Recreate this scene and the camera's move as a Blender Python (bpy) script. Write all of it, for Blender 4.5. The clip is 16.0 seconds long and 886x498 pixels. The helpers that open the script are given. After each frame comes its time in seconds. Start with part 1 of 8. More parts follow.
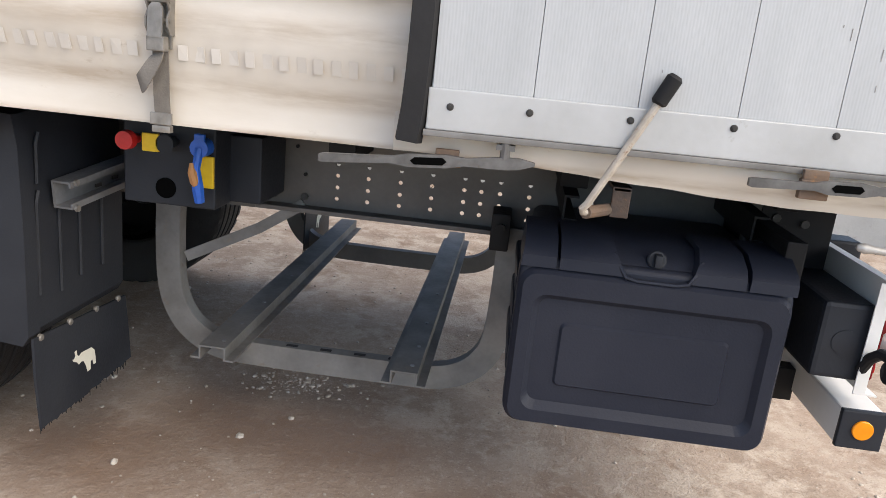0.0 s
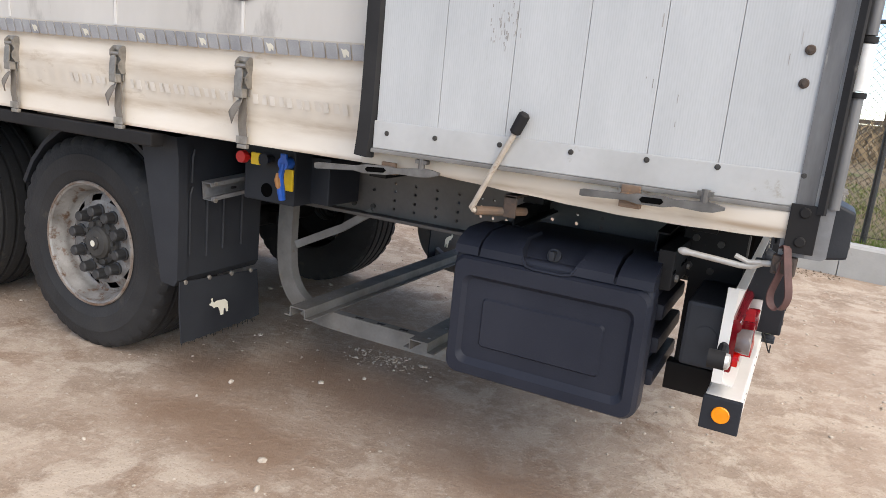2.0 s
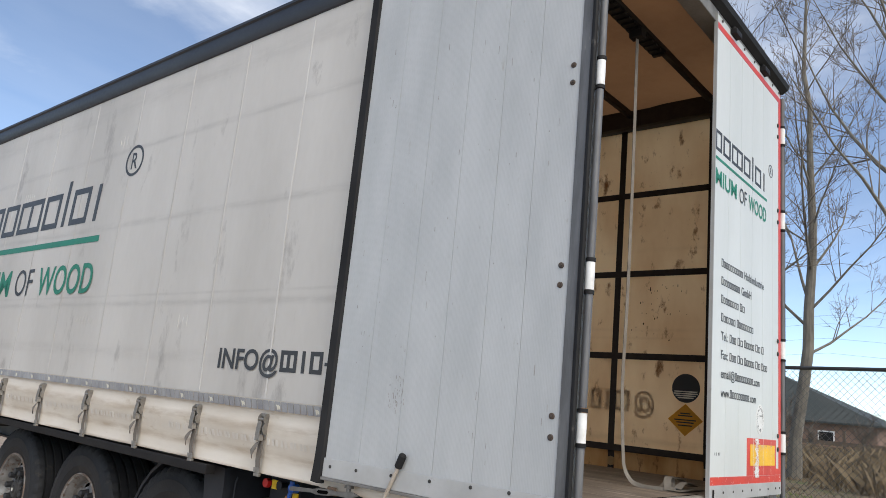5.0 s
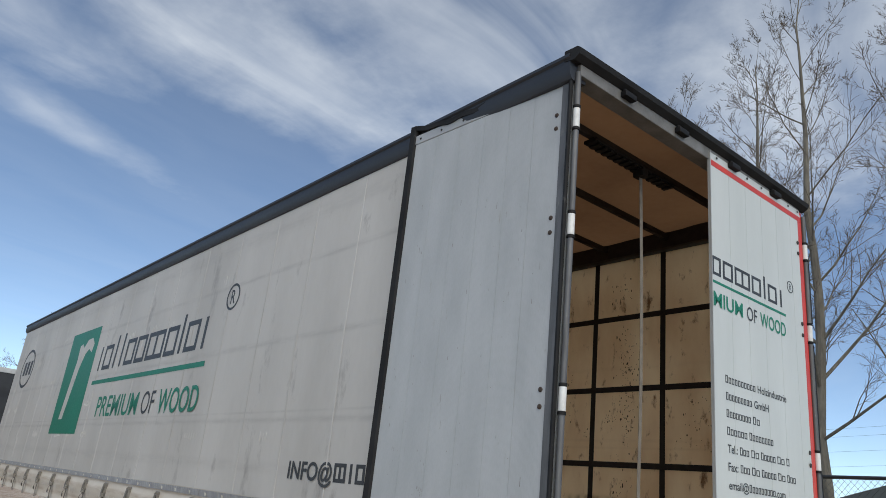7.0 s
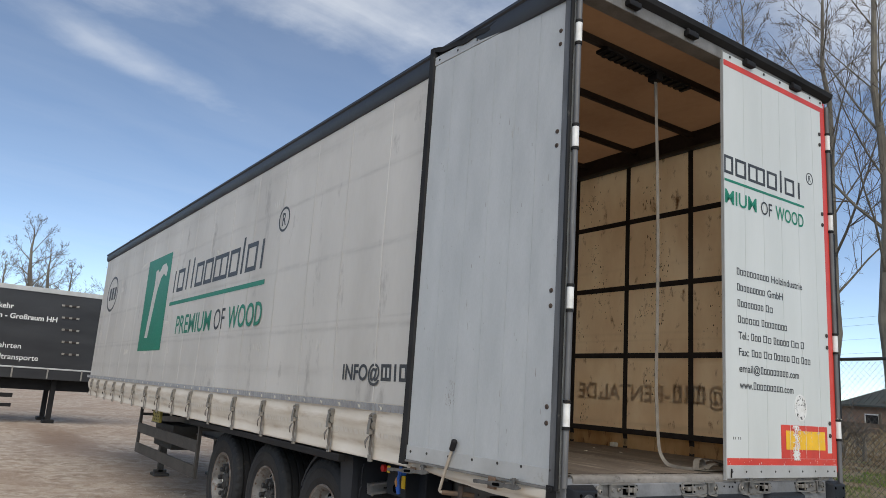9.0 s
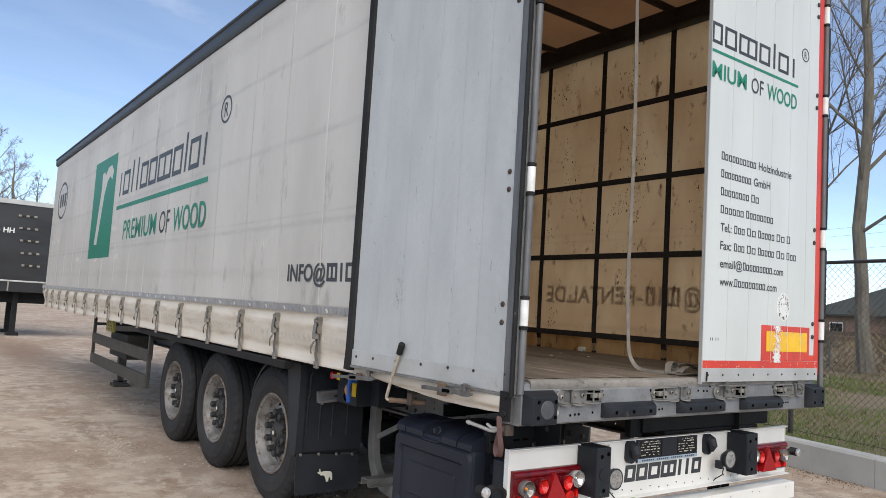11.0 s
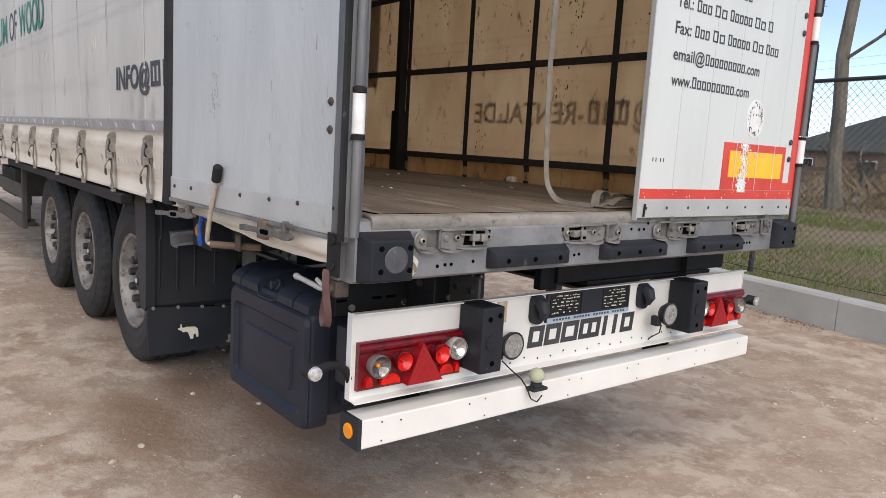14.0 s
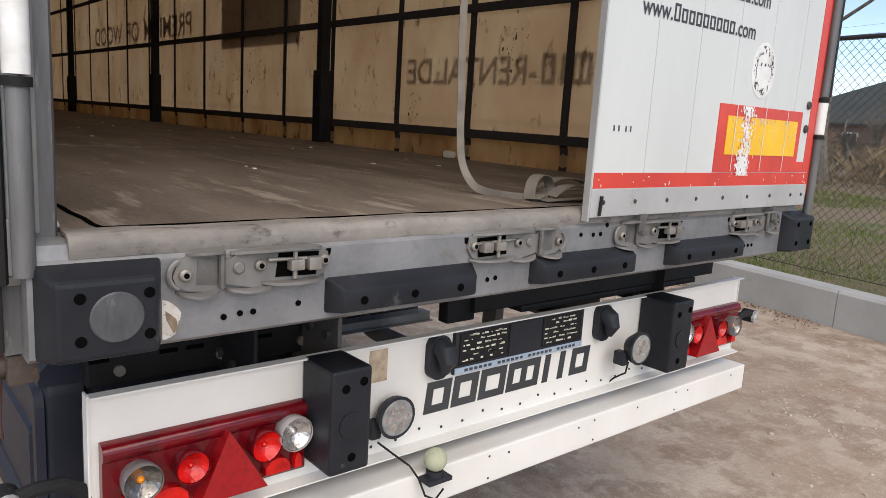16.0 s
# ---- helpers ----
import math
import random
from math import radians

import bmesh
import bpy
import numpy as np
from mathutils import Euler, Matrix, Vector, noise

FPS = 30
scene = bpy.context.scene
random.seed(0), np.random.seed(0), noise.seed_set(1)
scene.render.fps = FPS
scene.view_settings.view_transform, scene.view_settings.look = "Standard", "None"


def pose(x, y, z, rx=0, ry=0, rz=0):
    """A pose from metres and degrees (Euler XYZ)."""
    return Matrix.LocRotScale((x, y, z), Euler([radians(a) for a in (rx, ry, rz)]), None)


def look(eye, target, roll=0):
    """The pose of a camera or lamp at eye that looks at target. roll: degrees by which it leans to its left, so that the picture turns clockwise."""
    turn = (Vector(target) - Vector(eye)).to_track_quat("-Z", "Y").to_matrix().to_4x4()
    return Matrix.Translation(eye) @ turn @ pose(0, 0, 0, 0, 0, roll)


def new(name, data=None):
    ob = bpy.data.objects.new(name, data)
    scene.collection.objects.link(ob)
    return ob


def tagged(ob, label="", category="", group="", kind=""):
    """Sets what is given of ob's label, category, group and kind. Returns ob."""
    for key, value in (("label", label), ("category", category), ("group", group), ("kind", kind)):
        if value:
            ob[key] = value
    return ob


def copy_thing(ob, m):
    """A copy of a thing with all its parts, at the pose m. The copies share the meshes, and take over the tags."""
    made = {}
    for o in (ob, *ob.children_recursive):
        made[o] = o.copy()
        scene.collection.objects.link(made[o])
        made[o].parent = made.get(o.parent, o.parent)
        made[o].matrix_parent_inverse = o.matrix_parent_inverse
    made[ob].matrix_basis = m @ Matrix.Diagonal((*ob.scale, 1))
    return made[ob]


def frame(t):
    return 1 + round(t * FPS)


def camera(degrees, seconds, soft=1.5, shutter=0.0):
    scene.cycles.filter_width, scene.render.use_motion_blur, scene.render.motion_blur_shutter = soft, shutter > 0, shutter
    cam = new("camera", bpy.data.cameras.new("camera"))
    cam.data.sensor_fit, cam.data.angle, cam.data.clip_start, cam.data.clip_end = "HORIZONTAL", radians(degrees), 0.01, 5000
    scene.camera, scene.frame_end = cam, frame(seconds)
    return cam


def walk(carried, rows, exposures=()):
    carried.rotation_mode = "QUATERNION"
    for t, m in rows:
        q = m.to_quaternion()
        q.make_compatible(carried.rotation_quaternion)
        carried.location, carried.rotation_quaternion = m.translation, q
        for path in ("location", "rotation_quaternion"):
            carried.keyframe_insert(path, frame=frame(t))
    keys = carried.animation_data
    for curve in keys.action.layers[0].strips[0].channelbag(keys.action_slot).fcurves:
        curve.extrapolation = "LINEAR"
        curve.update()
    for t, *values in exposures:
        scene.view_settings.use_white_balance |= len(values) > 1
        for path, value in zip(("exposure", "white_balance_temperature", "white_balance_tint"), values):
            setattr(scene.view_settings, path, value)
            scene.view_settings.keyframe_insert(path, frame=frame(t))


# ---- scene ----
cam = camera(62.8, 16.0, 0.75)
PATH = [
    (0, (-1.144, -1.597, 1.4), (-1.291, 0.327, 0.872), 5.7),
    (0.5, (-0.84, -1.7, 1.411), (-1.342, 0.19, 0.992), 6.0),
    (1, (-0.564, -1.74, 1.4), (-1.072, 0.166, 1.071), 6.1),
    (1.5, (-0.313, -1.842, 1.428), (-1.12, -0.047, 1.074), 5.5),
    (2, (-0.071, -2.02, 1.459), (-0.934, -0.272, 1.012), 5.5),
    (2.5, (0.14, -2.087, 1.495), (-0.755, -0.359, 1.036), 5.8),
    (3, (0.407, -2.124, 1.507), (-0.706, -0.504, 1.14), 5.2),
    (3.5, (0.652, -2.224, 1.523), (-0.608, -0.71, 1.18), 5.4),
    (4, (0.889, -2.349, 1.541), (-0.402, -0.823, 1.482), 5.9),
    (4.5, (1.134, -2.444, 1.564), (-0.149, -0.93, 1.814), 6.0),
    (5, (1.374, -2.458, 1.626), (0.092, -0.979, 2.04), 5.6),
    (5.2, (1.452, -2.514, 1.646), (0.188, -1.052, 2.161), 5.1),
    (7.3, (2.345, -2.525, 1.671), (0.832, -1.389, 2.321), 5.8),
    (7.5, (2.408, -2.535, 1.667), (0.879, -1.42, 2.316), 5.3),
    (8, (2.545, -2.589, 1.657), (0.965, -1.544, 2.299), 5.2),
    (8.5, (2.652, -2.583, 1.649), (1.053, -1.531, 2.229), 4.5),
    (9, (2.646, -2.545, 1.646), (1.017, -1.453, 2.037), 3.9),
    (9.2, (2.618, -2.519, 1.637), (0.985, -1.41, 1.96), 3.8),
    (11.3, (2.235, -2.061, 1.584), (0.627, -0.882, 1.738), 3.6),
    (11.5, (2.198, -2.05, 1.58), (0.594, -0.863, 1.708), 3.5),
    (11.7, (2.18, -2.037, 1.569), (0.58, -0.837, 1.586), 3.0),
    (12, (2.126, -1.927, 1.565), (0.536, -0.721, 1.434), 3.3),
    (12.5, (2.056, -1.702, 1.55), (0.47, -0.491, 1.414), 3.3),
    (13, (2.014, -1.516, 1.532), (0.433, -0.299, 1.392), 3.3),
    (13.5, (1.867, -1.275, 1.503), (0.301, -0.045, 1.317), 3.3),
    (14, (1.734, -1.046, 1.509), (0.19, 0.194, 1.23), 3.4),
    (14.5, (1.631, -0.794, 1.486), (0.102, 0.454, 1.163), 3.4),
    (15, (1.541, -0.547, 1.484), (0.027, 0.709, 1.123), 3.4),
    (15.5, (1.398, -0.363, 1.469), (-0.106, 0.901, 1.092), 3.4),
    (16, (1.17, -0.175, 1.504), (-0.33, 1.1, 1.152), 3.5),
]
EXPOSURES = [(0, 1.42, 7600, 11), (2.5, 1.34, 7600, 11), (4.0, 1.08, 7350, 10), (5.0, 0.86, 7300, 8), (7.5, 0.30, 7000, 5), (8.5, 0.30, 7100, 6), (9.0, 0.46, 7250, 7), (11.5, 0.84, 7250, 9), (12.5, 0.90, 7450, 11), (14.0, 0.90, 7450, 12), (14.5, 0.78, 7450, 12), (15.0, 0.78, 7450, 12), (16.0, 0.84, 7450, 12)]
walk(cam, [(t, look(eye, target, roll)) for t, eye, target, roll in PATH], EXPOSURES)

# ---- light ----
world = bpy.data.worlds.new("sky")
scene.world = world
world.use_nodes = True
wn, wl = world.node_tree.nodes, world.node_tree.links
SUN_TO = Vector((0.62, -0.28, 0.72)).normalized()
sky = wn.new("ShaderNodeTexSky")
sky.sky_type, sky.sun_disc = "NISHITA", False
sky.sun_elevation = math.asin(SUN_TO.z)
sky.sun_rotation = math.atan2(SUN_TO.x, SUN_TO.y)
sky.air_density, sky.dust_density, sky.ozone_density = 1.0, 0.1, 1.5
sky.altitude = 4500
# thin streaky cirrus over the blue
coord = wn.new("ShaderNodeTexCoord")
sep = wn.new("ShaderNodeSeparateXYZ")
wl.new(coord.outputs["Generated"], sep.inputs[0])
zc = wn.new("ShaderNodeMath"); zc.operation = "MAXIMUM"; zc.inputs[1].default_value = 0.14
wl.new(sep.outputs["Z"], zc.inputs[0])
dx = wn.new("ShaderNodeMath"); dx.operation = "DIVIDE"
dy = wn.new("ShaderNodeMath"); dy.operation = "DIVIDE"
wl.new(sep.outputs["X"], dx.inputs[0]); wl.new(zc.outputs[0], dx.inputs[1])
wl.new(sep.outputs["Y"], dy.inputs[0]); wl.new(zc.outputs[0], dy.inputs[1])
comb = wn.new("ShaderNodeCombineXYZ")
wl.new(dx.outputs[0], comb.inputs[0]); wl.new(dy.outputs[0], comb.inputs[1])
cmap = wn.new("ShaderNodeMapping")
cmap.vector_type = "TEXTURE"
cmap.inputs["Rotation"].default_value = (0, 0, radians(110))
cmap.inputs["Location"].default_value = (0.9, -0.55, 0)
cmap.inputs["Scale"].default_value = (1.25, 0.55, 1)
wl.new(comb.outputs[0], cmap.inputs[0])
cn = wn.new("ShaderNodeTexNoise")
cn.inputs["Scale"].default_value, cn.inputs["Detail"].default_value = 1.5, 9
cn.inputs["Roughness"].default_value, cn.inputs["Distortion"].default_value = 0.52, 0.7
wl.new(cmap.outputs[0], cn.inputs["Vector"])
cr = wn.new("ShaderNodeMapRange")
cr.inputs["From Min"].default_value, cr.inputs["From Max"].default_value = 0.20, 0.80
cr.inputs["To Max"].default_value = 1.0
wl.new(cn.outputs[0], cr.inputs["Value"])
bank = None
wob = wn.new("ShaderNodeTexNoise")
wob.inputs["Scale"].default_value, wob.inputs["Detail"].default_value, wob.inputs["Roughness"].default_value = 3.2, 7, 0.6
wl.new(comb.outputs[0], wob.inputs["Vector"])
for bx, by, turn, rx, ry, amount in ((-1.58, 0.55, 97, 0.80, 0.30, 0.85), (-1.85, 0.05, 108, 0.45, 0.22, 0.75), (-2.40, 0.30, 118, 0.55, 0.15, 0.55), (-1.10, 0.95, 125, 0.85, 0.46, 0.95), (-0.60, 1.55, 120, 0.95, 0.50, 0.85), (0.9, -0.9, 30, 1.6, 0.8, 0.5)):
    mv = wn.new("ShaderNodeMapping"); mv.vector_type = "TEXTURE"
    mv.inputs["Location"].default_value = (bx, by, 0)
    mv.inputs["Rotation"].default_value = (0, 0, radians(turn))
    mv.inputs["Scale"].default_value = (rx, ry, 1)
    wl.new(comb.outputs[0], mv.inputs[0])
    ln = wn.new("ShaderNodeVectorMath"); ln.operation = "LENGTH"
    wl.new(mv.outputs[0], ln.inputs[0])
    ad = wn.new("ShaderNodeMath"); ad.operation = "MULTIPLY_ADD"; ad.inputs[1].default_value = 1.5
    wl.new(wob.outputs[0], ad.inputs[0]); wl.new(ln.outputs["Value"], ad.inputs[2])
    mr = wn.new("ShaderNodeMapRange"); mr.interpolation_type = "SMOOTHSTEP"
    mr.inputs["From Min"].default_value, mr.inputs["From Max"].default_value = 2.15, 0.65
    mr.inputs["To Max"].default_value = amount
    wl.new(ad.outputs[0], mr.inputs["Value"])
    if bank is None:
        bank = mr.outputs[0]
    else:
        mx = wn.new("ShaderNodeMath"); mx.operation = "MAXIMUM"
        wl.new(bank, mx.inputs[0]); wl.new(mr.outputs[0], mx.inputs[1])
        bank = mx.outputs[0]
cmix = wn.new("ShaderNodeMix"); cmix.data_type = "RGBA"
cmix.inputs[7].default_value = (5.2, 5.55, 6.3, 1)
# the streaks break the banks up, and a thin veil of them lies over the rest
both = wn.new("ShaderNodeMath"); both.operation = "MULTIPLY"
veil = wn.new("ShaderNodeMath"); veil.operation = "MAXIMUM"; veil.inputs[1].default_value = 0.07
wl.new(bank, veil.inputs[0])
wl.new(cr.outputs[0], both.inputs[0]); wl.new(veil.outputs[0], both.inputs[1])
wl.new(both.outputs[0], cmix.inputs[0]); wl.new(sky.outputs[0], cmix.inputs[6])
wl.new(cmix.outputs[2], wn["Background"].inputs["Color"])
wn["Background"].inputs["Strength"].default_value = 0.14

sun_data = bpy.data.lights.new("sun", "SUN")
sun_data.energy, sun_data.angle, sun_data.color = 2.2, radians(80), (1.0, 0.935, 0.855)
sun = new("sun", sun_data)
sun.matrix_world = look(SUN_TO * 50, (0, 0, 0))

# ---- materials ----
def mat(name, c1, c2=None, rough=0.6, metal=0.0, scale=3.0, fine=40.0, bump=0.1, c3=None, spots=0.62, stretch=(1, 1, 1), trans=0.0, rvar=0.1, spec=0.5, fine_amt=0.35, rand=0.0, transcol=None, ribs=0.0):
    """A surface whose colour wanders between c1 and c2 at two scales, with spots of c3, and fine relief."""
    m = bpy.data.materials.new(name)
    m.use_nodes = True
    n, l = m.node_tree.nodes, m.node_tree.links
    b = n["Principled BSDF"]
    c2 = c2 or tuple(v * 0.8 for v in c1)
    tc = n.new("ShaderNodeTexCoord")
    mp = n.new("ShaderNodeMapping")
    mp.inputs["Scale"].default_value = stretch
    l.new(tc.outputs["Object"], mp.inputs[0])
    n1 = n.new("ShaderNodeTexNoise")
    n1.inputs["Scale"].default_value, n1.inputs["Detail"].default_value = scale, 6
    n2 = n.new("ShaderNodeTexNoise")
    n2.inputs["Scale"].default_value, n2.inputs["Detail"].default_value = fine, 4
    l.new(mp.outputs[0], n1.inputs["Vector"])
    l.new(mp.outputs[0], n2.inputs["Vector"])
    r1 = n.new("ShaderNodeMapRange")
    r1.inputs["From Min"].default_value, r1.inputs["From Max"].default_value = 0.32, 0.68
    l.new(n1.outputs[0], r1.inputs["Value"])
    mix = n.new("ShaderNodeMix"); mix.data_type = "RGBA"
    mix.inputs[6].default_value, mix.inputs[7].default_value = (*c1, 1), (*c2, 1)
    add = n.new("ShaderNodeMath"); add.operation = "MULTIPLY_ADD"; add.use_clamp = True
    add.inputs[1].default_value = fine_amt
    sub = n.new("ShaderNodeMath"); sub.operation = "SUBTRACT"; sub.inputs[1].default_value = 0.5
    l.new(n2.outputs[0], sub.inputs[0])
    l.new(sub.outputs[0], add.inputs[0]); l.new(r1.outputs[0], add.inputs[2])
    l.new(add.outputs[0], mix.inputs[0])
    out = mix.outputs[2]
    if c3:
        n3 = n.new("ShaderNodeTexNoise")
        n3.inputs["Scale"].default_value, n3.inputs["Detail"].default_value = scale * 2.3, 8
        n3.inputs["Roughness"].default_value = 0.7
        l.new(mp.outputs[0], n3.inputs["Vector"])
        r3 = n.new("ShaderNodeMapRange")
        r3.inputs["From Min"].default_value, r3.inputs["From Max"].default_value = spots, spots + 0.1
        l.new(n3.outputs[0], r3.inputs["Value"])
        m3 = n.new("ShaderNodeMix"); m3.data_type = "RGBA"
        m3.inputs[7].default_value = (*c3, 1)
        l.new(r3.outputs[0], m3.inputs[0]); l.new(out, m3.inputs[6])
        out = m3.outputs[2]
    if rand:
        oi = n.new("ShaderNodeObjectInfo")
        hs = n.new("ShaderNodeHueSaturation")
        rr = n.new("ShaderNodeMapRange")
        rr.inputs["To Min"].default_value, rr.inputs["To Max"].default_value = 1 - rand, 1 + rand
        l.new(oi.outputs["Random"], rr.inputs["Value"])
        l.new(rr.outputs[0], hs.inputs["Value"]); l.new(out, hs.inputs["Color"])
        out = hs.outputs[0]
    l.new(out, b.inputs["Base Color"])
    rv = n.new("ShaderNodeMapRange")
    rv.inputs["To Min"].default_value, rv.inputs["To Max"].default_value = max(rough - rvar, 0.02), min(rough + rvar, 1)
    l.new(n2.outputs[0], rv.inputs["Value"])
    l.new(rv.outputs[0], b.inputs["Roughness"])
    b.inputs["Metallic"].default_value = metal
    b.inputs["Specular IOR Level"].default_value = spec
    if bump:
        bp = n.new("ShaderNodeBump")
        bp.inputs["Strength"].default_value, bp.inputs["Distance"].default_value = bump, 0.01
        if ribs:
            wv = n.new("ShaderNodeTexWave")
            wv.inputs["Scale"].default_value, wv.inputs["Distortion"].default_value = ribs, 1.2
            wv.inputs["Detail"].default_value, wv.inputs["Detail Scale"].default_value = 2, 0.4
            l.new(tc.outputs["Object"], wv.inputs["Vector"])
            av = n.new("ShaderNodeMath")
            av.operation = "MULTIPLY_ADD"
            av.inputs[1].default_value = 0.3
            l.new(wv.outputs[1], av.inputs[0]); l.new(n2.outputs[0], av.inputs[2])
            l.new(av.outputs[0], bp.inputs["Height"])
            dk = n.new("ShaderNodeMix"); dk.data_type = "RGBA"; dk.blend_type = "MULTIPLY"
            fm = n.new("ShaderNodeMath"); fm.operation = "MULTIPLY"; fm.inputs[1].default_value = 0.14
            l.new(n2.outputs[0], fm.inputs[0]); l.new(fm.outputs[0], dk.inputs[0])
            l.new(out, dk.inputs[6]); l.new(wv.outputs[0], dk.inputs[7])
            l.new(dk.outputs[2], b.inputs["Base Color"])
        else:
            l.new(n2.outputs[0], bp.inputs["Height"])
        l.new(bp.outputs[0], b.inputs["Normal"])
    if trans:
        tr = n.new("ShaderNodeBsdfTranslucent")
        if transcol:
            tm = n.new("ShaderNodeMix"); tm.data_type = "RGBA"; tm.blend_type = "MULTIPLY"
            tm.inputs[0].default_value = 1
            tm.inputs[7].default_value = (*transcol, 1)
            l.new(out, tm.inputs[6]); l.new(tm.outputs[2], tr.inputs["Color"])
        else:
            l.new(out, tr.inputs["Color"])
        ms = n.new("ShaderNodeMixShader")
        ms.inputs[0].default_value = trans
        l.new(b.outputs[0], ms.inputs[1]); l.new(tr.outputs[0], ms.inputs[2])
        l.new(ms.outputs[0], n["Material Output"].inputs["Surface"])
    return m


TARP = mat("white_tarpaulin", (0.71, 0.69, 0.655), (0.59, 0.57, 0.535), 0.5, scale=1.1, fine=25, bump=0.05, c3=(0.44, 0.42, 0.395), spots=0.585, stretch=(1.1, 1, 0.42), trans=0.25)
SKIRT = mat("cream_tarpaulin", (0.66, 0.61, 0.535), (0.56, 0.50, 0.42), 0.5, scale=2.6, fine=30, bump=0.06, c3=(0.46, 0.385, 0.30), spots=0.60, stretch=(0.6, 1, 1.6))


def dirt_lines(m, colour, lines):
    """Grime that has settled along level folds, broken up by noise; lines are (height, half width, strength)."""
    n, l = m.node_tree.nodes, m.node_tree.links
    b = n["Principled BSDF"]
    old = b.inputs["Base Color"].links[0].from_socket
    tc, sp = n.new("ShaderNodeTexCoord"), n.new("ShaderNodeSeparateXYZ")
    l.new(tc.outputs["Object"], sp.inputs[0])
    mp = n.new("ShaderNodeMapping"); mp.inputs["Scale"].default_value = (1.3, 1, 9)
    l.new(tc.outputs["Object"], mp.inputs[0])
    nz = n.new("ShaderNodeTexNoise")
    nz.inputs["Scale"].default_value, nz.inputs["Detail"].default_value, nz.inputs["Roughness"].default_value = 2.2, 8, 0.65
    l.new(mp.outputs[0], nz.inputs["Vector"])
    total = None
    for z, w, k in lines:
        d = n.new("ShaderNodeMath"); d.operation = "SUBTRACT"; d.inputs[1].default_value = z
        l.new(sp.outputs["Z"], d.inputs[0])
        a = n.new("ShaderNodeMath"); a.operation = "ABSOLUTE"
        l.new(d.outputs[0], a.inputs[0])
        r = n.new("ShaderNodeMapRange"); r.interpolation_type = "SMOOTHSTEP"
        r.inputs["From Min"].default_value, r.inputs["From Max"].default_value = w, 0.0
        r.inputs["To Max"].default_value = k
        l.new(a.outputs[0], r.inputs["Value"])
        if total is None:
            total = r.outputs[0]
        else:
            q = n.new("ShaderNodeMath"); q.operation = "MAXIMUM"
            l.new(total, q.inputs[0]); l.new(r.outputs[0], q.inputs[1])
            total = q.outputs[0]
    nr = n.new("ShaderNodeMapRange")
    nr.inputs["From Min"].default_value, nr.inputs["From Max"].default_value = 0.34, 0.62
    l.new(nz.outputs[0], nr.inputs["Value"])
    f = n.new("ShaderNodeMath"); f.operation = "MULTIPLY"
    l.new(total, f.inputs[0]); l.new(nr.outputs[0], f.inputs[1])
    mix = n.new("ShaderNodeMix"); mix.data_type = "RGBA"
    mix.inputs[7].default_value = (*colour, 1)
    l.new(f.outputs[0], mix.inputs[0]); l.new(old, mix.inputs[6]); l.new(mix.outputs[2], b.inputs["Base Color"])


dirt_lines(TARP, (0.40, 0.385, 0.365), ((1.76, 0.07, 0.30), (2.10, 0.035, 0.5), (2.16, 0.015, 0.4), (2.70, 0.04, 0.5), (3.31, 0.035, 0.5), (3.70, 0.10, 0.35)))
dirt_lines(SKIRT, (0.33, 0.245, 0.165), ((1.490, 0.020, 0.55), (1.405, 0.045, 0.60), (1.262, 0.040, 0.65), (1.168, 0.016, 0.85)))
# far curtain: the warm bright base colour includes the glow of light through it
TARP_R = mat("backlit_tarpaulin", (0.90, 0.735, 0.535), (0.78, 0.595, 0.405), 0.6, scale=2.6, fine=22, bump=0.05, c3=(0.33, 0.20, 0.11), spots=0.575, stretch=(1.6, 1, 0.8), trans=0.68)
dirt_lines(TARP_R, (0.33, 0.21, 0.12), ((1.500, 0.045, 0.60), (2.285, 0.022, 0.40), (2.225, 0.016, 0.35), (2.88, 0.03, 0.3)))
HEM = mat("stained_hem", (0.66, 0.47, 0.27), (0.46, 0.28, 0.13), 0.6, scale=3.0, fine=22, bump=0.06, c3=(0.16, 0.085, 0.04), spots=0.57, stretch=(2.0, 1, 0.6), trans=0.55)
ROOF = mat("roof_canvas", (0.31, 0.165, 0.08), (0.22, 0.112, 0.054), 0.7, scale=1.2, fine=20, bump=0.05, trans=0.2)
ALU = mat("white_aluminium_plank", (0.47, 0.487, 0.495), (0.405, 0.422, 0.430), 0.5, metal=0.05, scale=3.0, fine=60, bump=0.03, c3=(0.36, 0.355, 0.335), spots=0.635, stretch=(2.5, 2.5, 0.7), fine_amt=0.4, ribs=46)
ALU_RAIL = mat("aluminium_rail", (0.475, 0.482, 0.48), (0.385, 0.387, 0.38), 0.45, metal=0.3, scale=4, fine=50, bump=0.04, c3=(0.30, 0.27, 0.225), spots=0.63)
DOORW = mat("white_door_paint", (0.56, 0.588, 0.58), (0.51, 0.54, 0.53), 0.4, scale=2, fine=40, bump=0.02, c3=(0.55, 0.54, 0.50), spots=0.74, stretch=(2, 2, 0.4))
PANELW = mat("white_steel_paint", (0.75, 0.742, 0.713), (0.67, 0.662, 0.63), 0.38, scale=3, fine=50, bump=0.02, c3=(0.50, 0.46, 0.40), spots=0.72)
POSTM = mat("grimy_post_steel", (0.16, 0.162, 0.165), (0.09, 0.09, 0.092), 0.55, metal=0.35, scale=7, fine=60, bump=0.1, c3=(0.24, 0.235, 0.225), spots=0.62, stretch=(3, 3, 0.5))
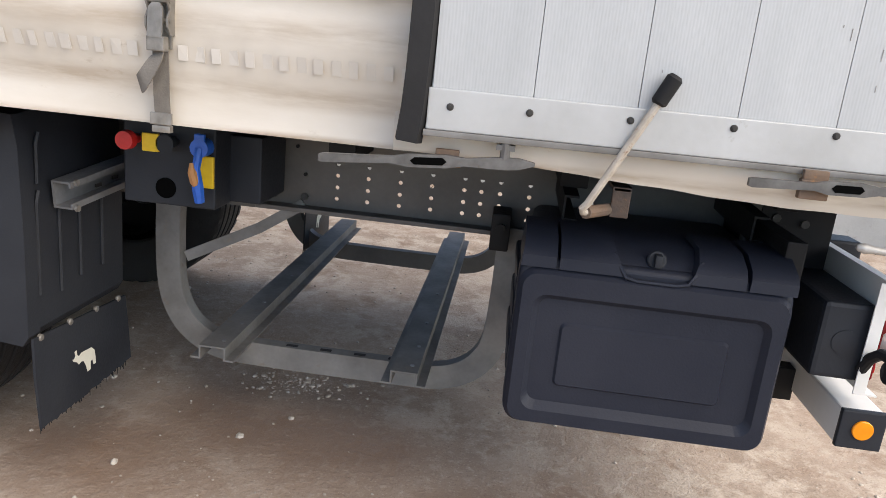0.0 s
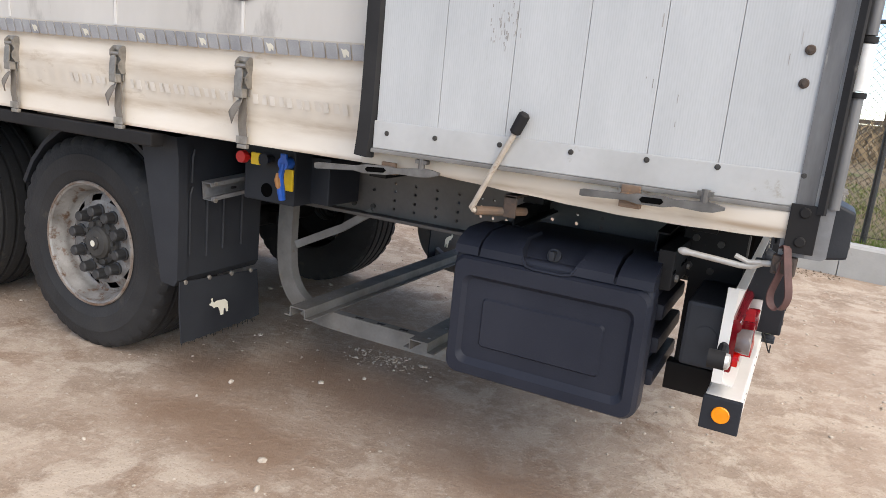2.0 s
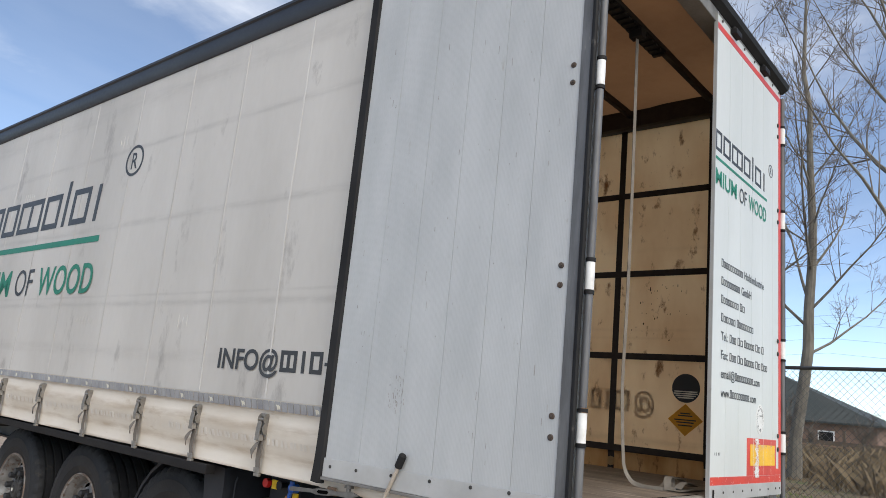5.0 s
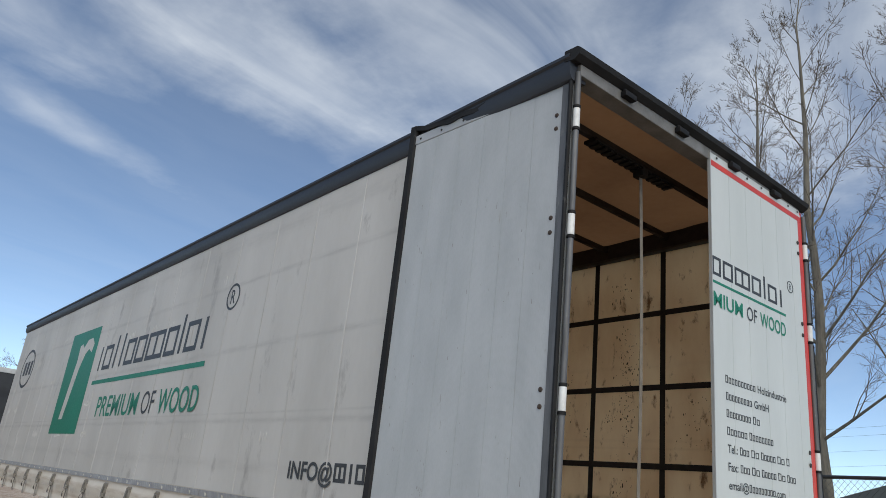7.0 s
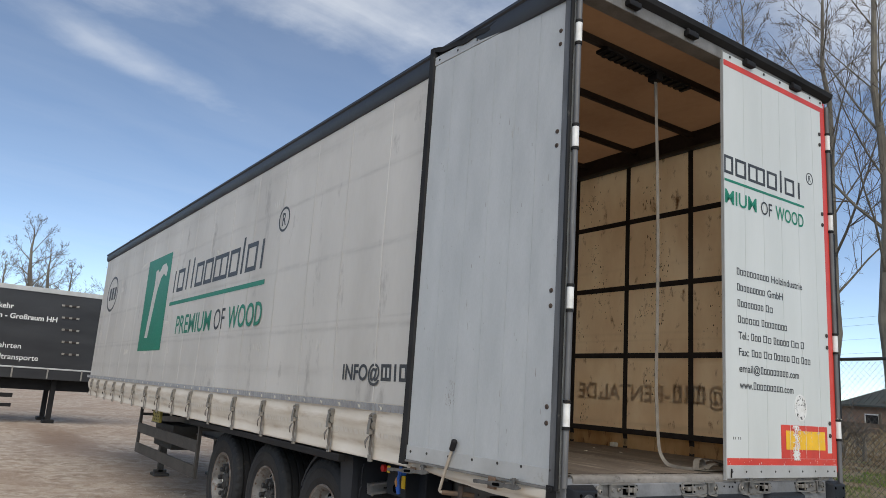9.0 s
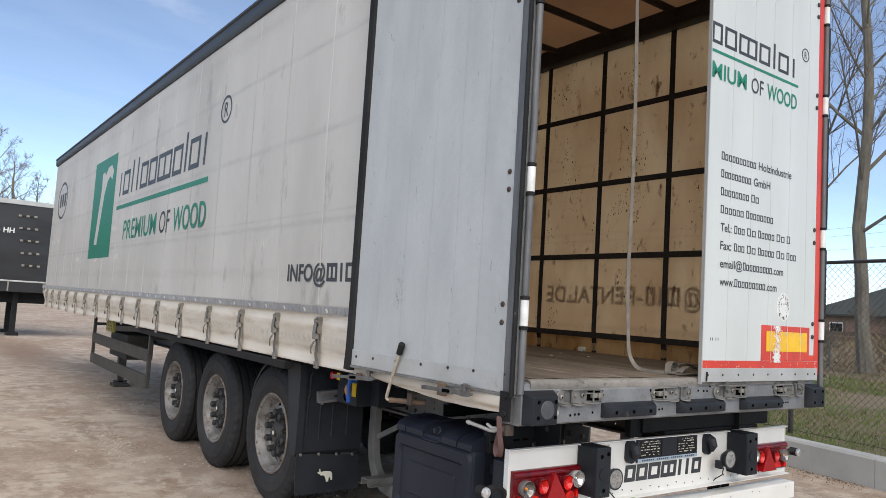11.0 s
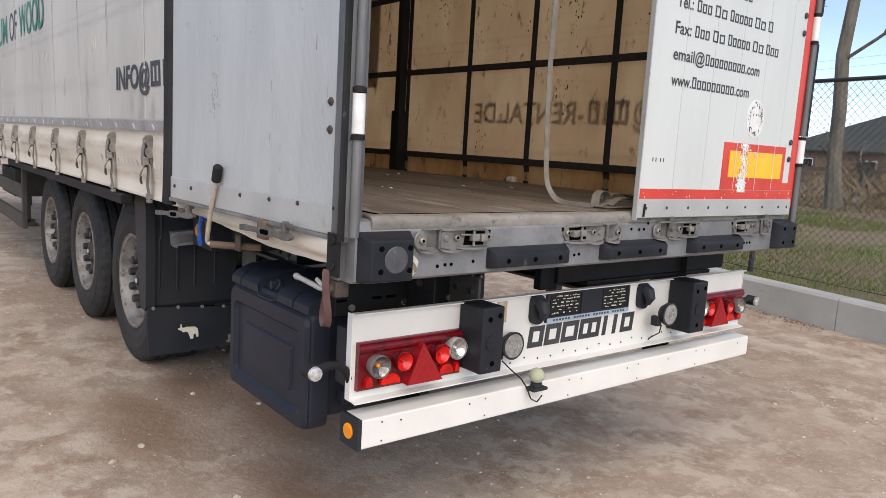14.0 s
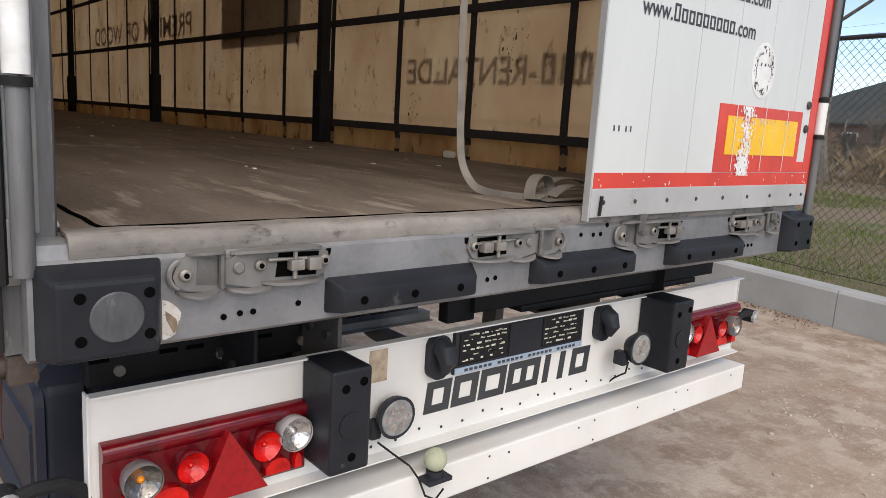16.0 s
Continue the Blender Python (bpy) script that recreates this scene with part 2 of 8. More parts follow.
ZINC = mat("galvanised_steel", (0.27, 0.274, 0.282), (0.17, 0.173, 0.178), 0.5, metal=0.4, scale=6, fine=70, bump=0.12, c3=(0.185, 0.18, 0.172), spots=0.585, fine_amt=0.5)
LATCHM = mat("cast_latch_steel", (0.17, 0.165, 0.158), (0.085, 0.082, 0.078), 0.5, metal=0.4, scale=20, fine=90, bump=0.1, c3=(0.12, 0.105, 0.09), spots=0.6)
ROD = mat("worn_painted_rod", (0.52, 0.47, 0.40), (0.38, 0.33, 0.27), 0.55, metal=0.1, scale=22, fine=90, bump=0.08, c3=(0.22, 0.13, 0.08), spots=0.6)
TORN = mat("torn_paper", (0.62, 0.60, 0.56), (0.50, 0.47, 0.43), 0.7, scale=40, fine=120, bump=0.05, c3=(0.20, 0.14, 0.10), spots=0.56)
LITTER = mat("dead_leaves", (0.16, 0.115, 0.07), (0.10, 0.075, 0.05), 0.9, scale=3, fine=20, bump=0.0, c3=(0.09, 0.11, 0.035), spots=0.6, fine_amt=0.9)
ZINC_D = mat("dirty_galvanised_steel", (0.23, 0.225, 0.215), (0.145, 0.14, 0.132), 0.62, metal=0.35, scale=7, fine=70, bump=0.08, c3=(0.20, 0.17, 0.14), spots=0.6)
RUST = mat("rusty_steel", (0.20, 0.125, 0.08), (0.13, 0.10, 0.08), 0.8, metal=0.2, scale=14, fine=90, bump=0.2, c3=(0.28, 0.15, 0.075), spots=0.58)
OLDRUST = mat("old_rust", (0.095, 0.066, 0.05), (0.06, 0.05, 0.045), 0.75, metal=0.2, scale=30, fine=120, bump=0.2, c3=(0.17, 0.09, 0.05), spots=0.6)
HOLE = mat("dark_hole", (0.003, 0.003, 0.003), (0.004, 0.004, 0.004), 0.9, spec=0.0, bump=0)
BUFFER = mat("scuffed_buffer_rubber", (0.009, 0.011, 0.015), (0.019, 0.021, 0.026), 0.45, spec=0.25, scale=6, fine=110, bump=0.07, c3=(0.085, 0.088, 0.092), spots=0.64)
BLACK = mat("black_chassis_paint", (0.010, 0.010, 0.011), (0.017, 0.016, 0.016), 0.6, spec=0.2, scale=5, fine=60, bump=0.05, c3=(0.04, 0.036, 0.033), spots=0.66)
PLASTIC = mat("black_plastic", (0.017, 0.0195, 0.025), (0.028, 0.031, 0.037), 0.5, spec=0.22, scale=4, fine=120, bump=0.06, c3=(0.055, 0.055, 0.055), spots=0.69)
BOXPL = mat("blue_black_plastic", (0.016, 0.019, 0.029), (0.024, 0.027, 0.038), 0.45, spec=0.18, scale=4, fine=160, bump=0.08, c3=(0.075, 0.08, 0.09), spots=0.70)
RUBBER = mat("weathered_rubber", (0.013, 0.013, 0.014), (0.024, 0.024, 0.025), 0.7, spec=0.2, scale=5, fine=70, bump=0.08, c3=(0.085, 0.08, 0.075), spots=0.64)
TYRE = mat("tyre_rubber", (0.018, 0.0185, 0.020), (0.034, 0.034, 0.035), 0.62, spec=0.25, scale=3, fine=70, bump=0.25, c3=(0.060, 0.052, 0.044), spots=0.60, fine_amt=0.6)
RUSTY = mat("rusty_edge", (0.16, 0.095, 0.06), (0.26, 0.24, 0.22), 0.7, metal=0.2, scale=14, fine=90, bump=0.2, c3=(0.07, 0.045, 0.03), spots=0.56)
RIM = mat("white_wheel_paint", (0.31, 0.305, 0.295), (0.14, 0.132, 0.124), 0.5, metal=0.2, scale=8, fine=60, bump=0.12, c3=(0.12, 0.070, 0.045), spots=0.53)
DISC = mat("rusty_wheel_disc", (0.27, 0.265, 0.26), (0.11, 0.105, 0.10), 0.6, metal=0.2, scale=12, fine=70, bump=0.12, c3=(0.11, 0.068, 0.045), spots=0.55)
HUB = mat("dusty_iron", (0.060, 0.058, 0.055), (0.035, 0.034, 0.033), 0.7, metal=0.3, scale=12, fine=80, bump=0.15, c3=(0.15, 0.13, 0.11), spots=0.6)
CAP = mat("grey_nut_cap", (0.024, 0.025, 0.027), (0.038, 0.038, 0.039), 0.55, scale=30, fine=120, bump=0.05)
GREEN = mat("green_print", (0.0, 0.19, 0.115), (0.01, 0.16, 0.10), 0.5, scale=2, fine=30, bump=0.02, c3=(0.12, 0.25, 0.19), spots=0.74)
INK = mat("dark_grey_print", (0.028, 0.031, 0.035), (0.045, 0.048, 0.052), 0.5, scale=3, fine=40, bump=0.02)
INKG = mat("grey_tape_print", (0.36, 0.37, 0.385), (0.25, 0.26, 0.28), 0.5, scale=9, fine=420, bump=0.02, c3=(0.5, 0.5, 0.49), spots=0.66, fine_amt=1.6)
PALE = mat("pale_print", (0.72, 0.70, 0.60), (0.60, 0.58, 0.50), 0.5, scale=9, fine=60, bump=0.02)
RED = mat("red_reflective_tape", (0.62, 0.055, 0.035), (0.50, 0.04, 0.03), 0.4, scale=6, fine=60, bump=0.02, c3=(0.62, 0.5, 0.47), spots=0.72)
YELLOW = mat("yellow_reflective_plate", (0.86, 0.50, 0.02), (0.74, 0.42, 0.02), 0.4, scale=8, fine=60, bump=0.02, c3=(0.62, 0.55, 0.45), spots=0.73)
WORN = mat("worn_off_print", (0.66, 0.64, 0.60), (0.30, 0.20, 0.16), 0.6, scale=26, fine=120, bump=0.1, c3=(0.55, 0.08, 0.06), spots=0.6)
TRI_R = mat("red_reflector", (0.34, 0.008, 0.012), (0.25, 0.006, 0.009), 0.25, scale=80, fine=200, bump=0.08, rvar=0.05)
LENS_R = mat("red_lens", (0.17, 0.004, 0.009), (0.09, 0.003, 0.006), 0.08, scale=20, fine=160, bump=0.02, rvar=0.04)
BOWL_R = mat("bright_red_lens", (0.80, 0.012, 0.008), (0.34, 0.004, 0.006), 0.14, scale=24, fine=200, bump=0.06, rvar=0.06)
BOWL_G = mat("smoky_reflector_bowl", (0.46, 0.44, 0.42), (0.12, 0.11, 0.10), 0.16, metal=0.75, scale=30, fine=140, bump=0.1, rvar=0.05)
BOWL_W = mat("clear_reflector_bowl", (0.68, 0.67, 0.66), (0.34, 0.33, 0.33), 0.12, metal=0.75, scale=60, fine=160, bump=0.12, rvar=0.05)
BARREL_G = mat("smoky_plastic", (0.20, 0.18, 0.175), (0.15, 0.13, 0.13), 0.10, scale=20, fine=120, bump=0.02, rvar=0.04)
BARREL_W = mat("clear_plastic", (0.40, 0.38, 0.38), (0.30, 0.28, 0.28), 0.10, scale=20, fine=120, bump=0.02, rvar=0.04)
LENS_W = mat("clear_lens", (0.68, 0.67, 0.66), (0.30, 0.29, 0.29), 0.1, metal=0.3, scale=45, fine=140, bump=0.15, rvar=0.05)
AMBER = mat("amber_lens", (0.90, 0.30, 0.01), (0.80, 0.24, 0.01), 0.15, scale=30, fine=160, bump=0.02)
WEB = mat("grey_webbing", (0.20, 0.18, 0.155), (0.14, 0.125, 0.108), 0.8, scale=20, fine=220, bump=0.2)
STRAPD = mat("dark_webbing", (0.022, 0.017, 0.015), (0.035, 0.026, 0.022), 0.85, scale=20, fine=220, bump=0.1)
BUCKLE = mat("dull_steel_buckle", (0.32, 0.30, 0.27), (0.20, 0.185, 0.165), 0.5, metal=0.5, scale=25, fine=120, bump=0.08, c3=(0.2, 0.14, 0.1), spots=0.66)
PLYWOOD = mat("dirty_floor_plywood", (0.185, 0.152, 0.124), (0.095, 0.076, 0.062), 0.62, scale=2.4, fine=60, bump=0.15, c3=(0.27, 0.232, 0.19), spots=0.545, stretch=(0.5, 2.2, 1), rand=0.10, fine_amt=0.6)
BLUE = mat("blue_plastic", (0.01, 0.12, 0.55), (0.01, 0.09, 0.42), 0.4, scale=20, fine=80, bump=0.03)
REDP = mat("red_plastic", (0.62, 0.02, 0.02), (0.5, 0.02, 0.02), 0.4, scale=20, fine=80, bump=0.03)
YELP = mat("yellow_plastic", (0.85, 0.55, 0.02), (0.72, 0.45, 0.02), 0.5, scale=20, fine=80, bump=0.03)
LEATHER = mat("red_brown_strap", (0.10, 0.045, 0.040), (0.065, 0.03, 0.027), 0.6, scale=18, fine=120, bump=0.1)
BALLM = mat("pale_green_felt", (0.42, 0.44, 0.31), (0.36, 0.38, 0.28), 0.85, scale=30, fine=200, bump=0.25)
PALEGREY = mat("pale_grey_metal", (0.46, 0.45, 0.43), (0.34, 0.33, 0.31), 0.45, metal=0.2, scale=20, fine=80, bump=0.05, c3=(0.25, 0.22, 0.19), spots=0.6)
WHITEP = mat("white_plastic", (0.74, 0.75, 0.74), (0.6, 0.6, 0.58), 0.4, scale=20, fine=80, bump=0.02)
TARP_B = mat("black_tarpaulin", (0.010, 0.010, 0.012), (0.020, 0.020, 0.022), 0.4, scale=0.9, fine=14, bump=0.1, stretch=(1, 1, 3))
CONCRETE = mat("kerb_concrete", (0.42, 0.43, 0.43), (0.34, 0.35, 0.35), 0.85, scale=3, fine=50, bump=0.15, c3=(0.27, 0.27, 0.25), spots=0.62)
BARK = mat("grey_bark", (0.19, 0.172, 0.142), (0.105, 0.094, 0.078), 0.9, scale=3, fine=14, bump=0.5, c3=(0.21, 0.20, 0.17), spots=0.60, stretch=(2, 2, 0.6))
TWIG = mat("twig_bark", (0.16, 0.13, 0.11), (0.10, 0.085, 0.07), 0.9, scale=2, fine=10, bump=0.0)
GRASS = mat("grass_blade", (0.075, 0.150, 0.018), (0.13, 0.165, 0.035), 0.8, scale=0.7, fine=9, bump=0.0, c3=(0.22, 0.18, 0.09), spots=0.62, fine_amt=0.9)
STRAW = mat("dry_stalks", (0.23, 0.175, 0.105), (0.13, 0.095, 0.06), 0.9, scale=1.2, fine=9, bump=0.0, c3=(0.075, 0.055, 0.035), spots=0.56, fine_amt=0.9)
SOIL = mat("verge_soil", (0.135, 0.103, 0.063), (0.17, 0.132, 0.082), 0.95, scale=0.5, fine=7, bump=0.5, c3=(0.085, 0.105, 0.030), spots=0.52, fine_amt=0.8)
FENCE = mat("black_fence_coating", (0.02, 0.022, 0.022), (0.035, 0.035, 0.035), 0.5, scale=6, fine=60, bump=0.02)
STONE = mat("pebble", (0.50, 0.45, 0.39), (0.32, 0.27, 0.22), 0.9, scale=14, fine=60, bump=0.2)
BRICK = mat("old_brick", (0.23, 0.15, 0.11), (0.17, 0.11, 0.085), 0.9, scale=1.5, fine=12, bump=0.2)
ROOFING = mat("dark_roof_sheet", (0.030, 0.040, 0.040), (0.045, 0.052, 0.05), 0.7, scale=0.6, fine=6, bump=0.1)
WOOD = mat("weathered_board", (0.12, 0.09, 0.065), (0.085, 0.065, 0.05), 0.85, scale=2, fine=20, bump=0.2)


def ground_material():
    """Packed sandy dirt: pale crust, browner damp patches, fine gravel."""
    m = bpy.data.materials.new("packed_dirt")
    m.use_nodes = True
    n, l = m.node_tree.nodes, m.node_tree.links
    b = n["Principled BSDF"]
    tc = n.new("ShaderNodeTexCoord")

    def noise_node(scale, detail=6, rough=0.55, dist=0.0):
        q = n.new("ShaderNodeTexNoise")
        q.inputs["Scale"].default_value, q.inputs["Detail"].default_value = scale, detail
        q.inputs["Roughness"].default_value, q.inputs["Distortion"].default_value = rough, dist
        l.new(tc.outputs["Object"], q.inputs["Vector"])
        return q.outputs[0]

    def ramp(v, lo, hi, a=0.0, z=1.0):
        q = n.new("ShaderNodeMapRange")
        for k, x in (("From Min", lo), ("From Max", hi), ("To Min", a), ("To Max", z)):
            q.inputs[k].default_value = x
        l.new(v, q.inputs["Value"])
        return q.outputs[0]

    def blend(f, a, z):
        q = n.new("ShaderNodeMix"); q.data_type = "RGBA"
        l.new(f, q.inputs[0])
        for i, c in ((6, a), (7, z)):
            if isinstance(c, tuple):
                q.inputs[i].default_value = (*c, 1)
            else:
                l.new(c, q.inputs[i])
        return q.outputs[2]

    def math_node(op, a, z):
        q = n.new("ShaderNodeMath"); q.operation = op
        for i, c in enumerate((a, z)):
            if isinstance(c, float):
                q.inputs[i].default_value = c
            else:
                l.new(c, q.inputs[i])
        return q.outputs[0]

    big = noise_node(0.45, 7, 0.6, 0.4)
    mid = noise_node(1.7, 8, 0.62, 0.15)
    fine = noise_node(24, 6, 0.7)
    grit = noise_node(110, 3, 0.6)
    col = blend(ramp(mid, 0.40, 0.60), GROUND_A, GROUND_B)
    patch = noise_node(4.5, 9, 0.68, 0.2)
    col = blend(math_node("MULTIPLY", ramp(patch, 0.48, 0.56), 0.85), col, GROUND_D)
    dark = noise_node(2.9, 9, 0.66, 0.4)
    col = blend(math_node("MULTIPLY", ramp(dark, 0.54, 0.63), 0.62), col, GROUND_W)
    col = blend(math_node("MULTIPLY", ramp(big, 0.46, 0.60), 0.7), col, GROUND_C)
    col = blend(math_node("MULTIPLY", ramp(fine, 0.52, 0.64), 0.48), col, GROUND_D)
    col = blend(math_node("MULTIPLY", ramp(grit, 0.60, 0.68), 0.50), col, GROUND_E)
    col = blend(math_node("MULTIPLY", ramp(grit, 0.42, 0.34), 0.45), col, (0.17, 0.125, 0.095))
    # damp, oily patches beside and under the trailer
    wet = None
    for x, y, rx, ry in ((-1.9, 0.02, 0.50, 0.22), (-2.2, 0.06, 0.35, 0.18), (-1.85, 0.75, 0.60, 0.30), (-2.4, 0.45, 0.5, 0.3), (-0.9, 0.35, 0.5, 0.22), (-17.0, 0.2, 4.0, 0.7), (-6.2, -3.4, 1.5, 0.3)):
        mp = n.new("ShaderNodeMapping"); mp.vector_type = "POINT"
        mp.inputs["Location"].default_value = (-x / rx, -y / ry, 0)
        mp.inputs["Scale"].default_value = (1 / rx, 1 / ry, 0)
        l.new(tc.outputs["Object"], mp.inputs[0])
        ln = n.new("ShaderNodeVectorMath"); ln.operation = "LENGTH"
        l.new(mp.outputs[0], ln.inputs[0])
        f = ramp(math_node("ADD", ln.outputs["Value"], math_node("MULTIPLY", math_node("SUBTRACT", mid, 0.5), 2.6)), 0.45, 1.15, 1.0, 0.0)
        wet = f if wet is None else math_node("MAXIMUM", wet, f)
    wetf = math_node("MULTIPLY", wet, 0.72)
    col = blend(wetf, col, GROUND_W)
    l.new(col, b.inputs["Base Color"])
    l.new(ramp(wet, 0.0, 1.0, 0.9, 0.55), b.inputs["Roughness"])
    b.inputs["Specular IOR Level"].default_value = 0.25
    h = math_node("ADD", math_node("MULTIPLY", mid, 0.8), math_node("ADD", math_node("MULTIPLY", fine, 0.5), math_node("MULTIPLY", grit, 0.12)))
    bp = n.new("ShaderNodeBump")
    bp.inputs["Strength"].default_value, bp.inputs["Distance"].default_value = 0.6, 0.035
    l.new(h, bp.inputs["Height"])
    l.new(bp.outputs[0], b.inputs["Normal"])
    return m


GROUND_A, GROUND_B, GROUND_C = (0.43, 0.350, 0.285), (0.29, 0.228, 0.180), (0.30, 0.222, 0.168)
GROUND_W, GROUND_D, GROUND_E = (0.225, 0.145, 0.098), (0.50, 0.43, 0.36), (0.54, 0.49, 0.42)
DIRT = ground_material()

# ---- building tools ----
class Mesh:
    """A list of vertices and faces that shapes are added to."""

    def __init__(self):
        self.v, self.f = [], []

    def add(self, verts, faces):
        k = len(self.v)
        self.v += [tuple(p) for p in verts]
        self.f += [tuple(k + i for i in f) for f in faces]
        return self

    def box(self, x0, x1, y0, y1, z0, z1, b=0.0):
        """A box, with chamfered edges when b is given."""
        if b <= 0:
            v = [(x, y, z) for x in (x0, x1) for y in (y0, y1) for z in (z0, z1)]
            return self.add(v, [(0, 1, 3, 2), (4, 6, 7, 5), (0, 4, 5, 1), (2, 3, 7, 6), (0, 2, 6, 4), (1, 5, 7, 3)])
        bm = bmesh.new()
        bmesh.ops.create_cube(bm, size=1)
        for q in bm.verts:
            q.co = ((x0 + x1) / 2 + q.co.x * (x1 - x0), (y0 + y1) / 2 + q.co.y * (y1 - y0), (z0 + z1) / 2 + q.co.z * (z1 - z0))
        bmesh.ops.bevel(bm, geom=bm.edges[:], offset=b, segments=2, affect="EDGES", profile=0.6)
        return self.take(bm)

    def take(self, bm):
        bm.verts.index_update()
        self.add([q.co[:] for q in bm.verts], [[q.index for q in f.verts] for f in bm.faces])
        bm.free()
        return self

    def move(self, m):
        self.v = [tuple(m @ Vector(p)) for p in self.v]
        return self

    def join(self, other, m=None):
        return self.add([m @ Vector(p) for p in other.v] if m else other.v, other.f)

    def tube(self, points, r, sides=8, caps=True, radii=None):
        """A round bar along points."""
        pts = [Vector(p) for p in points]
        rings, up = [], None
        for i, p in enumerate(pts):
            d = (pts[min(i + 1, len(pts) - 1)] - pts[max(i - 1, 0)]).normalized()
            if up is None:
                up = d.orthogonal().normalized()
            up = (up - d * up.dot(d)).normalized() if (up - d * up.dot(d)).length > 1e-6 else d.orthogonal().normalized()
            s = d.cross(up)
            q = radii[i] if radii else r
            rings.append([p + (up * math.cos(a) + s * math.sin(a)) * q for a in [2 * math.pi * k / sides for k in range(sides)]])
        f = []
        for i in range(len(pts) - 1):
            for k in range(sides):
                a, b = i * sides + k, i * sides + (k + 1) % sides
                f.append((a, b, b + sides, a + sides))
        if caps:
            f.append(tuple(range(sides))[::-1])
            f.append(tuple((len(pts) - 1) * sides + k for k in range(sides)))
        return self.add([p for r_ in rings for p in r_], f)

    def sweep(self, profile, points, up=(0, 0, 1), closed=True, caps=True):
        """A profile of (side, up) pairs carried along points."""
        pts = [Vector(p) for p in points]
        n = len(profile)
        v, f = [], []
        for i, p in enumerate(pts):
            d = (pts[min(i + 1, len(pts) - 1)] - pts[max(i - 1, 0)]).normalized()
            s = d.cross(Vector(up)).normalized()
            u = s.cross(d).normalized()
            v += [p + s * a + u * b for a, b in profile]
        for i in range(len(pts) - 1):
            for k in range(n if closed else n - 1):
                a, b = i * n + k, i * n + (k + 1) % n
                f.append((a, b, b + n, a + n))
        if caps and closed:
            f.append(tuple(range(n))[::-1])
            f.append(tuple((len(pts) - 1) * n + k for k in range(n)))
        return self.add(v, f)

    def lathe(self, profile, seg=48, skip=None):
        """Turns (radius, y) pairs round the y axis."""
        n = len(profile)
        v = [(r * math.cos(2 * math.pi * k / seg), y, r * math.sin(2 * math.pi * k / seg)) for k in range(seg) for r, y in profile]
        f = []
        for k in range(seg):
            for i in range(n - 1):
                if skip and skip(k, i):
                    continue
                a, b = k * n + i, ((k + 1) % seg) * n + i
                f.append((a, a + 1, b + 1, b))
        return self.add(v, f)

    def prism(self, poly, fn, depth):
        """A flat outline of (u, v) pairs laid out by fn(u, v, d), from d = 0 to depth."""
        n = len(poly)
        v = [fn(a, b, 0) for a, b in poly] + [fn(a, b, depth) for a, b in poly]
        f = [tuple(range(n)), tuple(range(2 * n - 1, n - 1, -1))] + [(i, i + n, (i + 1) % n + n, (i + 1) % n) for i in range(n)]
        return self.add(v, f)

    def disc(self, c, axis, r, h, seg=20, b=0.0):
        """A short round piece from c along axis."""
        c, d = Vector(c), Vector(axis).normalized()
        if b:
            return self.tube([c, c + d * (h - b), c + d * h], r, seg, radii=[r, r, r - b])
        return self.tube([c, c + d * h], r, seg)

    def mesh(self, name, smooth=35):
        me = bpy.data.meshes.new(name)
        me.from_pydata(self.v, [], self.f)
        me.validate()
        bm = bmesh.new()
        bm.from_mesh(me)
        bmesh.ops.recalc_face_normals(bm, faces=bm.faces[:])
        if smooth:
            for q in bm.faces:
                q.smooth = True
            for e in bm.edges:
                if len(e.link_faces) == 2:
                    a, (s0, s1) = e.calc_face_angle(0), sorted(q.calc_area() for q in e.link_faces)
                    if a > radians(smooth) or (a > radians(4) and s1 > 8 * s0):
                        e.smooth = False
        bm.to_mesh(me)
        bm.free()
        return me


PLACED = {}


def thing(name, at=(0, 0, 0), label="", category="", group="", kind=""):
    ob = new(name)
    ob.empty_display_size = 0.1
    ob.location = at
    PLACED[ob] = Matrix.Translation(at)
    return tagged(ob, label, category, group, kind)


def part(name, shape, material, parent=None, label="", at=None, smooth=35, kind=""):
    """Links a shape (or a mesh that is already made) as one mesh object under a thing or a part."""
    me = shape.mesh(name, smooth) if isinstance(shape, Mesh) else shape
    if material and not me.materials:
        me.materials.append(material)
    ob = new(name, me)
    at = at or Matrix()
    if parent:
        ob.parent = parent
        ob.matrix_parent_inverse = PLACED[parent].inverted()
    ob.matrix_basis = at
    PLACED[ob] = at
    return tagged(ob, label, kind=kind)


def group_part(name, parent, at=None, label=""):
    """A part that is made of sub-parts only."""
    ob = new(name)
    ob.empty_display_size = 0.05
    at = at or Matrix()
    ob.parent, ob.matrix_parent_inverse, ob.matrix_basis = parent, PLACED[parent].inverted(), at
    PLACED[ob] = at
    return tagged(ob, label)


def single(name, shape, material, label="", category="", group="", kind="", at=None, smooth=35):
    return tagged(part(name, shape, material, None, label, at, smooth), label, category, group, kind)


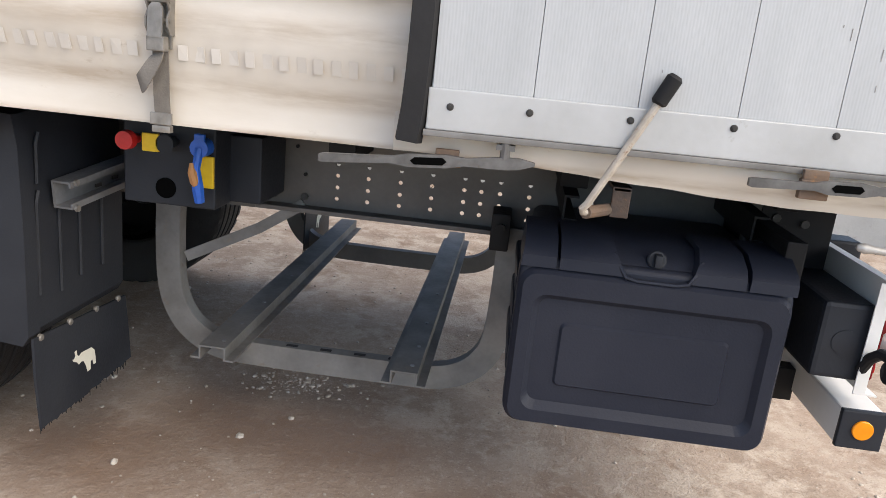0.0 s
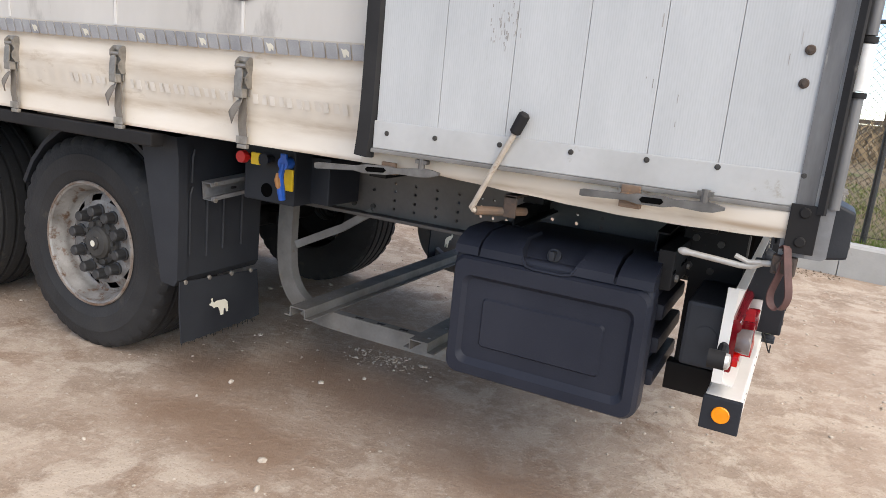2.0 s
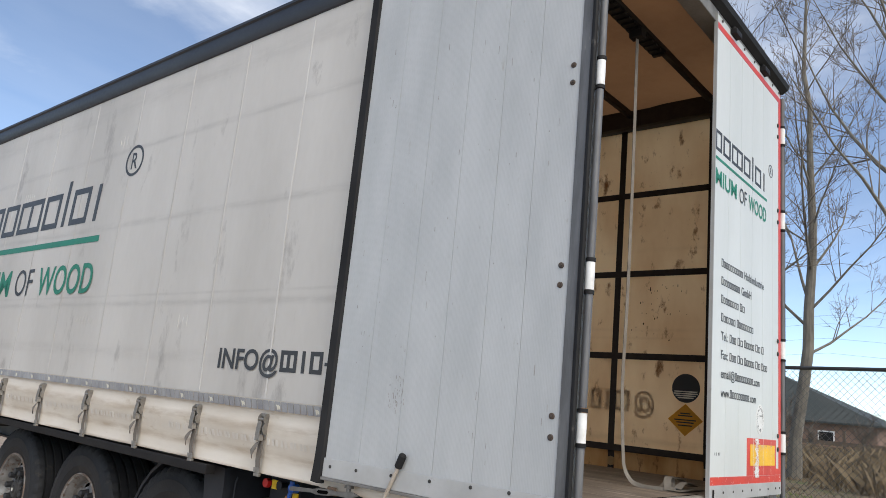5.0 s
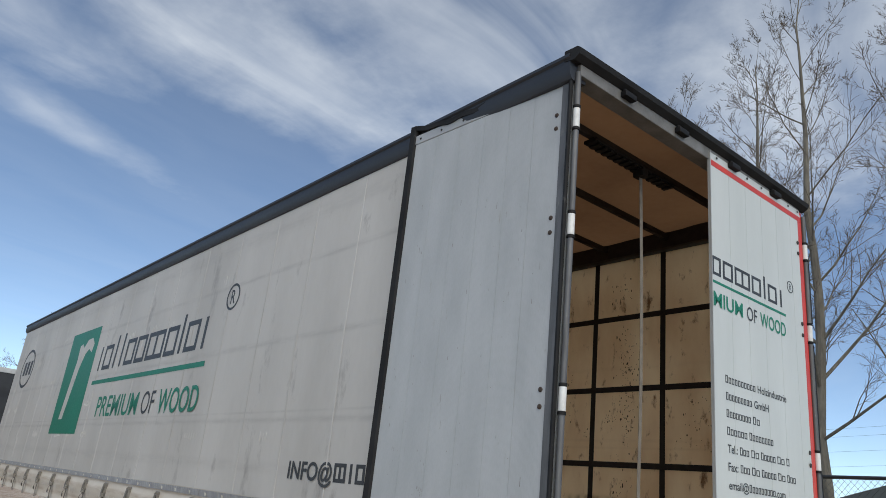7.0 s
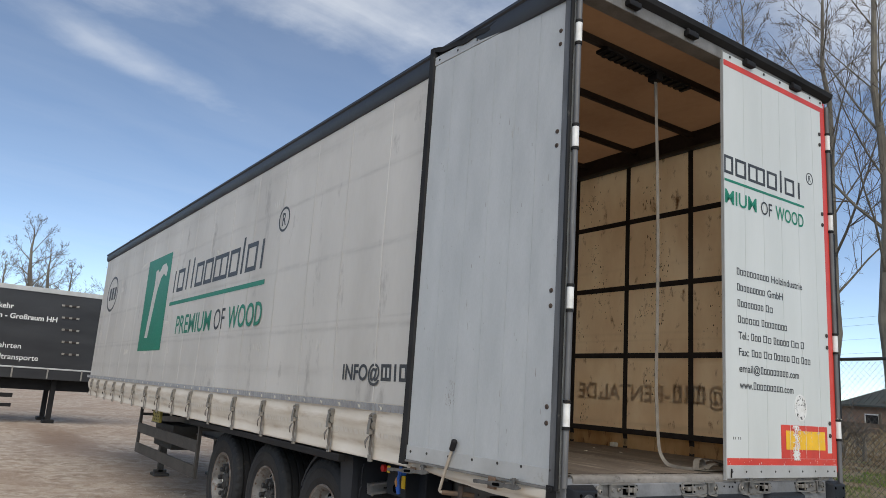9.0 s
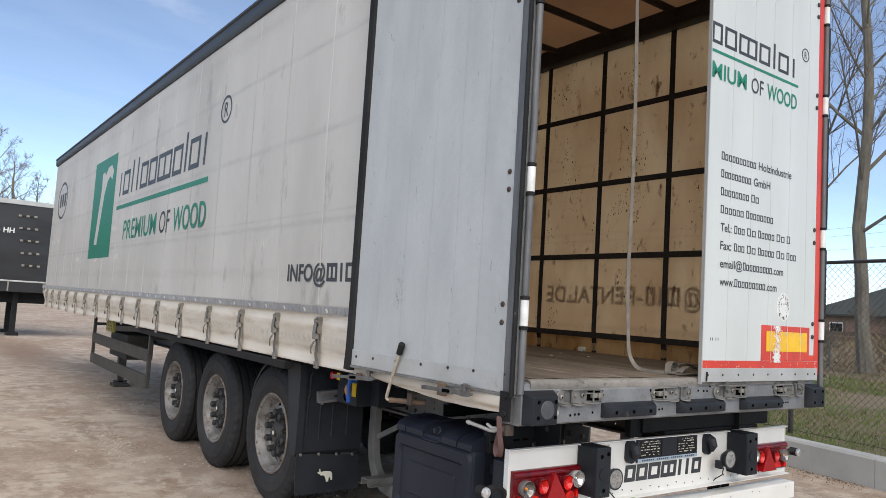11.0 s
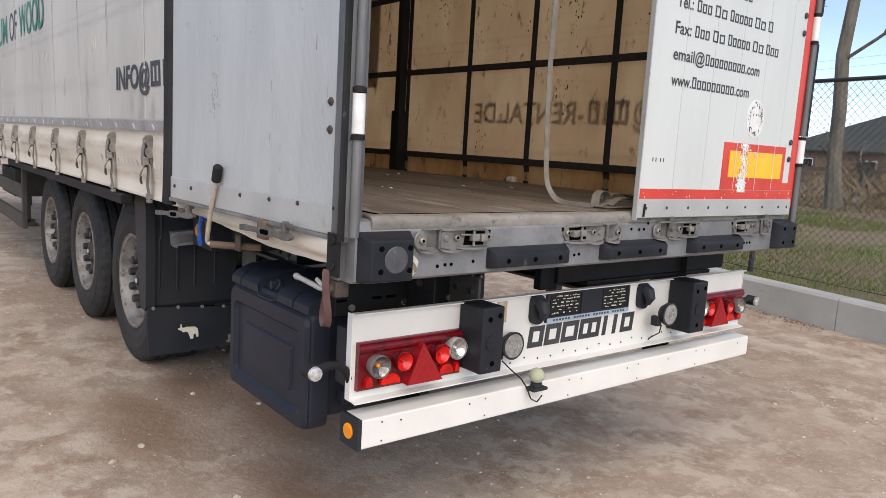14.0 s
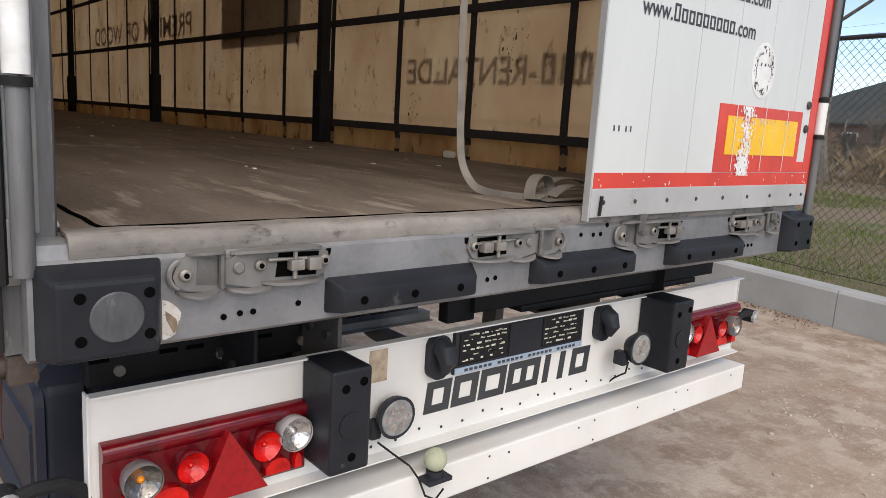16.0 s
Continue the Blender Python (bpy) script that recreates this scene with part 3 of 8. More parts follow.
def words(text, height, width=None, depth=0.002, shear=0.0, heavy=0.0):
    """Letters lying in x and y, from the origin to the right, cap height as given, squeezed to width."""
    cu = bpy.data.curves.new("letters", "FONT")
    cu.body, cu.size, cu.shear, cu.offset, cu.extrude, cu.resolution_u = text, 1.0, shear, heavy, 0.0, 4
    ob = new("letters", cu)
    bpy.context.view_layer.update()
    me = bpy.data.meshes.new_from_object(ob.evaluated_get(bpy.context.evaluated_depsgraph_get()))
    bpy.data.objects.remove(ob)
    bpy.data.curves.remove(cu)
    xs = [q.co.x for q in me.vertices]
    x0, w = min(xs), max(xs) - min(xs)
    sy = height / 0.72
    sx = width / w if width else sy
    for q in me.vertices:
        q.co = ((q.co.x - x0) * sx, q.co.y * sy, depth)
    return me


def spline(pts, n=5):
    """A smooth line through the points."""
    out = []
    for k in range(len(pts) - 1):
        p0, p1, p2, p3 = (Vector(pts[max(0, min(len(pts) - 1, k + j))]) for j in (-1, 0, 1, 2))
        for q in range(n):
            t = q / n
            out.append(tuple(0.5 * (2 * p1 + (p2 - p0) * t + (2 * p0 - 5 * p1 + 4 * p2 - p3) * t * t + (3 * p1 - p0 - 3 * p2 + p3) * t ** 3)))
    return out + [tuple(pts[-1])]


def letters(name, me, material, parent, label, at):
    """Each letter of a lettering as a part of its own."""
    bm = bmesh.new()
    bm.from_mesh(me)
    bm.faces.ensure_lookup_table()
    seen, pieces = set(), []
    for f in bm.faces:
        if f.index in seen:
            continue
        stack, island = [f], []
        seen.add(f.index)
        while stack:
            q = stack.pop()
            island.append(q)
            for e in q.edges:
                for g in e.link_faces:
                    if g.index not in seen:
                        seen.add(g.index)
                        stack.append(g)
        xs = [v.co.x for q in island for v in q.verts]
        lo, hi = min(xs), max(xs)
        for p in pieces:
            if min(hi, p[1]) - max(lo, p[0]) > 0.5 * min(hi - lo, p[1] - p[0]):
                p[0], p[1] = min(lo, p[0]), max(hi, p[1])
                p[2].extend(island)
                break
        else:
            pieces.append([lo, hi, island])
    for lo, hi, island in pieces:
        index, v, f = {}, [], []
        for q in island:
            for p in q.verts:
                if p.index not in index:
                    index[p.index] = len(v)
                    v.append(p.co[:])
            f.append([index[p.index] for p in q.verts])
        one = bpy.data.meshes.new(name)
        one.from_pydata(v, [], f)
        part(name, one, material, parent, label, at)
    bm.free()


def frame_at(origin, right, up):
    """The pose whose x runs along right and y along up."""
    r, u = Vector(right).normalized(), Vector(up).normalized()
    m = Matrix((r, u, r.cross(u))).transposed().to_4x4()
    m.translation = origin
    return m


def rounded(u0, u1, v0, v1, r, seg=4):
    """The outline of a rounded rectangle."""
    out = []
    for cx, cy, a in ((u1 - r, v0 + r, -90), (u1 - r, v1 - r, 0), (u0 + r, v1 - r, 90), (u0 + r, v0 + r, 180)):
        for k in range(seg + 1):
            t = radians(a + 90 * k / seg)
            out.append((cx + r * math.cos(t), cy + r * math.sin(t)))
    return out


def ring_outline(cx, cy, rx, ry, seg=32):
    return [(cx + rx * math.cos(2 * math.pi * k / seg), cy + ry * math.sin(2 * math.pi * k / seg)) for k in range(seg)]


def ring_strip(bm, cx, cy, rx, ry, w, fn, d, seg=36):
    """A flat ring with depth."""
    v, f = [], []
    for k in range(seg):
        c, s = math.cos(2 * math.pi * k / seg), math.sin(2 * math.pi * k / seg)
        v += [fn(cx + rx * c, cy + ry * s, 0), fn(cx + rx * c, cy + ry * s, d), fn(cx + (rx - w) * c, cy + (ry - w) * s, d), fn(cx + (rx - w) * c, cy + (ry - w) * s, 0)]
    for k in range(seg):
        a, b = 4 * k, 4 * ((k + 1) % seg)
        f += [(a, a + 1, b + 1, b), (a + 1, a + 2, b + 2, b + 1), (a + 2, a + 3, b + 3, b + 2)]
    return bm.add(v, f)


rng = random.Random(7)

# ---- ground ----
single("ground", Mesh().add([(-600, -600, 0), (600, -600, 0), (600, 600, 0), (-600, 600, 0)], [(0, 1, 2, 3)]), DIRT, "pale brown packed dirt yard with damp dark patches", "ground", kind="structure")

# ---- the curtain-sided trailer: rear at x = 0, near side at y = 0 ----
LEN, WID, FLOOR, TOP = 13.45, 2.52, 1.30, 4.0
trailer = thing("semi_trailer", (-6.7, 1.26, 0), "white curtain-sided semi-trailer with one rear door folded open", "trailer")

STRAPS = [-1.955, -2.61, -3.27, -4.00, -4.77, -5.53, -6.28, -7.03, -7.79, -8.54, -9.33, -10.1, -10.85, -11.6, -12.35, -13.0]


def side(u, v, d):
    """On the near side: u along x, v up, d outwards."""
    return (u, bow(u, v) - 0.0014 - d * 0.2, v)


def rear(u, v, d):
    """On the closed rear door: u along y, v up, d outwards."""
    return (0.012 + d, u, v)


def curtain(x0, x1, z0, z1, nx, nz, shape_of, y, thick):
    m = Mesh()
    v, f = [], []
    for s in (0, 1):
        for i in range(nx + 1):
            for k in range(nz + 1):
                x, z = x0 + (x1 - x0) * i / nx, z0 + (z1 - z0) * k / nz
                v.append((x, y + s * thick + shape_of(x, z), z))
    o = (nx + 1) * (nz + 1)
    for i in range(nx):
        for k in range(nz):
            a = i * (nz + 1) + k
            f.append((a, a + 1, a + nz + 2, a + nz + 1))
            f.append((o + a, o + a + nz + 1, o + a + nz + 2, o + a + 1))
    for i in range(nx):
        for k in (0, nz):
            a = i * (nz + 1) + k
            f.append((a, a + nz + 1, o + a + nz + 1, o + a))
    for k in range(nz):
        for i in (0, nx):
            a = i * (nz + 1) + k
            f.append((a, a + 1, o + a + 1, o + a))
    return m.add(v, f)


def bow(x, z):
    """The slack curtain lies a little further in towards the rear, most of all its skirt."""
    a = max(0.0, min(1.0, (x + 6.5) / 4.5))
    return a * a * (3 - 2 * a) * (0.03 * max(0.0, min(1.0, 2.6 - z)) + 0.030 * max(0.0, min(1.0, (1.556 - z) / 0.1)))


def tuck(x):
    """The curtains run in behind the rear door towards the corner post."""
    return 0.025 * max(0.0, min(1.0, (x + 1.30) / 1.0))


def sag(x, z):
    return bow(x, z) + tuck(x) + 0.0010 * noise.noise(Vector((x * 0.9, z * 0.7, 3))) + 0.0006 * noise.noise(Vector((x * 4, z * 1.2, 9)))


def skirt_sag(x, z):
    """The loose lower edge bellies between the straps."""
    u = max(0.0, min(1.0, (1.492 - z) / 0.335))
    near = min(abs(x - s) for s in STRAPS)
    pull = 1 - math.exp(-(near / 0.12) ** 2)
    wave = math.sin(u * math.pi * 2.0) * 0.019 * (0.45 + 0.55 * pull) * min(1.0, u * 4)
    crimp = 0.004 * math.sin(x * 2 * math.pi / 0.075) * math.exp(-((z - 1.33) / 0.03) ** 2)
    return bow(x, z) + tuck(x) - wave + crimp + 0.006 * min(1.0, u * 3) * noise.noise(Vector((x * 2.2, z * 6, 1)))


curtain_left = part("side_curtain", curtain(-LEN, -0.06, 1.555, 3.86, 150, 20, sag, 0.0, 0.006), TARP, trailer, "off-white tarpaulin side curtain with grey stains")
skirt = part("curtain_skirt", curtain(-LEN, -0.11, 1.167, 1.556, 540, 16, skirt_sag, 0.0, 0.006), SKIRT, trailer, "cream dirt-stained lower edge of the curtain")
# the loose end of the skirt hangs lower and lower towards the corner
nx, nz, v = 50, 8, []
for i in range(nx + 1):
    q = i / nx
    x = -1.40 + 1.30 * q
    low = 1.174 - 0.034 * math.sin(math.pi * max(0.0, min(1.0, (q - 0.2) / 1.05))) + 0.006 * noise.noise(Vector((x * 7, 0, 3)))
    for k in range(nz + 1):
        z = 1.26 + (low - 1.26) * k / nz
        v.append((x, 0.022 * min(1.0, q * 3) - 0.010 * math.sin(math.pi * k / nz) - 0.012 * noise.noise(Vector((x * 3.5, z * 8, 2))), z))
tail = Mesh().add(v + [(x, y + 0.004, z) for x, y, z in v], [(i * (nz + 1) + k, (i + 1) * (nz + 1) + k, (i + 1) * (nz + 1) + k + 1, i * (nz + 1) + k + 1) for i in range(nx) for k in range(nz)])
n = len(v)
tail.f += [tuple(reversed([n + j for j in f])) for f in tail.f[:nx * nz]] + [(i * (nz + 1) + nz, (i + 1) * (nz + 1) + nz, n + (i + 1) * (nz + 1) + nz, n + i * (nz + 1) + nz) for i in range(nx)]
part("curtain_tail", tail, SKIRT, trailer, "cream loose end of the curtain under the open door", smooth=60)
seams = Mesh()
for s in STRAPS:
    seams.prism([(s - 0.007, 1.56), (s + 0.007, 1.56), (s + 0.007, 2.6), (s + 0.007, 3.84), (s - 0.007, 3.84), (s - 0.007, 2.6)], lambda u, v, d: (u, bow(u, v) - 0.0005 - d, v), 0.0014)
part("curtain_seam", seams, mat("welded_seam", (0.64, 0.62, 0.585), (0.54, 0.52, 0.49), 0.5, scale=1.1, fine=30, bump=0.03), curtain_left, "paler welded strips")
creases = Mesh()
for z0 in (1.98, 2.36, 2.74, 3.12, 3.40):
    for k in range(18):
        if rng.random() < 0.30:
            x = -2.4 - k * 0.62 + rng.uniform(-0.2, 0.2)
            for q in range(rng.randint(3, 6)):
                h = rng.uniform(0.02, 0.05)
                creases.box(x + q * 0.05, x + q * 0.05 + 0.006, bow(x, z0) - 0.0022, bow(x, z0) - 0.0005, z0 - h, z0 + h)
part("scuff_mark", creases, mat("grey_scuff", (0.56, 0.545, 0.52), (0.62, 0.60, 0.565), 0.6, scale=5, fine=30, bump=0), curtain_left, "rows of grey pleat scuffs", kind="stuff")

# reflective tape of small squares with a pale mark in every sixth
tape, marks = Mesh(), Mesh()
for k in range(24, 256):
    x = -1.51 - (k - 25) * 0.0530
    tape.prism(rounded(x - 0.0235, x + 0.0235, 1.499, 1.550, 0.005, 2), lambda u, v, d: (u, bow(u, v) - 0.012 - d, v), 0.002)
    if k % 6 == 1:
        marks = Mesh().prism([(x - 0.014, 1.535), (x - 0.010, 1.523), (x - 0.006, 1.506), (x + 0.002, 1.507), (x + 0.004, 1.517), (x + 0.015, 1.508), (x + 0.018, 1.524), (x + 0.008, 1.533), (x - 0.004, 1.531)], lambda u, v, d: (u, bow(u, v) - 0.0145 - d, v), 0.001)
        part("tape_mark", marks, PALE, skirt, "", smooth=0)
part("reflective_tape", tape, INKG, skirt, "row of grey printed squares", smooth=0, kind="stuff")
dash = Mesh()
for k in range(330):
    x = -0.15 - k * 0.040
    if min(abs(x - q) for q in STRAPS) > 0.04 and noise.noise(Vector((x * 1.1, 0, 6))) > -0.22:
        h = 0.017 + 0.006 * noise.noise(Vector((x * 9, 1, 1)))
        w = 0.011 + 0.004 * noise.noise(Vector((x * 13, 5, 1)))
        y = skirt_sag(x, 1.335) - 0.0022
        dash.prism([(x - w, 1.335 - h), (x + w, 1.335 - h), (x + w, 1.335 + h), (x - w, 1.335 + h)], lambda u, v, d, y=y: (u, y - d + (skirt_sag(u, v) - skirt_sag(u, 1.335)), v), 0.0008)
part("weld_dash", dash, mat("clean_weld", (0.67, 0.63, 0.57), (0.60, 0.56, 0.50), 0.5, scale=8, fine=60, bump=0.02), skirt, "row of pale pocket welds", smooth=0, kind="stuff")

# ---- curtain prints ----
def print_on(name, shape, material, label=""):
    return part(name, shape, material, curtain_left, label, smooth=0)


m = Mesh().prism([(-9.56, 3.405), (-8.15, 3.405), (-8.15, 1.985), (-9.56, 1.985)], side, 0.006)
print_on("logo_panel", m, GREEN, "green printed square panel")
m = Mesh()
m.prism([(-9.20, 2.18), (-9.02, 2.18), (-8.80, 2.86), (-8.66, 3.06), (-8.52, 3.12), (-8.36, 3.06), (-8.32, 3.18), (-8.46, 3.27), (-8.66, 3.26), (-8.80, 3.16), (-8.90, 3.22), (-9.02, 3.20), (-9.00, 2.98)], lambda u, v, d: side(u, v, d + 0.008), 0.004)
print_on("logo_stroke", m, TARP, "white plain curved stroke")


def block_word(x0, x1, z0, z1, widths, stroke, shear=0.0, tall=(), gap=0.16, rise=1.3, fn=side, depth=0.004):
    """A printed name as plain blocks: a hollow box for a wide sign, one bar for a narrow sign."""
    out, unit, x = [], (x1 - x0) / (sum(widths) + gap * (len(widths) - 1)), x0
    for k, w in enumerate(widths):
        a, b = x, x + w * unit
        top = z0 + (z1 - z0) * (rise if k in tall else 1.0)
        lean = lambda u, v, d: fn(u + shear * (v - z0), v, d)
        if w < 0.75:
            c = (a + b) / 2
            us, vs, holes = [c - stroke / 2, c + stroke / 2], [z0, top], ()
        elif w < 1.3:
            us, vs, holes = [a, a + stroke, b - stroke, b], [z0, z0 + stroke * 0.9, top - stroke * 0.9, top], ((1, 1),)
        else:
            c = (a + b) / 2
            us, vs, holes = [a, a + stroke, c - stroke / 2, c + stroke / 2, b - stroke, b], [z0, z0 + stroke * 0.9, top - stroke * 0.9, top], ((1, 1), (3, 1))
        nu, nv = len(us), len(vs)
        cells = [(i, j) for i in range(nu - 1) for j in range(nv - 1) if (i, j) not in holes]
        v = [lean(u, q, d) for d in (depth, 0) for u in us for q in vs]
        f, o = [], nu * nv
        for i, j in cells:
            c4 = (i * nv + j, (i + 1) * nv + j, (i + 1) * nv + j + 1, i * nv + j + 1)
            f.append(c4)
            for e, (di, dj) in enumerate(((0, -1), (1, 0), (0, 1), (-1, 0))):
                if (i + di, j + dj) not in cells:
                    p, q = c4[e], c4[(e + 1) % 4]
                    f.append((p, p + o, q + o, q))
        m = Mesh().add(v, f)
        out.append(m)
        x = b + gap * unit
    return out


for m in block_word(-7.93, -4.36, 2.775, 3.085, (0.6, 1, 0.6, 0.6, 1, 1, 1.6, 1, 0.4, 1, 0.6), 0.056, 0.05, (2, 3, 8)):
    print_on("name_bar", m, INK, "dark grey plain bar")
print_on("line", Mesh().box(-7.95, -4.30, -0.0024, -0.001, 2.600, 2.650), GREEN, "thin green line")
for text, a, b, ink, heavy in (("PREMIUM", -7.45, -5.93, GREEN, 0.012), ("OF", -5.80, -5.42, INK, 0.0), ("WOOD", -5.30, -4.28, GREEN, 0.012)):
    letters("letter", words(text, 0.245, b - a, 0.0007, 0.0, heavy), ink, curtain_left, "printed letters", frame_at((a, -0.0012, 2.195), (1, 0, 0), (0, 0, 1)))
m = ring_strip(Mesh(), -3.95, 3.21, 0.135, 0.125, 0.022, side, 0.006)
print_on("round_mark", m, INK, "dark grey ring with a letter")
letters("letter", words("R", 0.135, 0.095, 0.0007, 0.0, 0.015), INK, curtain_left, "dark grey printed letter", frame_at((-3.995, -0.0012, 3.145), (1, 0, 0), (0, 0, 1)))
m = ring_strip(Mesh(), -12.42, 3.10, 0.48, 0.34, 0.045, side, 0.006)
for a in (-12.70, -12.47, -12.24):
    m.prism([(a, 2.98), (a + 0.15, 2.98), (a + 0.17, 3.22), (a + 0.02, 3.22)], side, 0.006)
print_on("emblem", m, INK, "dark oval ring with three plain bars")
letters("letter", words("INFO@", 0.117, 0.575, 0.0007, 0.0, 0.022), INK, curtain_left, "black printed letters", frame_at((-2.447, bow(-2.2, 1.76) - 0.0030, 1.707), (1, 0, 0), (0, 0, 1)))
for m in block_word(-1.860, -1.513, 1.707, 1.823, (1.4, 0.7, 1.0), 0.026, 0.0, (), 0.2):
    print_on("name_bar", m, INK, "black plain bar")
m = Mesh().prism([(-1.497, 1.752), (-1.445, 1.752), (-1.445, 1.770), (-1.497, 1.770)], side, 0.004)
print_on("dash", m, INK)

# ---- tension straps along the skirt ----
def strap_shapes():
    """Over-centre buckle with its lever, webbing and hook, round x = 0."""
    w = Mesh()
    w.sweep([(-0.022, -0.002), (0.022, -0.002), (0.022, 0.002), (-0.022, 0.002)], [(0, -0.030, 1.36), (0, -0.026, 1.30), (0.004, -0.032, 1.24), (0.002, -0.022, 1.185)], up=(0, 1, 0))
    tail = Mesh().sweep([(-0.021, -0.0015), (0.021, -0.0015), (0.021, 0.0015), (-0.021, 0.0015)], spline([(0.002, -0.034, 1.338), (0.0, -0.046, 1.322), (-0.010, -0.056, 1.300), (-0.026, -0.060, 1.276), (-0.040, -0.054, 1.262), (-0.050, -0.044, 1.258)], 3), up=(0.4, 1, 0.2))
    b = Mesh()
    for s in (-0.032, 0.027):
        b.prism([(-0.012, 1.37), (-0.012, 1.478), (-0.030, 1.478), (-0.046, 1.462), (-0.046, 1.44), (-0.036, 1.425), (-0.048, 1.408), (-0.048, 1.388), (-0.034, 1.37)], lambda u, v, d, s=s: (s + d, u, v), 0.005)
    b.box(-0.027, 0.027, -0.022, -0.017, 1.34, 1.478, 0.001)
    b.box(-0.030, 0.030, -0.030, -0.016, 1.462, 1.480, 0.002)
    b.tube([(-0.034, -0.038, 1.447), (0.034, -0.038, 1.447)], 0.008, 8)
    b.tube([(-0.034, -0.038, 1.402), (0.034, -0.038, 1.402)], 0.006, 8)
    for x in (-0.016, 0.016):
        b.disc((x, -0.030, 1.471), (0, -1, 0), 0.005, 0.003, 8)
    lev = Mesh()
    lev.prism([(-0.019, 1.365), (0.019, 1.365), (0.021, 1.40), (0.019, 1.43), (0.010, 1.440), (-0.010, 1.440), (-0.019, 1.43), (-0.021, 1.40)], lambda u, v, d: (u, -0.046 - 0.1 * (1.445 - v) - d, v), 0.005)
    lev.box(-0.024, 0.024, -0.056, -0.030, 1.335, 1.368, 0.003)
    hk = Mesh()
    hk.box(-0.031, 0.031, -0.031, -0.024, 1.168, 1.196, 0.002)
    hk.box(-0.026, 0.026, -0.030, -0.012, 1.150, 1.166, 0.002)
    return {"webbing": (w.mesh("webbing"), WEB), "strap_tail": (tail.mesh("strap_tail"), WEB), "buckle": (b.mesh("buckle"), BUCKLE), "lever": (lev.mesh("lever"), BUCKLE), "hook": (hk.mesh("hook"), BUCKLE)}


strap_parts = strap_shapes()
for i, s in enumerate(STRAPS):
    at = pose(s, bow(s, 1.40) + 0.008, 0, 0, 0, 0) @ Matrix.Diagonal((0.85, 1, 1, 1))
    g = group_part("tension_strap", trailer, at, "grey webbing strap with a steel buckle")
    for nm, (me, mt) in strap_parts.items():
        part(nm, me, mt, g, "", at)

# ---- top rails and roof ----
RAIL_PROFILE = [(0.0, 3.845), (-0.012, 3.85), (-0.030, 3.88), (-0.034, 3.93), (-0.030, 3.962), (-0.042, 3.972), (-0.040, 3.992), (-0.020, 4.008), (0.02, 4.015), (0.10, 4.00), (0.10, 3.86), (0.04, 3.85)]
for nm, y0, sgn in (("near", 0.0, 1), ("far", WID, -1)):
    m = Mesh()
    v = [(x, y0 + sgn * a, b) for x in (-LEN - 0.03, -0.02) for a, b in RAIL_PROFILE]
    n = len(RAIL_PROFILE)
    m.add(v, [(k, (k + 1) % n, n + (k + 1) % n, n + k) for k in range(n)] + [tuple(range(n)), tuple(range(n, 2 * n))])
    part("roof_rail", m, mat("dark_rail_cover", (0.018, 0.021, 0.030), (0.030, 0.034, 0.042), 0.5, scale=1.2, fine=30, bump=0.06, c3=(0.06, 0.06, 0.066), spots=0.66), trailer, "dark blue-grey roof rail cover")


def roof_sag(x, y):
    return -0.018 * abs(math.sin(x * math.pi / 0.62)) ** 2 + 0.012 * noise.noise(Vector((x, y, 2)))


m = Mesh()
nx, ny = 110, 10
v = [(-LEN + (LEN - 0.04) * i / nx, 0.09 + (WID - 0.18) * k / ny, 3.985 + roof_sag(-LEN + LEN * i / nx, k * 0.25)) for i in range(nx + 1) for k in range(ny + 1)]
m.add(v, [(i * (ny + 1) + k, i * (ny + 1) + k + 1, (i + 1) * (ny + 1) + k + 1, (i + 1) * (ny + 1) + k) for i in range(nx) for k in range(ny)])
part("roof_canvas", m, ROOF, trailer, "brownish translucent roof canvas")
for k in range(21):
    x = -0.42 - k * 0.62
    part("roof_bow", Mesh().box(x - 0.02, x + 0.02, 0.06, WID - 0.06, 3.90, 3.945, 0.004), STRAPD, trailer, "dark roof bow")
m = Mesh().box(-0.46, -0.36, 0.62, 1.45, 3.862, 3.885, 0.004)
for k in range(14):
    m.box(-0.45, -0.37, 0.66 + k * 0.06, 0.69 + k * 0.06, 3.850, 3.861)
part("roof_slide_bar", m, BLACK, trailer, "black ribbed bar under the roof")
for y in (0.085, WID - 0.135):
    part("roof_side_beam", Mesh().box(-LEN, -0.1, y, y + 0.05, 3.835, 3.975, 0.006), STRAPD, trailer, "dark inner roof beam")

# ---- rear header with rubber lip ----
part("rear_header", Mesh().box(-0.10, 0.005, 0.03, WID - 0.03, 3.88, 3.985, 0.006), ZINC_D, trailer, "grey steel rear header")
m = Mesh()
m.sweep([(-0.07, -0.035), (0.0, -0.045), (0.035, -0.022), (0.045, 0.008), (0.02, 0.028), (-0.07, 0.03)], [(0.01, y, 3.99 + 0.012 * math.sin(math.pi * y / WID)) for y in [-0.035 + (WID + 0.07) * k / 24 for k in range(25)]])
part("rear_lip", m, RUBBER, trailer, "black rubber lip over the rear opening")
for y in (0.42, 0.95, 1.55, 2.1):
    m = Mesh().box(0.005, 0.045, y - 0.05, y + 0.05, 3.905, 3.940, 0.006)
    m.disc((0.02, y - 0.03, 3.94), (0, 0, 1), 0.012, 0.014, 10).disc((0.02, y + 0.03, 3.94), (0, 0, 1), 0.012, 0.014, 10)
    part("upper_latch", m, BLACK, trailer, "black door bolt keeper")

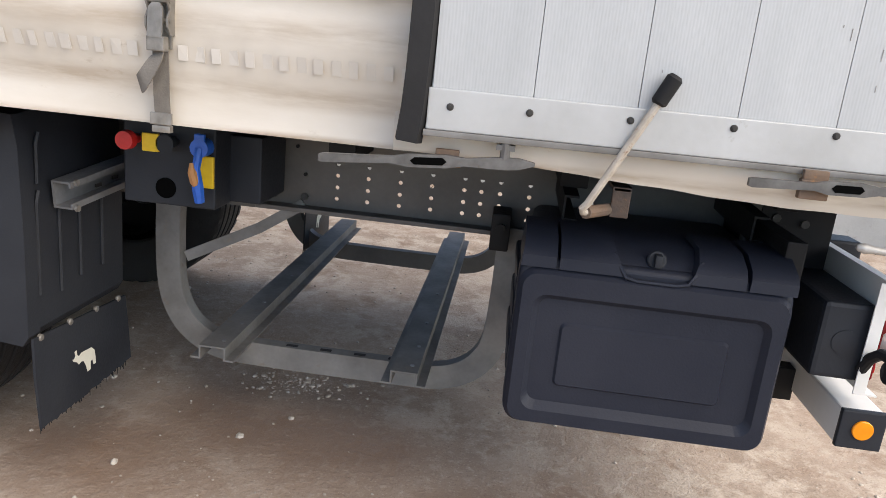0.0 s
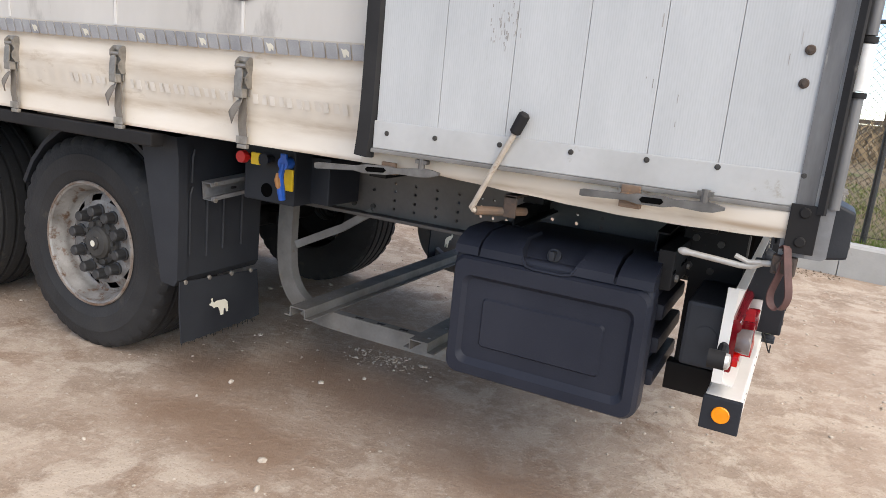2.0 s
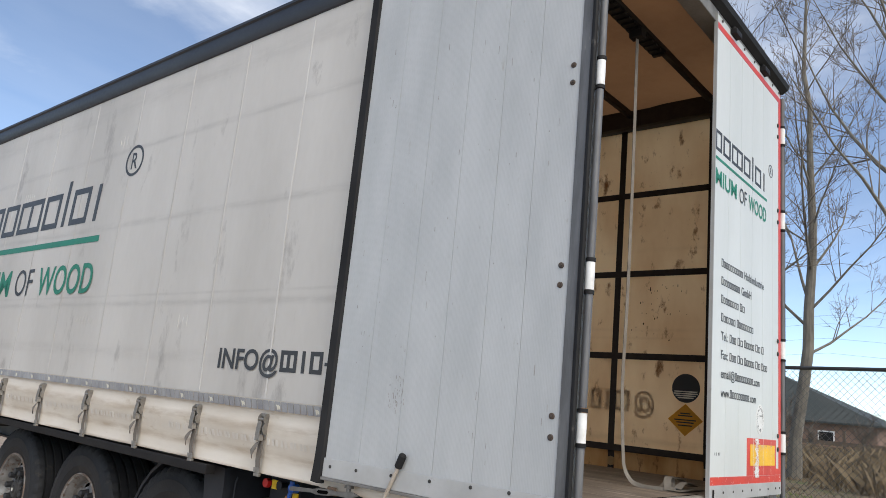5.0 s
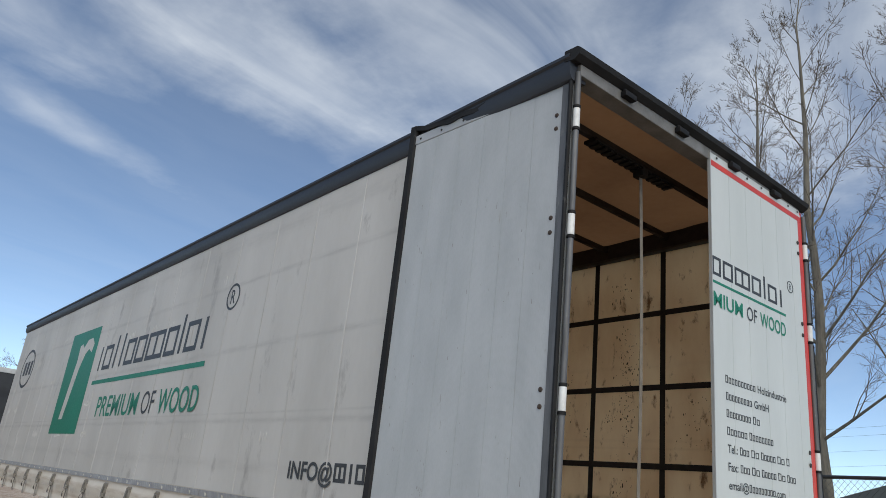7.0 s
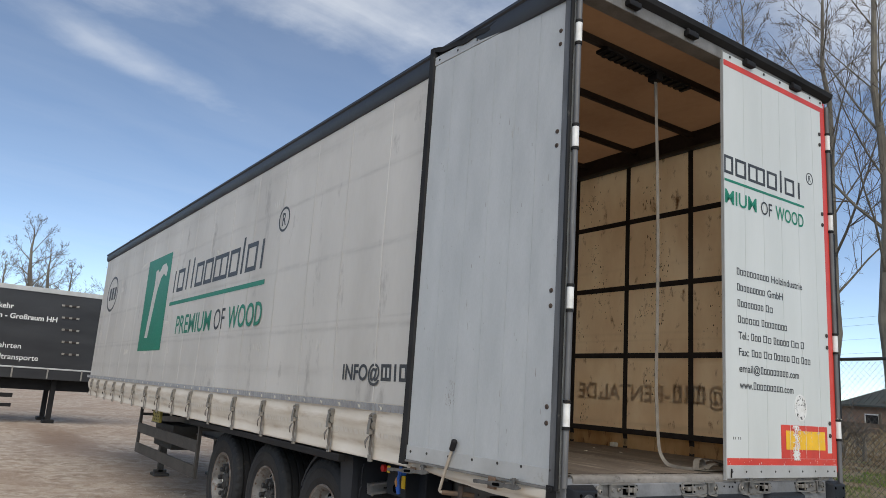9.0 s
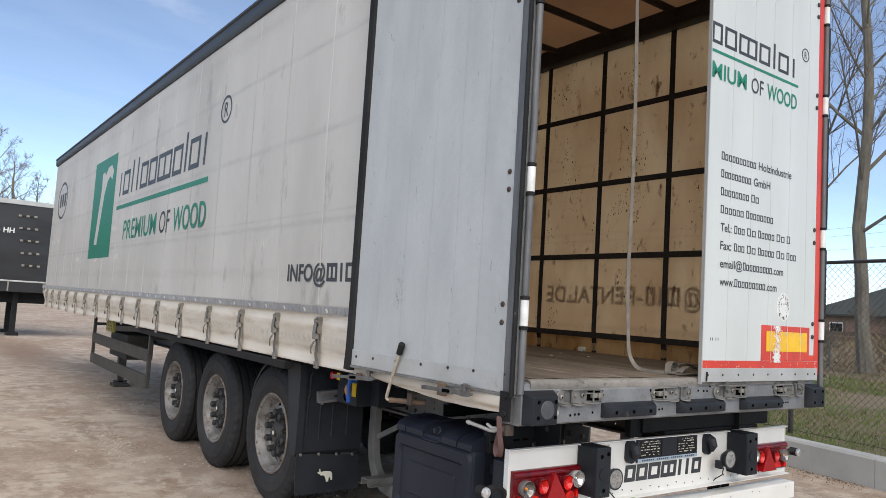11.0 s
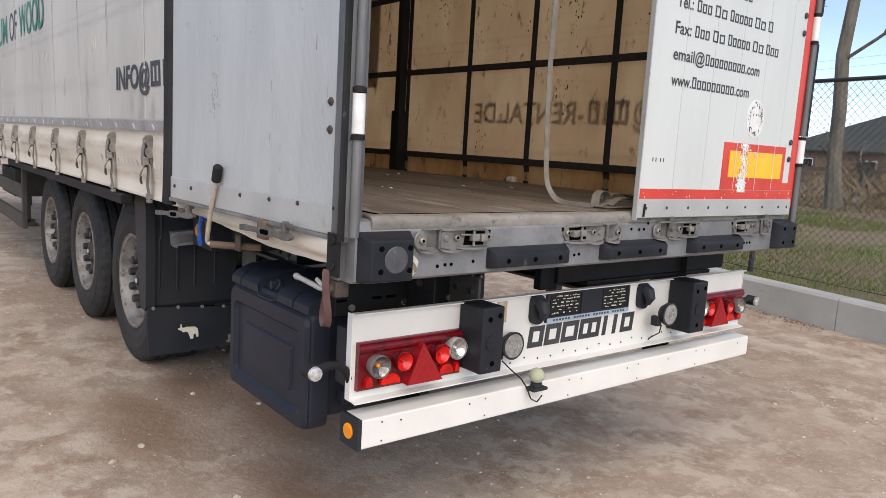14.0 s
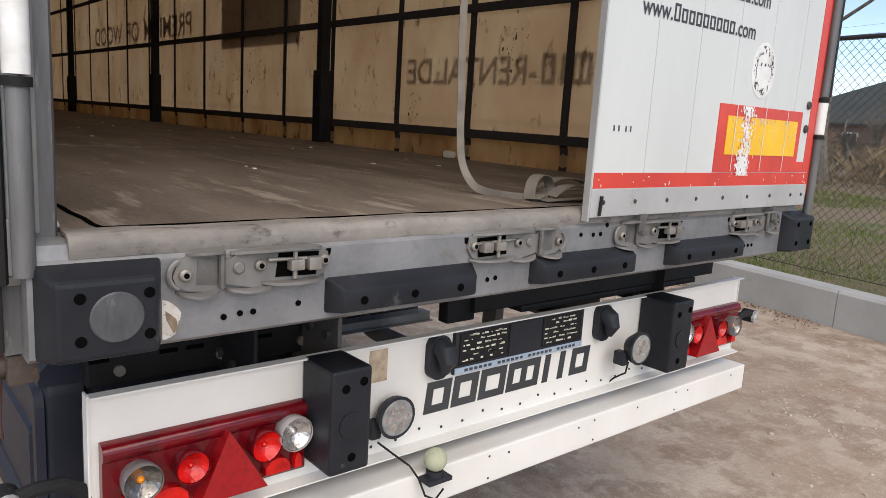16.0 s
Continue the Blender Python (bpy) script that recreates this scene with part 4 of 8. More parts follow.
# ---- corner posts ----
for y0, y1 in ((0.024, 0.068), (WID - 0.075, WID - 0.002)):
    m = Mesh()
    hw = (y1 - y0) / 2
    m.sweep([(-0.04, -hw), (0.035, -hw), (0.04, -hw + 0.008), (0.04, hw - 0.008), (0.035, hw), (-0.04, hw)], [(-0.075, (y0 + y1) / 2, 1.11), (-0.075, (y0 + y1) / 2, 3.90)], up=(1, 0, 0))
    part("corner_post", m, POSTM, trailer, "grimy grey steel corner post")
    part("post_edge", Mesh().box(-0.036, -0.030, y0 + 0.012, y1 - 0.012, 1.30, 3.88, 0.003), ZINC_D, trailer, "dirty steel strip on the post")


# ---- open rear door, folded back against the side ----
door = part("rear_door", Mesh().box(-1.335, -0.038, -0.040, -0.022, 1.225, 3.915), ALU, trailer, "open rear door of white vertical aluminium planks")
edges = [-1.318, -1.106, -0.888, -0.681, -0.478, -0.294, -0.040]
for a, b in zip(edges, edges[1:]):
    part("plank", Mesh().box(a + 0.0007, b - 0.0007, -0.052, -0.038, 1.322, 3.86, 0.0007), ALU, door)
m = Mesh().box(-1.325, -0.040, -0.056, -0.040, 1.235, 1.322, 0.003)
part("drip_lip", Mesh().box(-1.33, -0.038, -0.060, -0.020, 1.221, 1.2345, 0.002), ZINC_D, door, "grimy bottom lip of the door")
part("bottom_rail", m, ALU_RAIL, door, "bare aluminium bottom rail")
part("top_rail", Mesh().box(-1.325, -0.047, -0.056, -0.040, 3.862, 3.925, 0.003), ALU_RAIL, door, "white aluminium top rail")
for x, z in [(x, 1.285 + 0.025 * (x + 1.3)) for x in (-1.277, -1.11, -0.90, -0.686, -0.476, -0.294, -0.089)] + [(-1.27 + 0.2 * k, 3.893) for k in range(7)]:
    part("rivet", Mesh().disc((x, -0.056, z), (0, -1, 0), 0.008, 0.004, 10, 0.002).disc((x, -0.059, z), (0, -1, 0), 0.004, 0.003, 8), HUB, door)
for z in (1.578, 2.17, 3.042, 3.636):
    for dz in (-0.040, 0.040):
        part("hinge_bolt", Mesh().disc((-0.131, -0.052, z + dz), (0, -1, 0), 0.0125, 0.006, 16, 0.003).disc((-0.131, -0.057, z + dz), (0, -1, 0), 0.006, 0.005, 6), OLDRUST, door, "rusty round bolt head")
m = Mesh()
pts = [(-1.346 - 0.014 * math.exp(-(z - 1.21) / 0.10), -0.045, z) for z in [1.205 + (4.0 - 1.205) * k / 40 for k in range(41)]]
m.sweep([(-0.030, -0.016), (0.026, -0.018), (0.030, 0.0), (0.020, 0.022), (-0.024, 0.024)], pts, up=(0, -1, 0))
part("edge_seal", m, RUBBER, door, "black rubber edge seal")
m = Mesh()
pts = [(-1.375 + 1.36 * k / 30, -0.040, 3.935 + 0.055 * max(0.0, 1 - k / 8.0) ** 1.3 + 0.055 * max(0.0, (k - 16) / 14.0) + 0.006 * math.sin(k * 1.3)) for k in range(31)]
m.sweep([(-0.022, -0.020), (0.024, -0.020), (0.026, 0.012), (0.0, 0.024), (-0.022, 0.016)], pts)
part("top_seal", m, RUBBER, door, "warped black rubber top seal")
m = Mesh()
m.prism([(-0.046, -0.004), (-0.030, -0.010), (-0.024, -0.006), (-0.026, 0.008), (-0.040, 0.014)], lambda u, v, d: (u, v, 1.225 + d), 2.695)
part("hinge_seal", m, RUBBER, trailer, "dark grey rubber hinge strip")
scr = Mesh()
for k in range(80):
    x, z = rng.uniform(-1.25, -0.1), rng.uniform(1.36, 3.4)
    if min(abs(x - e) for e in edges) < 0.012:
        continue
    h = 0.005 + 0.04 * rng.random() ** 2.5
    scr.box(x, x + rng.uniform(0.001, 0.0028), -0.0528, -0.0515, z, z + h)
for k in range(60):
    x, z = rng.gauss(-0.925, 0.022), rng.uniform(1.56, 1.72)
    scr.box(x, x + rng.uniform(0.0012, 0.003), -0.0528, -0.0515, z, z + rng.uniform(0.003, 0.016))
part("scratch", scr, mat("dark_scratch", (0.20, 0.185, 0.17), (0.36, 0.35, 0.335), 0.7, scale=30, fine=90, bump=0), door, "thin dark scratches", kind="stuff")

# the folded door leans in towards its hinges
PIVOT = Vector((-1.335, -0.045, 0))
door.matrix_basis = Matrix.Translation(PIVOT) @ Matrix.Rotation(radians(3.0), 4, "Z") @ Matrix.Translation(-PIVOT)

# hinges at both corners: white sleeves on a dark hinge tube
for y, sg, x in ((0.030, 1, -0.012), (WID + 0.010, -1, 0.012)):
    for z0, z1, mt, r in [(1.24, 1.52, POSTM, 0.016), (1.66, 2.10, POSTM, 0.016), (2.23, 2.95, POSTM, 0.016), (3.10, 3.55, POSTM, 0.016), (3.70, 3.90, POSTM, 0.016)]:
        part("hinge_tube", Mesh().tube([(x, y, z0), (x, y, z1)], r, 12), mt, trailer)
    for z in (1.585, 2.165, 3.025, 3.625):
        h = group_part("hinge", trailer, pose(x, y, z), "white hinge sleeve with dark collars")
        part("sleeve", Mesh().tube([(x, y, z - 0.055), (x, y, z + 0.055)], 0.0185, 14), WHITEP, h)
        for dz in (-0.072, 0.058):
            part("collar", Mesh().tube([(x, y, z + dz), (x, y, z + dz + 0.014)], 0.0205, 14), BLACK, h)

# ---- closed rear door ----
rdoor = part("rear_door", Mesh().box(-0.006, 0.008, 1.285, 2.485, 1.285, 3.935, 0.002), DOORW, trailer, "closed white rear door with red border tape")
for a in (1.285, 1.50, 1.705, 1.91, 2.115, 2.32):
    b = min(a + (0.215 if a < 1.3 else 0.205), 2.485)
    part("plank", Mesh().box(0.006, 0.0125, a + 0.001, b - 0.001, 1.355, 3.90, 0.001), DOORW, rdoor)
part("bottom_rail", Mesh().box(0.005, 0.016, 1.285, 2.485, 1.280, 1.354, 0.002), ALU_RAIL, rdoor, "white aluminium bottom rail")
part("edge_trim", Mesh().box(-0.006, 0.015, 1.279, 1.2845, 1.27, 3.94, 0.001), ALU_RAIL, rdoor, "thin metal door edge")
for y in (1.335, 1.47, 1.62, 1.77, 1.92, 2.07, 2.22, 2.37, 2.45):
    part("rivet", Mesh().disc((0.016, y, 1.318), (1, 0, 0), 0.0065, 0.003, 10, 0.002), HUB, rdoor)
for y in (1.36, 1.55, 1.74, 1.93, 2.12, 2.31, 2.45):
    part("rivet", Mesh().disc((0.012, y, 3.915), (1, 0, 0), 0.009, 0.004, 10, 0.002), HUB, rdoor)
part("red_tape", Mesh().prism([(1.29, 1.352), (2.485, 1.352), (2.485, 1.394), (1.29, 1.394)], rear, 0.002), RED, rdoor, "worn red tape", smooth=0)
part("red_tape", Mesh().prism([(1.29, 3.842), (2.485, 3.842), (2.485, 3.880), (1.29, 3.880)], rear, 0.002), RED, rdoor, "red tape", smooth=0)
part("red_tape", Mesh().prism([(2.440, 1.396), (2.484, 1.396), (2.484, 3.840), (2.440, 3.840)], rear, 0.002), RED, rdoor, "red tape", smooth=0)
m = Mesh().prism([(1.845, 1.396), (2.436, 1.396), (2.436, 1.432), (2.382, 1.432), (2.382, 1.600), (1.845, 1.600)], rear, 0.003)
hz = part("marker_plate", m, RED, rdoor, "scuffed red and yellow marker plate", smooth=0)
part("yellow_field", Mesh().prism([(1.895, 1.450), (2.350, 1.450), (2.350, 1.566), (1.895, 1.566)], lambda u, v, d: rear(u, v, d + 0.003), 0.002), YELLOW, hz, smooth=0)


def flaked(u0, u1, v0, v1, step, weight, d, seed):
    """A torn film: small cells kept where a ragged noise runs over a weight of place."""
    m, nu, nv = Mesh(), int((u1 - u0) / step), int((v1 - v0) / step)
    v, e, at = [], [], {}
    def corner(i, k):
        if (i, k) not in at:
            at[(i, k)] = len(v)
            j = noise.noise(Vector((i * 3.1, k * 2.7, seed)))
            v.append(rear(u0 + step * (i + 0.35 * j), v0 + step * (k + 0.35 * noise.noise(Vector((k * 3.3, i * 2.9, seed + 5)))), d))
        return at[(i, k)]
    for i in range(nu):
        for k in range(nv):
            u, w = u0 + step * (i + 0.5), v0 + step * (k + 0.5)
            q = 0.45 * noise.noise(Vector((u * 45, w * 26, seed))) + 0.75 * noise.noise(Vector((u * 150, w * 90, seed + 9)))
            if q + weight(u, w) > 0:
                e.append((corner(i, k), corner(i + 1, k), corner(i + 1, k + 1), corner(i, k + 1)))
    return m.add(v, e)


part("scraped_patch", flaked(1.91, 2.13, 1.385, 1.600, 0.0024, lambda u, w: 0.16 - 0.55 * ((u - 2.012) / 0.05) ** 2 + 0.45 * math.exp(-((w - 1.415) / 0.022) ** 2 - ((u - 2.0) / 0.035) ** 2), 0.0058, 3.0), WHITEP, hz, "patch scraped down to white flakes", smooth=0, kind="stuff")
part("scraped_patch", flaked(1.96, 2.07, 1.45, 1.59, 0.0024, lambda u, w: -0.24 - ((u - 2.012) / 0.08) ** 2, 0.0064, 7.0), RED, hz, "red remnants in the scraped patch", smooth=0, kind="stuff")
part("scraped_patch", flaked(1.90, 2.35, 1.452, 1.566, 0.003, lambda u, w: -0.50 + 0.22 * (w > 1.545), 0.0061, 12.0), WORN, hz, "small brown nicks", smooth=0, kind="stuff")
part("chipped_tape", flaked(1.29, 2.485, 1.354, 1.394, 0.0035, lambda u, w: -0.50, 0.0026, 21.0), WHITEP, rdoor, "pale chips in the red tape", smooth=0, kind="stuff")
for u in (1.938, 2.118, 2.268):
    part("cut_line", Mesh().prism([(u, 1.40), (u + 0.003, 1.40), (u + 0.003, 1.60), (u, 1.60)], lambda a, b, d: rear(a, b, 0.0066 + d), 0.0004), WHITEP, hz, "thin pale joint line", smooth=0)
for z in (1.585, 2.17, 3.03, 3.625):
    for dz in (-0.04, 0.04):
        part("hinge_bolt", Mesh().disc((0.014, 2.418, z + dz), (1, 0, 0), 0.014, 0.006, 14, 0.003), HUB, rdoor)
part("round_sticker", Mesh().prism(ring_outline(2.075, 1.712, 0.072, 0.085), rear, 0.002), WHITEP, rdoor, "white round worn sticker", smooth=0)
m = flaked(2.005, 2.145, 1.63, 1.795, 0.0025, lambda u, w: (-0.16 if 0.62 < math.hypot((u - 2.075) / 0.072, (w - 1.712) / 0.085) < 0.88 else -0.1 if abs(w - 1.730) < 0.006 and abs(u - 2.08) < 0.04 else -9), 0.0024, 31.0)
part("worn_print", m, INK, rdoor, "flaked black print", smooth=0, kind="stuff")
# the printed name and address as plain bars
for m in block_word(1.282, 2.165, 3.118, 3.236, (0.85, 1, 1.6, 1, 0.4, 1, 0.6), 0.020, 0.0, (4,), 0.2, 1.3, rear, 0.002):
    part("name_bar", m, INK, rdoor, "dark grey plain bar", smooth=0)
part("line", Mesh().prism([(1.29, 3.066), (2.19, 3.066), (2.19, 3.082), (1.29, 3.082)], rear, 0.002), GREEN, rdoor, "thin green line", smooth=0)
for text, a, b, ink, heavy in (("MIUM", 1.292, 1.625, GREEN, 0.012), ("OF", 1.675, 1.80, INK, 0.0), ("WOOD", 1.84, 2.175, GREEN, 0.012)):
    letters("letter", words(text, 0.092, b - a, 0.002, 0.0, heavy), ink, rdoor, "printed letters", frame_at((0.0128, a, 2.925), (0, 1, 0), (0, 0, 1)))
part("round_mark", ring_strip(Mesh(), 2.270, 3.295, 0.043, 0.043, 0.007, rear, 0.002), INK, rdoor, "small dark ring", smooth=0)
letters("letter", words("R", 0.044, 0.030, 0.0012, 0.0, 0.012), INK, rdoor, "small dark printed letter", frame_at((0.0128, 2.256, 3.274), (0, 1, 0), (0, 0, 1)))
ADDRESS = ((0.34, "Holzindustrie", 0.36), (0.29, "GmbH", 0.175), (0.27, 0.075), (0.22, 0.28), ("Tel.:", 0.105, 0.10, 0.085, 0.17, 0.085, 0.035), ("Fax:", 0.105, 0.10, 0.085, 0.17, 0.085, 0.105), ("email@", 0.215, 0.30, ".com", 0.115), ("www.", 0.135, 0.31, ".com", 0.115))
for k, row in enumerate(ADDRESS):
    y, z, bars, q = 1.405 + 0.002 * k, 2.487 - 0.0985 * k, Mesh(), 0
    while q < len(row):
        tight = k > 5
        if isinstance(row[q], str):
            w = row[q + 1]
            letters("letter", words(row[q], 0.047, w, 0.0012, 0.0, 0.012), INK, rdoor, "small dark printed letters", frame_at((0.0128, y, z), (0, 1, 0), (0, 0, 1)))
            q += 2
        else:
            w = row[q]
            for m in block_word(y, y + w, z, z + 0.036, (0.9,) * max(1, round(w / 0.034)), 0.0065, 0.0, (0,), 0.3, 1.25, rear, 0.002):
                bars.join(m)
            q += 1
        y += w + (0.008 if tight else 0.028)
    if bars.v:
        part("address_bar", bars, INK, rdoor, "line of small dark plain blocks", smooth=0, kind="stuff")
m = Mesh()
for y in (1.35, 1.37, 1.40, 1.42):
    m.box(0.0126, 0.0135, y, y + 0.005, 1.50, 1.515)
part("scratch", m, INK, rdoor, "small dark scratches", kind="stuff")
part("door_bolt", Mesh().tube([(0.020, 1.318, 1.285), (0.020, 1.322, 1.335)], 0.0045, 8), BLACK, rdoor, "black lower door bolt")
# corner strip beside the closed door
part("corner_strip", Mesh().box(-0.03, 0.004, 2.488, WID + 0.0, 1.31, 3.93, 0.003), RED, trailer, "red marker strip along the corner post")
m = Mesh()
for a, b in ((1.66, 2.10), (2.23, 2.95), (3.10, 3.55)):
    m.box(0.0, 0.022, WID + 0.022, WID + 0.05, a, b, 0.006)
part("corner_buffer", m, RUBBER, trailer, "black rubber corner strip")

# ---- rear sill ----
EDGE = mat("dusty_floor_edge", (0.27, 0.25, 0.225), (0.165, 0.152, 0.138), 0.7, metal=0.1, scale=9, fine=60, bump=0.2, c3=(0.085, 0.075, 0.065), spots=0.56, stretch=(2.5, 0.7, 1), fine_amt=0.8)
m = Mesh()
m.sweep([(-0.10, -0.10), (0.0, -0.10), (0.012, -0.092), (0.012, 0.048), (0.002, 0.056), (-0.004, 0.078), (-0.016, 0.085), (-0.10, 0.085)], [(-0.015, 0.03, 1.205), (-0.015, WID - 0.03, 1.205)])
sill = part("rear_sill", m, ZINC, trailer, "scuffed grey steel rear sill")
m = Mesh()
m.sweep([(-0.047, 0.0880), (-0.014, 0.0880), (-0.004, 0.078), (-0.002, 0.056), (0.004, 0.055), (0.007, 0.075), (0.002, 0.088), (-0.010, 0.0942), (-0.047, 0.0942)], [(-0.015, 0.09 + (WID - 0.18) * k / 24, 1.205 + 0.0012 * math.sin(k * 2.1)) for k in range(25)])
part("floor_edge", m, EDGE, trailer, "worn dusty metal floor edge", smooth=60)



def sill_latch(y0, y1, mirror=False):
    """A recessed over-centre latch: base plate, cup, flanged jaw, cam blocks and bolts."""
    g = group_part("latch", sill, None, "dirty galvanised door latch")
    L, x = y1 - y0, -0.003
    f = (lambda q: y1 - L * q) if mirror else (lambda q: y0 + L * q)
    plate = [(0.0, 1.222), (0.02, 1.206), (0.08, 1.196), (0.26, 1.190), (0.30, 1.202), (0.40, 1.196), (0.52, 1.188), (0.62, 1.200), (0.90, 1.196), (0.96, 1.206), (1.0, 1.226), (0.985, 1.246), (0.93, 1.255), (0.38, 1.256), (0.34, 1.246), (0.29, 1.246), (0.27, 1.256), (0.10, 1.258), (0.03, 1.248)]
    part("base_plate", Mesh().prism([(f(q), z) for q, z in plate], lambda u, v, d: (x + d, u, v), 0.007), ZINC_D, g)
    part("slot", Mesh().prism([(f(q), z) for q, z in ((0.97, 1.232), (1.015, 1.238), (1.02, 1.250), (0.985, 1.250))], lambda u, v, d: (x + 0.0005 + d, u, v), 0.0015), HOLE, g, smooth=0)
    # flat dark patches on the plate give the shade of its hollows
    part("recess", Mesh().prism([(f(q), z) for q, z in ((0.62, 1.206), (0.90, 1.204), (0.92, 1.248), (0.64, 1.250))], lambda u, v, d: (x + 0.0072 + d, u, v), 0.001), HOLE, g, smooth=0)
    part("recess", Mesh().prism([(f(q), z) for q, z in ((0.13, 1.206), (0.26, 1.203), (0.26, 1.249), (0.14, 1.250))], lambda u, v, d: (x + 0.0072 + d, u, v), 0.001), LATCHM, g, smooth=0)
    # flanges that swell out of the plate and die back into it
    for a, b, out, z, lift in ((0.08, 0.31, 0.026, 1.257, 0.005), (0.02, 0.27, 0.030, 1.197, -0.008), (0.34, 0.95, 0.027, 1.254, 0.005), (0.30, 0.62, 0.024, 1.197, -0.009), (0.52, 0.97, 0.030, 1.199, -0.003)):
        n = 14
        v = []
        for k in range(n + 1):
            q = math.sin(math.pi * k / n) ** 0.5
            yy, zz = f(a + (b - a) * k / n), z + lift * q
            v += [(x, yy, zz - 0.0035), (x, yy, zz + 0.0035), (x + 0.004 + out * q, yy, zz + 0.0025), (x + 0.004 + out * q, yy, zz - 0.0025)]
        e = [(4 * k + i, 4 * k + (i + 1) % 4, 4 * k + 4 + (i + 1) % 4, 4 * k + 4 + i) for k in range(n) for i in range(4)]
        part("jaw", Mesh().add(v, e + [(0, 1, 2, 3), tuple(4 * n + i for i in (3, 2, 1, 0))]), ZINC_D, g)
    part("rim", Mesh().tube([(x + 0.008, f(0.05) + 0.021 * math.cos(t) * (1 if mirror else -1), 1.225 + 0.024 * math.sin(t)) for t in [-1.3 + 0.26 * k for k in range(11)]], 0.0045, 6), ZINC_D, g)
    part("pin", Mesh().tube([(x + 0.014, f(0.275), 1.198), (x + 0.014, f(0.275), 1.257)], 0.006, 8), LATCHM, g)
    part("knob", Mesh().disc((x + 0.006, f(0.385), 1.229), (1, 0, 0), 0.011, 0.007, 12, 0.003), ZINC_D, g)
    for a, b, za, zb in ((0.69, 0.785, 1.219, 1.239), (0.815, 0.905, 1.217, 1.241)):
        part("cam_block", Mesh().box(x + 0.010, x + 0.030, min(f(a), f(b)), max(f(a), f(b)), za, zb, 0.003), BUCKLE, g)
    part("cam_bar", Mesh().tube([(x + 0.018, f(0.735), 1.203), (x + 0.018, f(0.735), 1.253)], 0.0045, 8), BUCKLE, g)
    part("cam_bar", Mesh().tube([(x + 0.014, f(0.56), 1.240), (x + 0.016, f(0.93), 1.237)], 0.0035, 6), BUCKLE, g)
    for q in (0.065, 0.515, 0.95):
        part("bolt", Mesh().disc((x + 0.006, f(q), 1.225 + (0.006 if q > 0.5 else 0)), (1, 0, 0), 0.0105, 0.012, 12, 0.003), BUCKLE, g)
        part("socket", Mesh().disc((x + 0.018, f(q), 1.225 + (0.006 if q > 0.5 else 0)), (1, 0, 0), 0.0050, 0.0008, 8), HOLE, g)


for a, b, flip in ((0.240, 0.536, False), (0.888, 1.205, True), (1.420, 1.735, False), (2.010, 2.333, True)):
    sill_latch(a, b, flip)
# the closed door's two locking claws come down into their latches
for y in (1.512, 2.268):
    part("locking_claw", Mesh().box(0.014, 0.020, y - 0.014, y + 0.014, 1.232, 1.283, 0.002).box(0.008, 0.032, y - 0.010, y + 0.010, 1.225, 1.238, 0.003), LATCHM, trailer, "grey steel locking claw")
for y, z in [(0.33, 1.142), (0.36, 1.145), (0.385, 1.145), (0.475, 1.150), (0.96, 1.148), (0.985, 1.150), (1.28, 1.235), (1.33, 1.232), (1.36, 1.232), (1.385, 1.255), (2.13, 1.15), (2.155, 1.15), (2.18, 1.15)]:
    part("sill_hole", Mesh().disc((-0.004, y, z), (1, 0, 0), 0.0055, 0.0035, 10), HOLE, sill, "")
half = [(0.224, 1.118)] + [(0.224 + 0.030 * math.cos(t) * (1 + 0.1 * math.sin(5 * t)), 1.150 + 0.034 * math.sin(t)) for t in [-1.45 + 0.29 * k for k in range(11)]] + [(0.224, 1.185)]
ts = part("torn_sticker", Mesh().prism(half, lambda u, v, d: (-0.0025 + d, u, v), 0.0015), TORN, sill, "torn half-round white sticker", smooth=0)
part("tear", Mesh().prism([(0.229, 1.166), (0.236, 1.160), (0.247, 1.150), (0.250, 1.132), (0.243, 1.126), (0.236, 1.140), (0.231, 1.150)], lambda u, v, d: (-0.0008 + d, u, v), 0.001), mat("brown_paper", (0.26, 0.19, 0.13), (0.17, 0.12, 0.08), 0.8, scale=60, fine=200, bump=0.05), ts, "brown torn paper", smooth=0)



CAPM = mat("scuffed_cap", (0.045, 0.048, 0.054), (0.075, 0.078, 0.083), 0.5, scale=22, fine=90, bump=0.08, c3=(0.13, 0.13, 0.13), spots=0.6, stretch=(1, 3, 1))


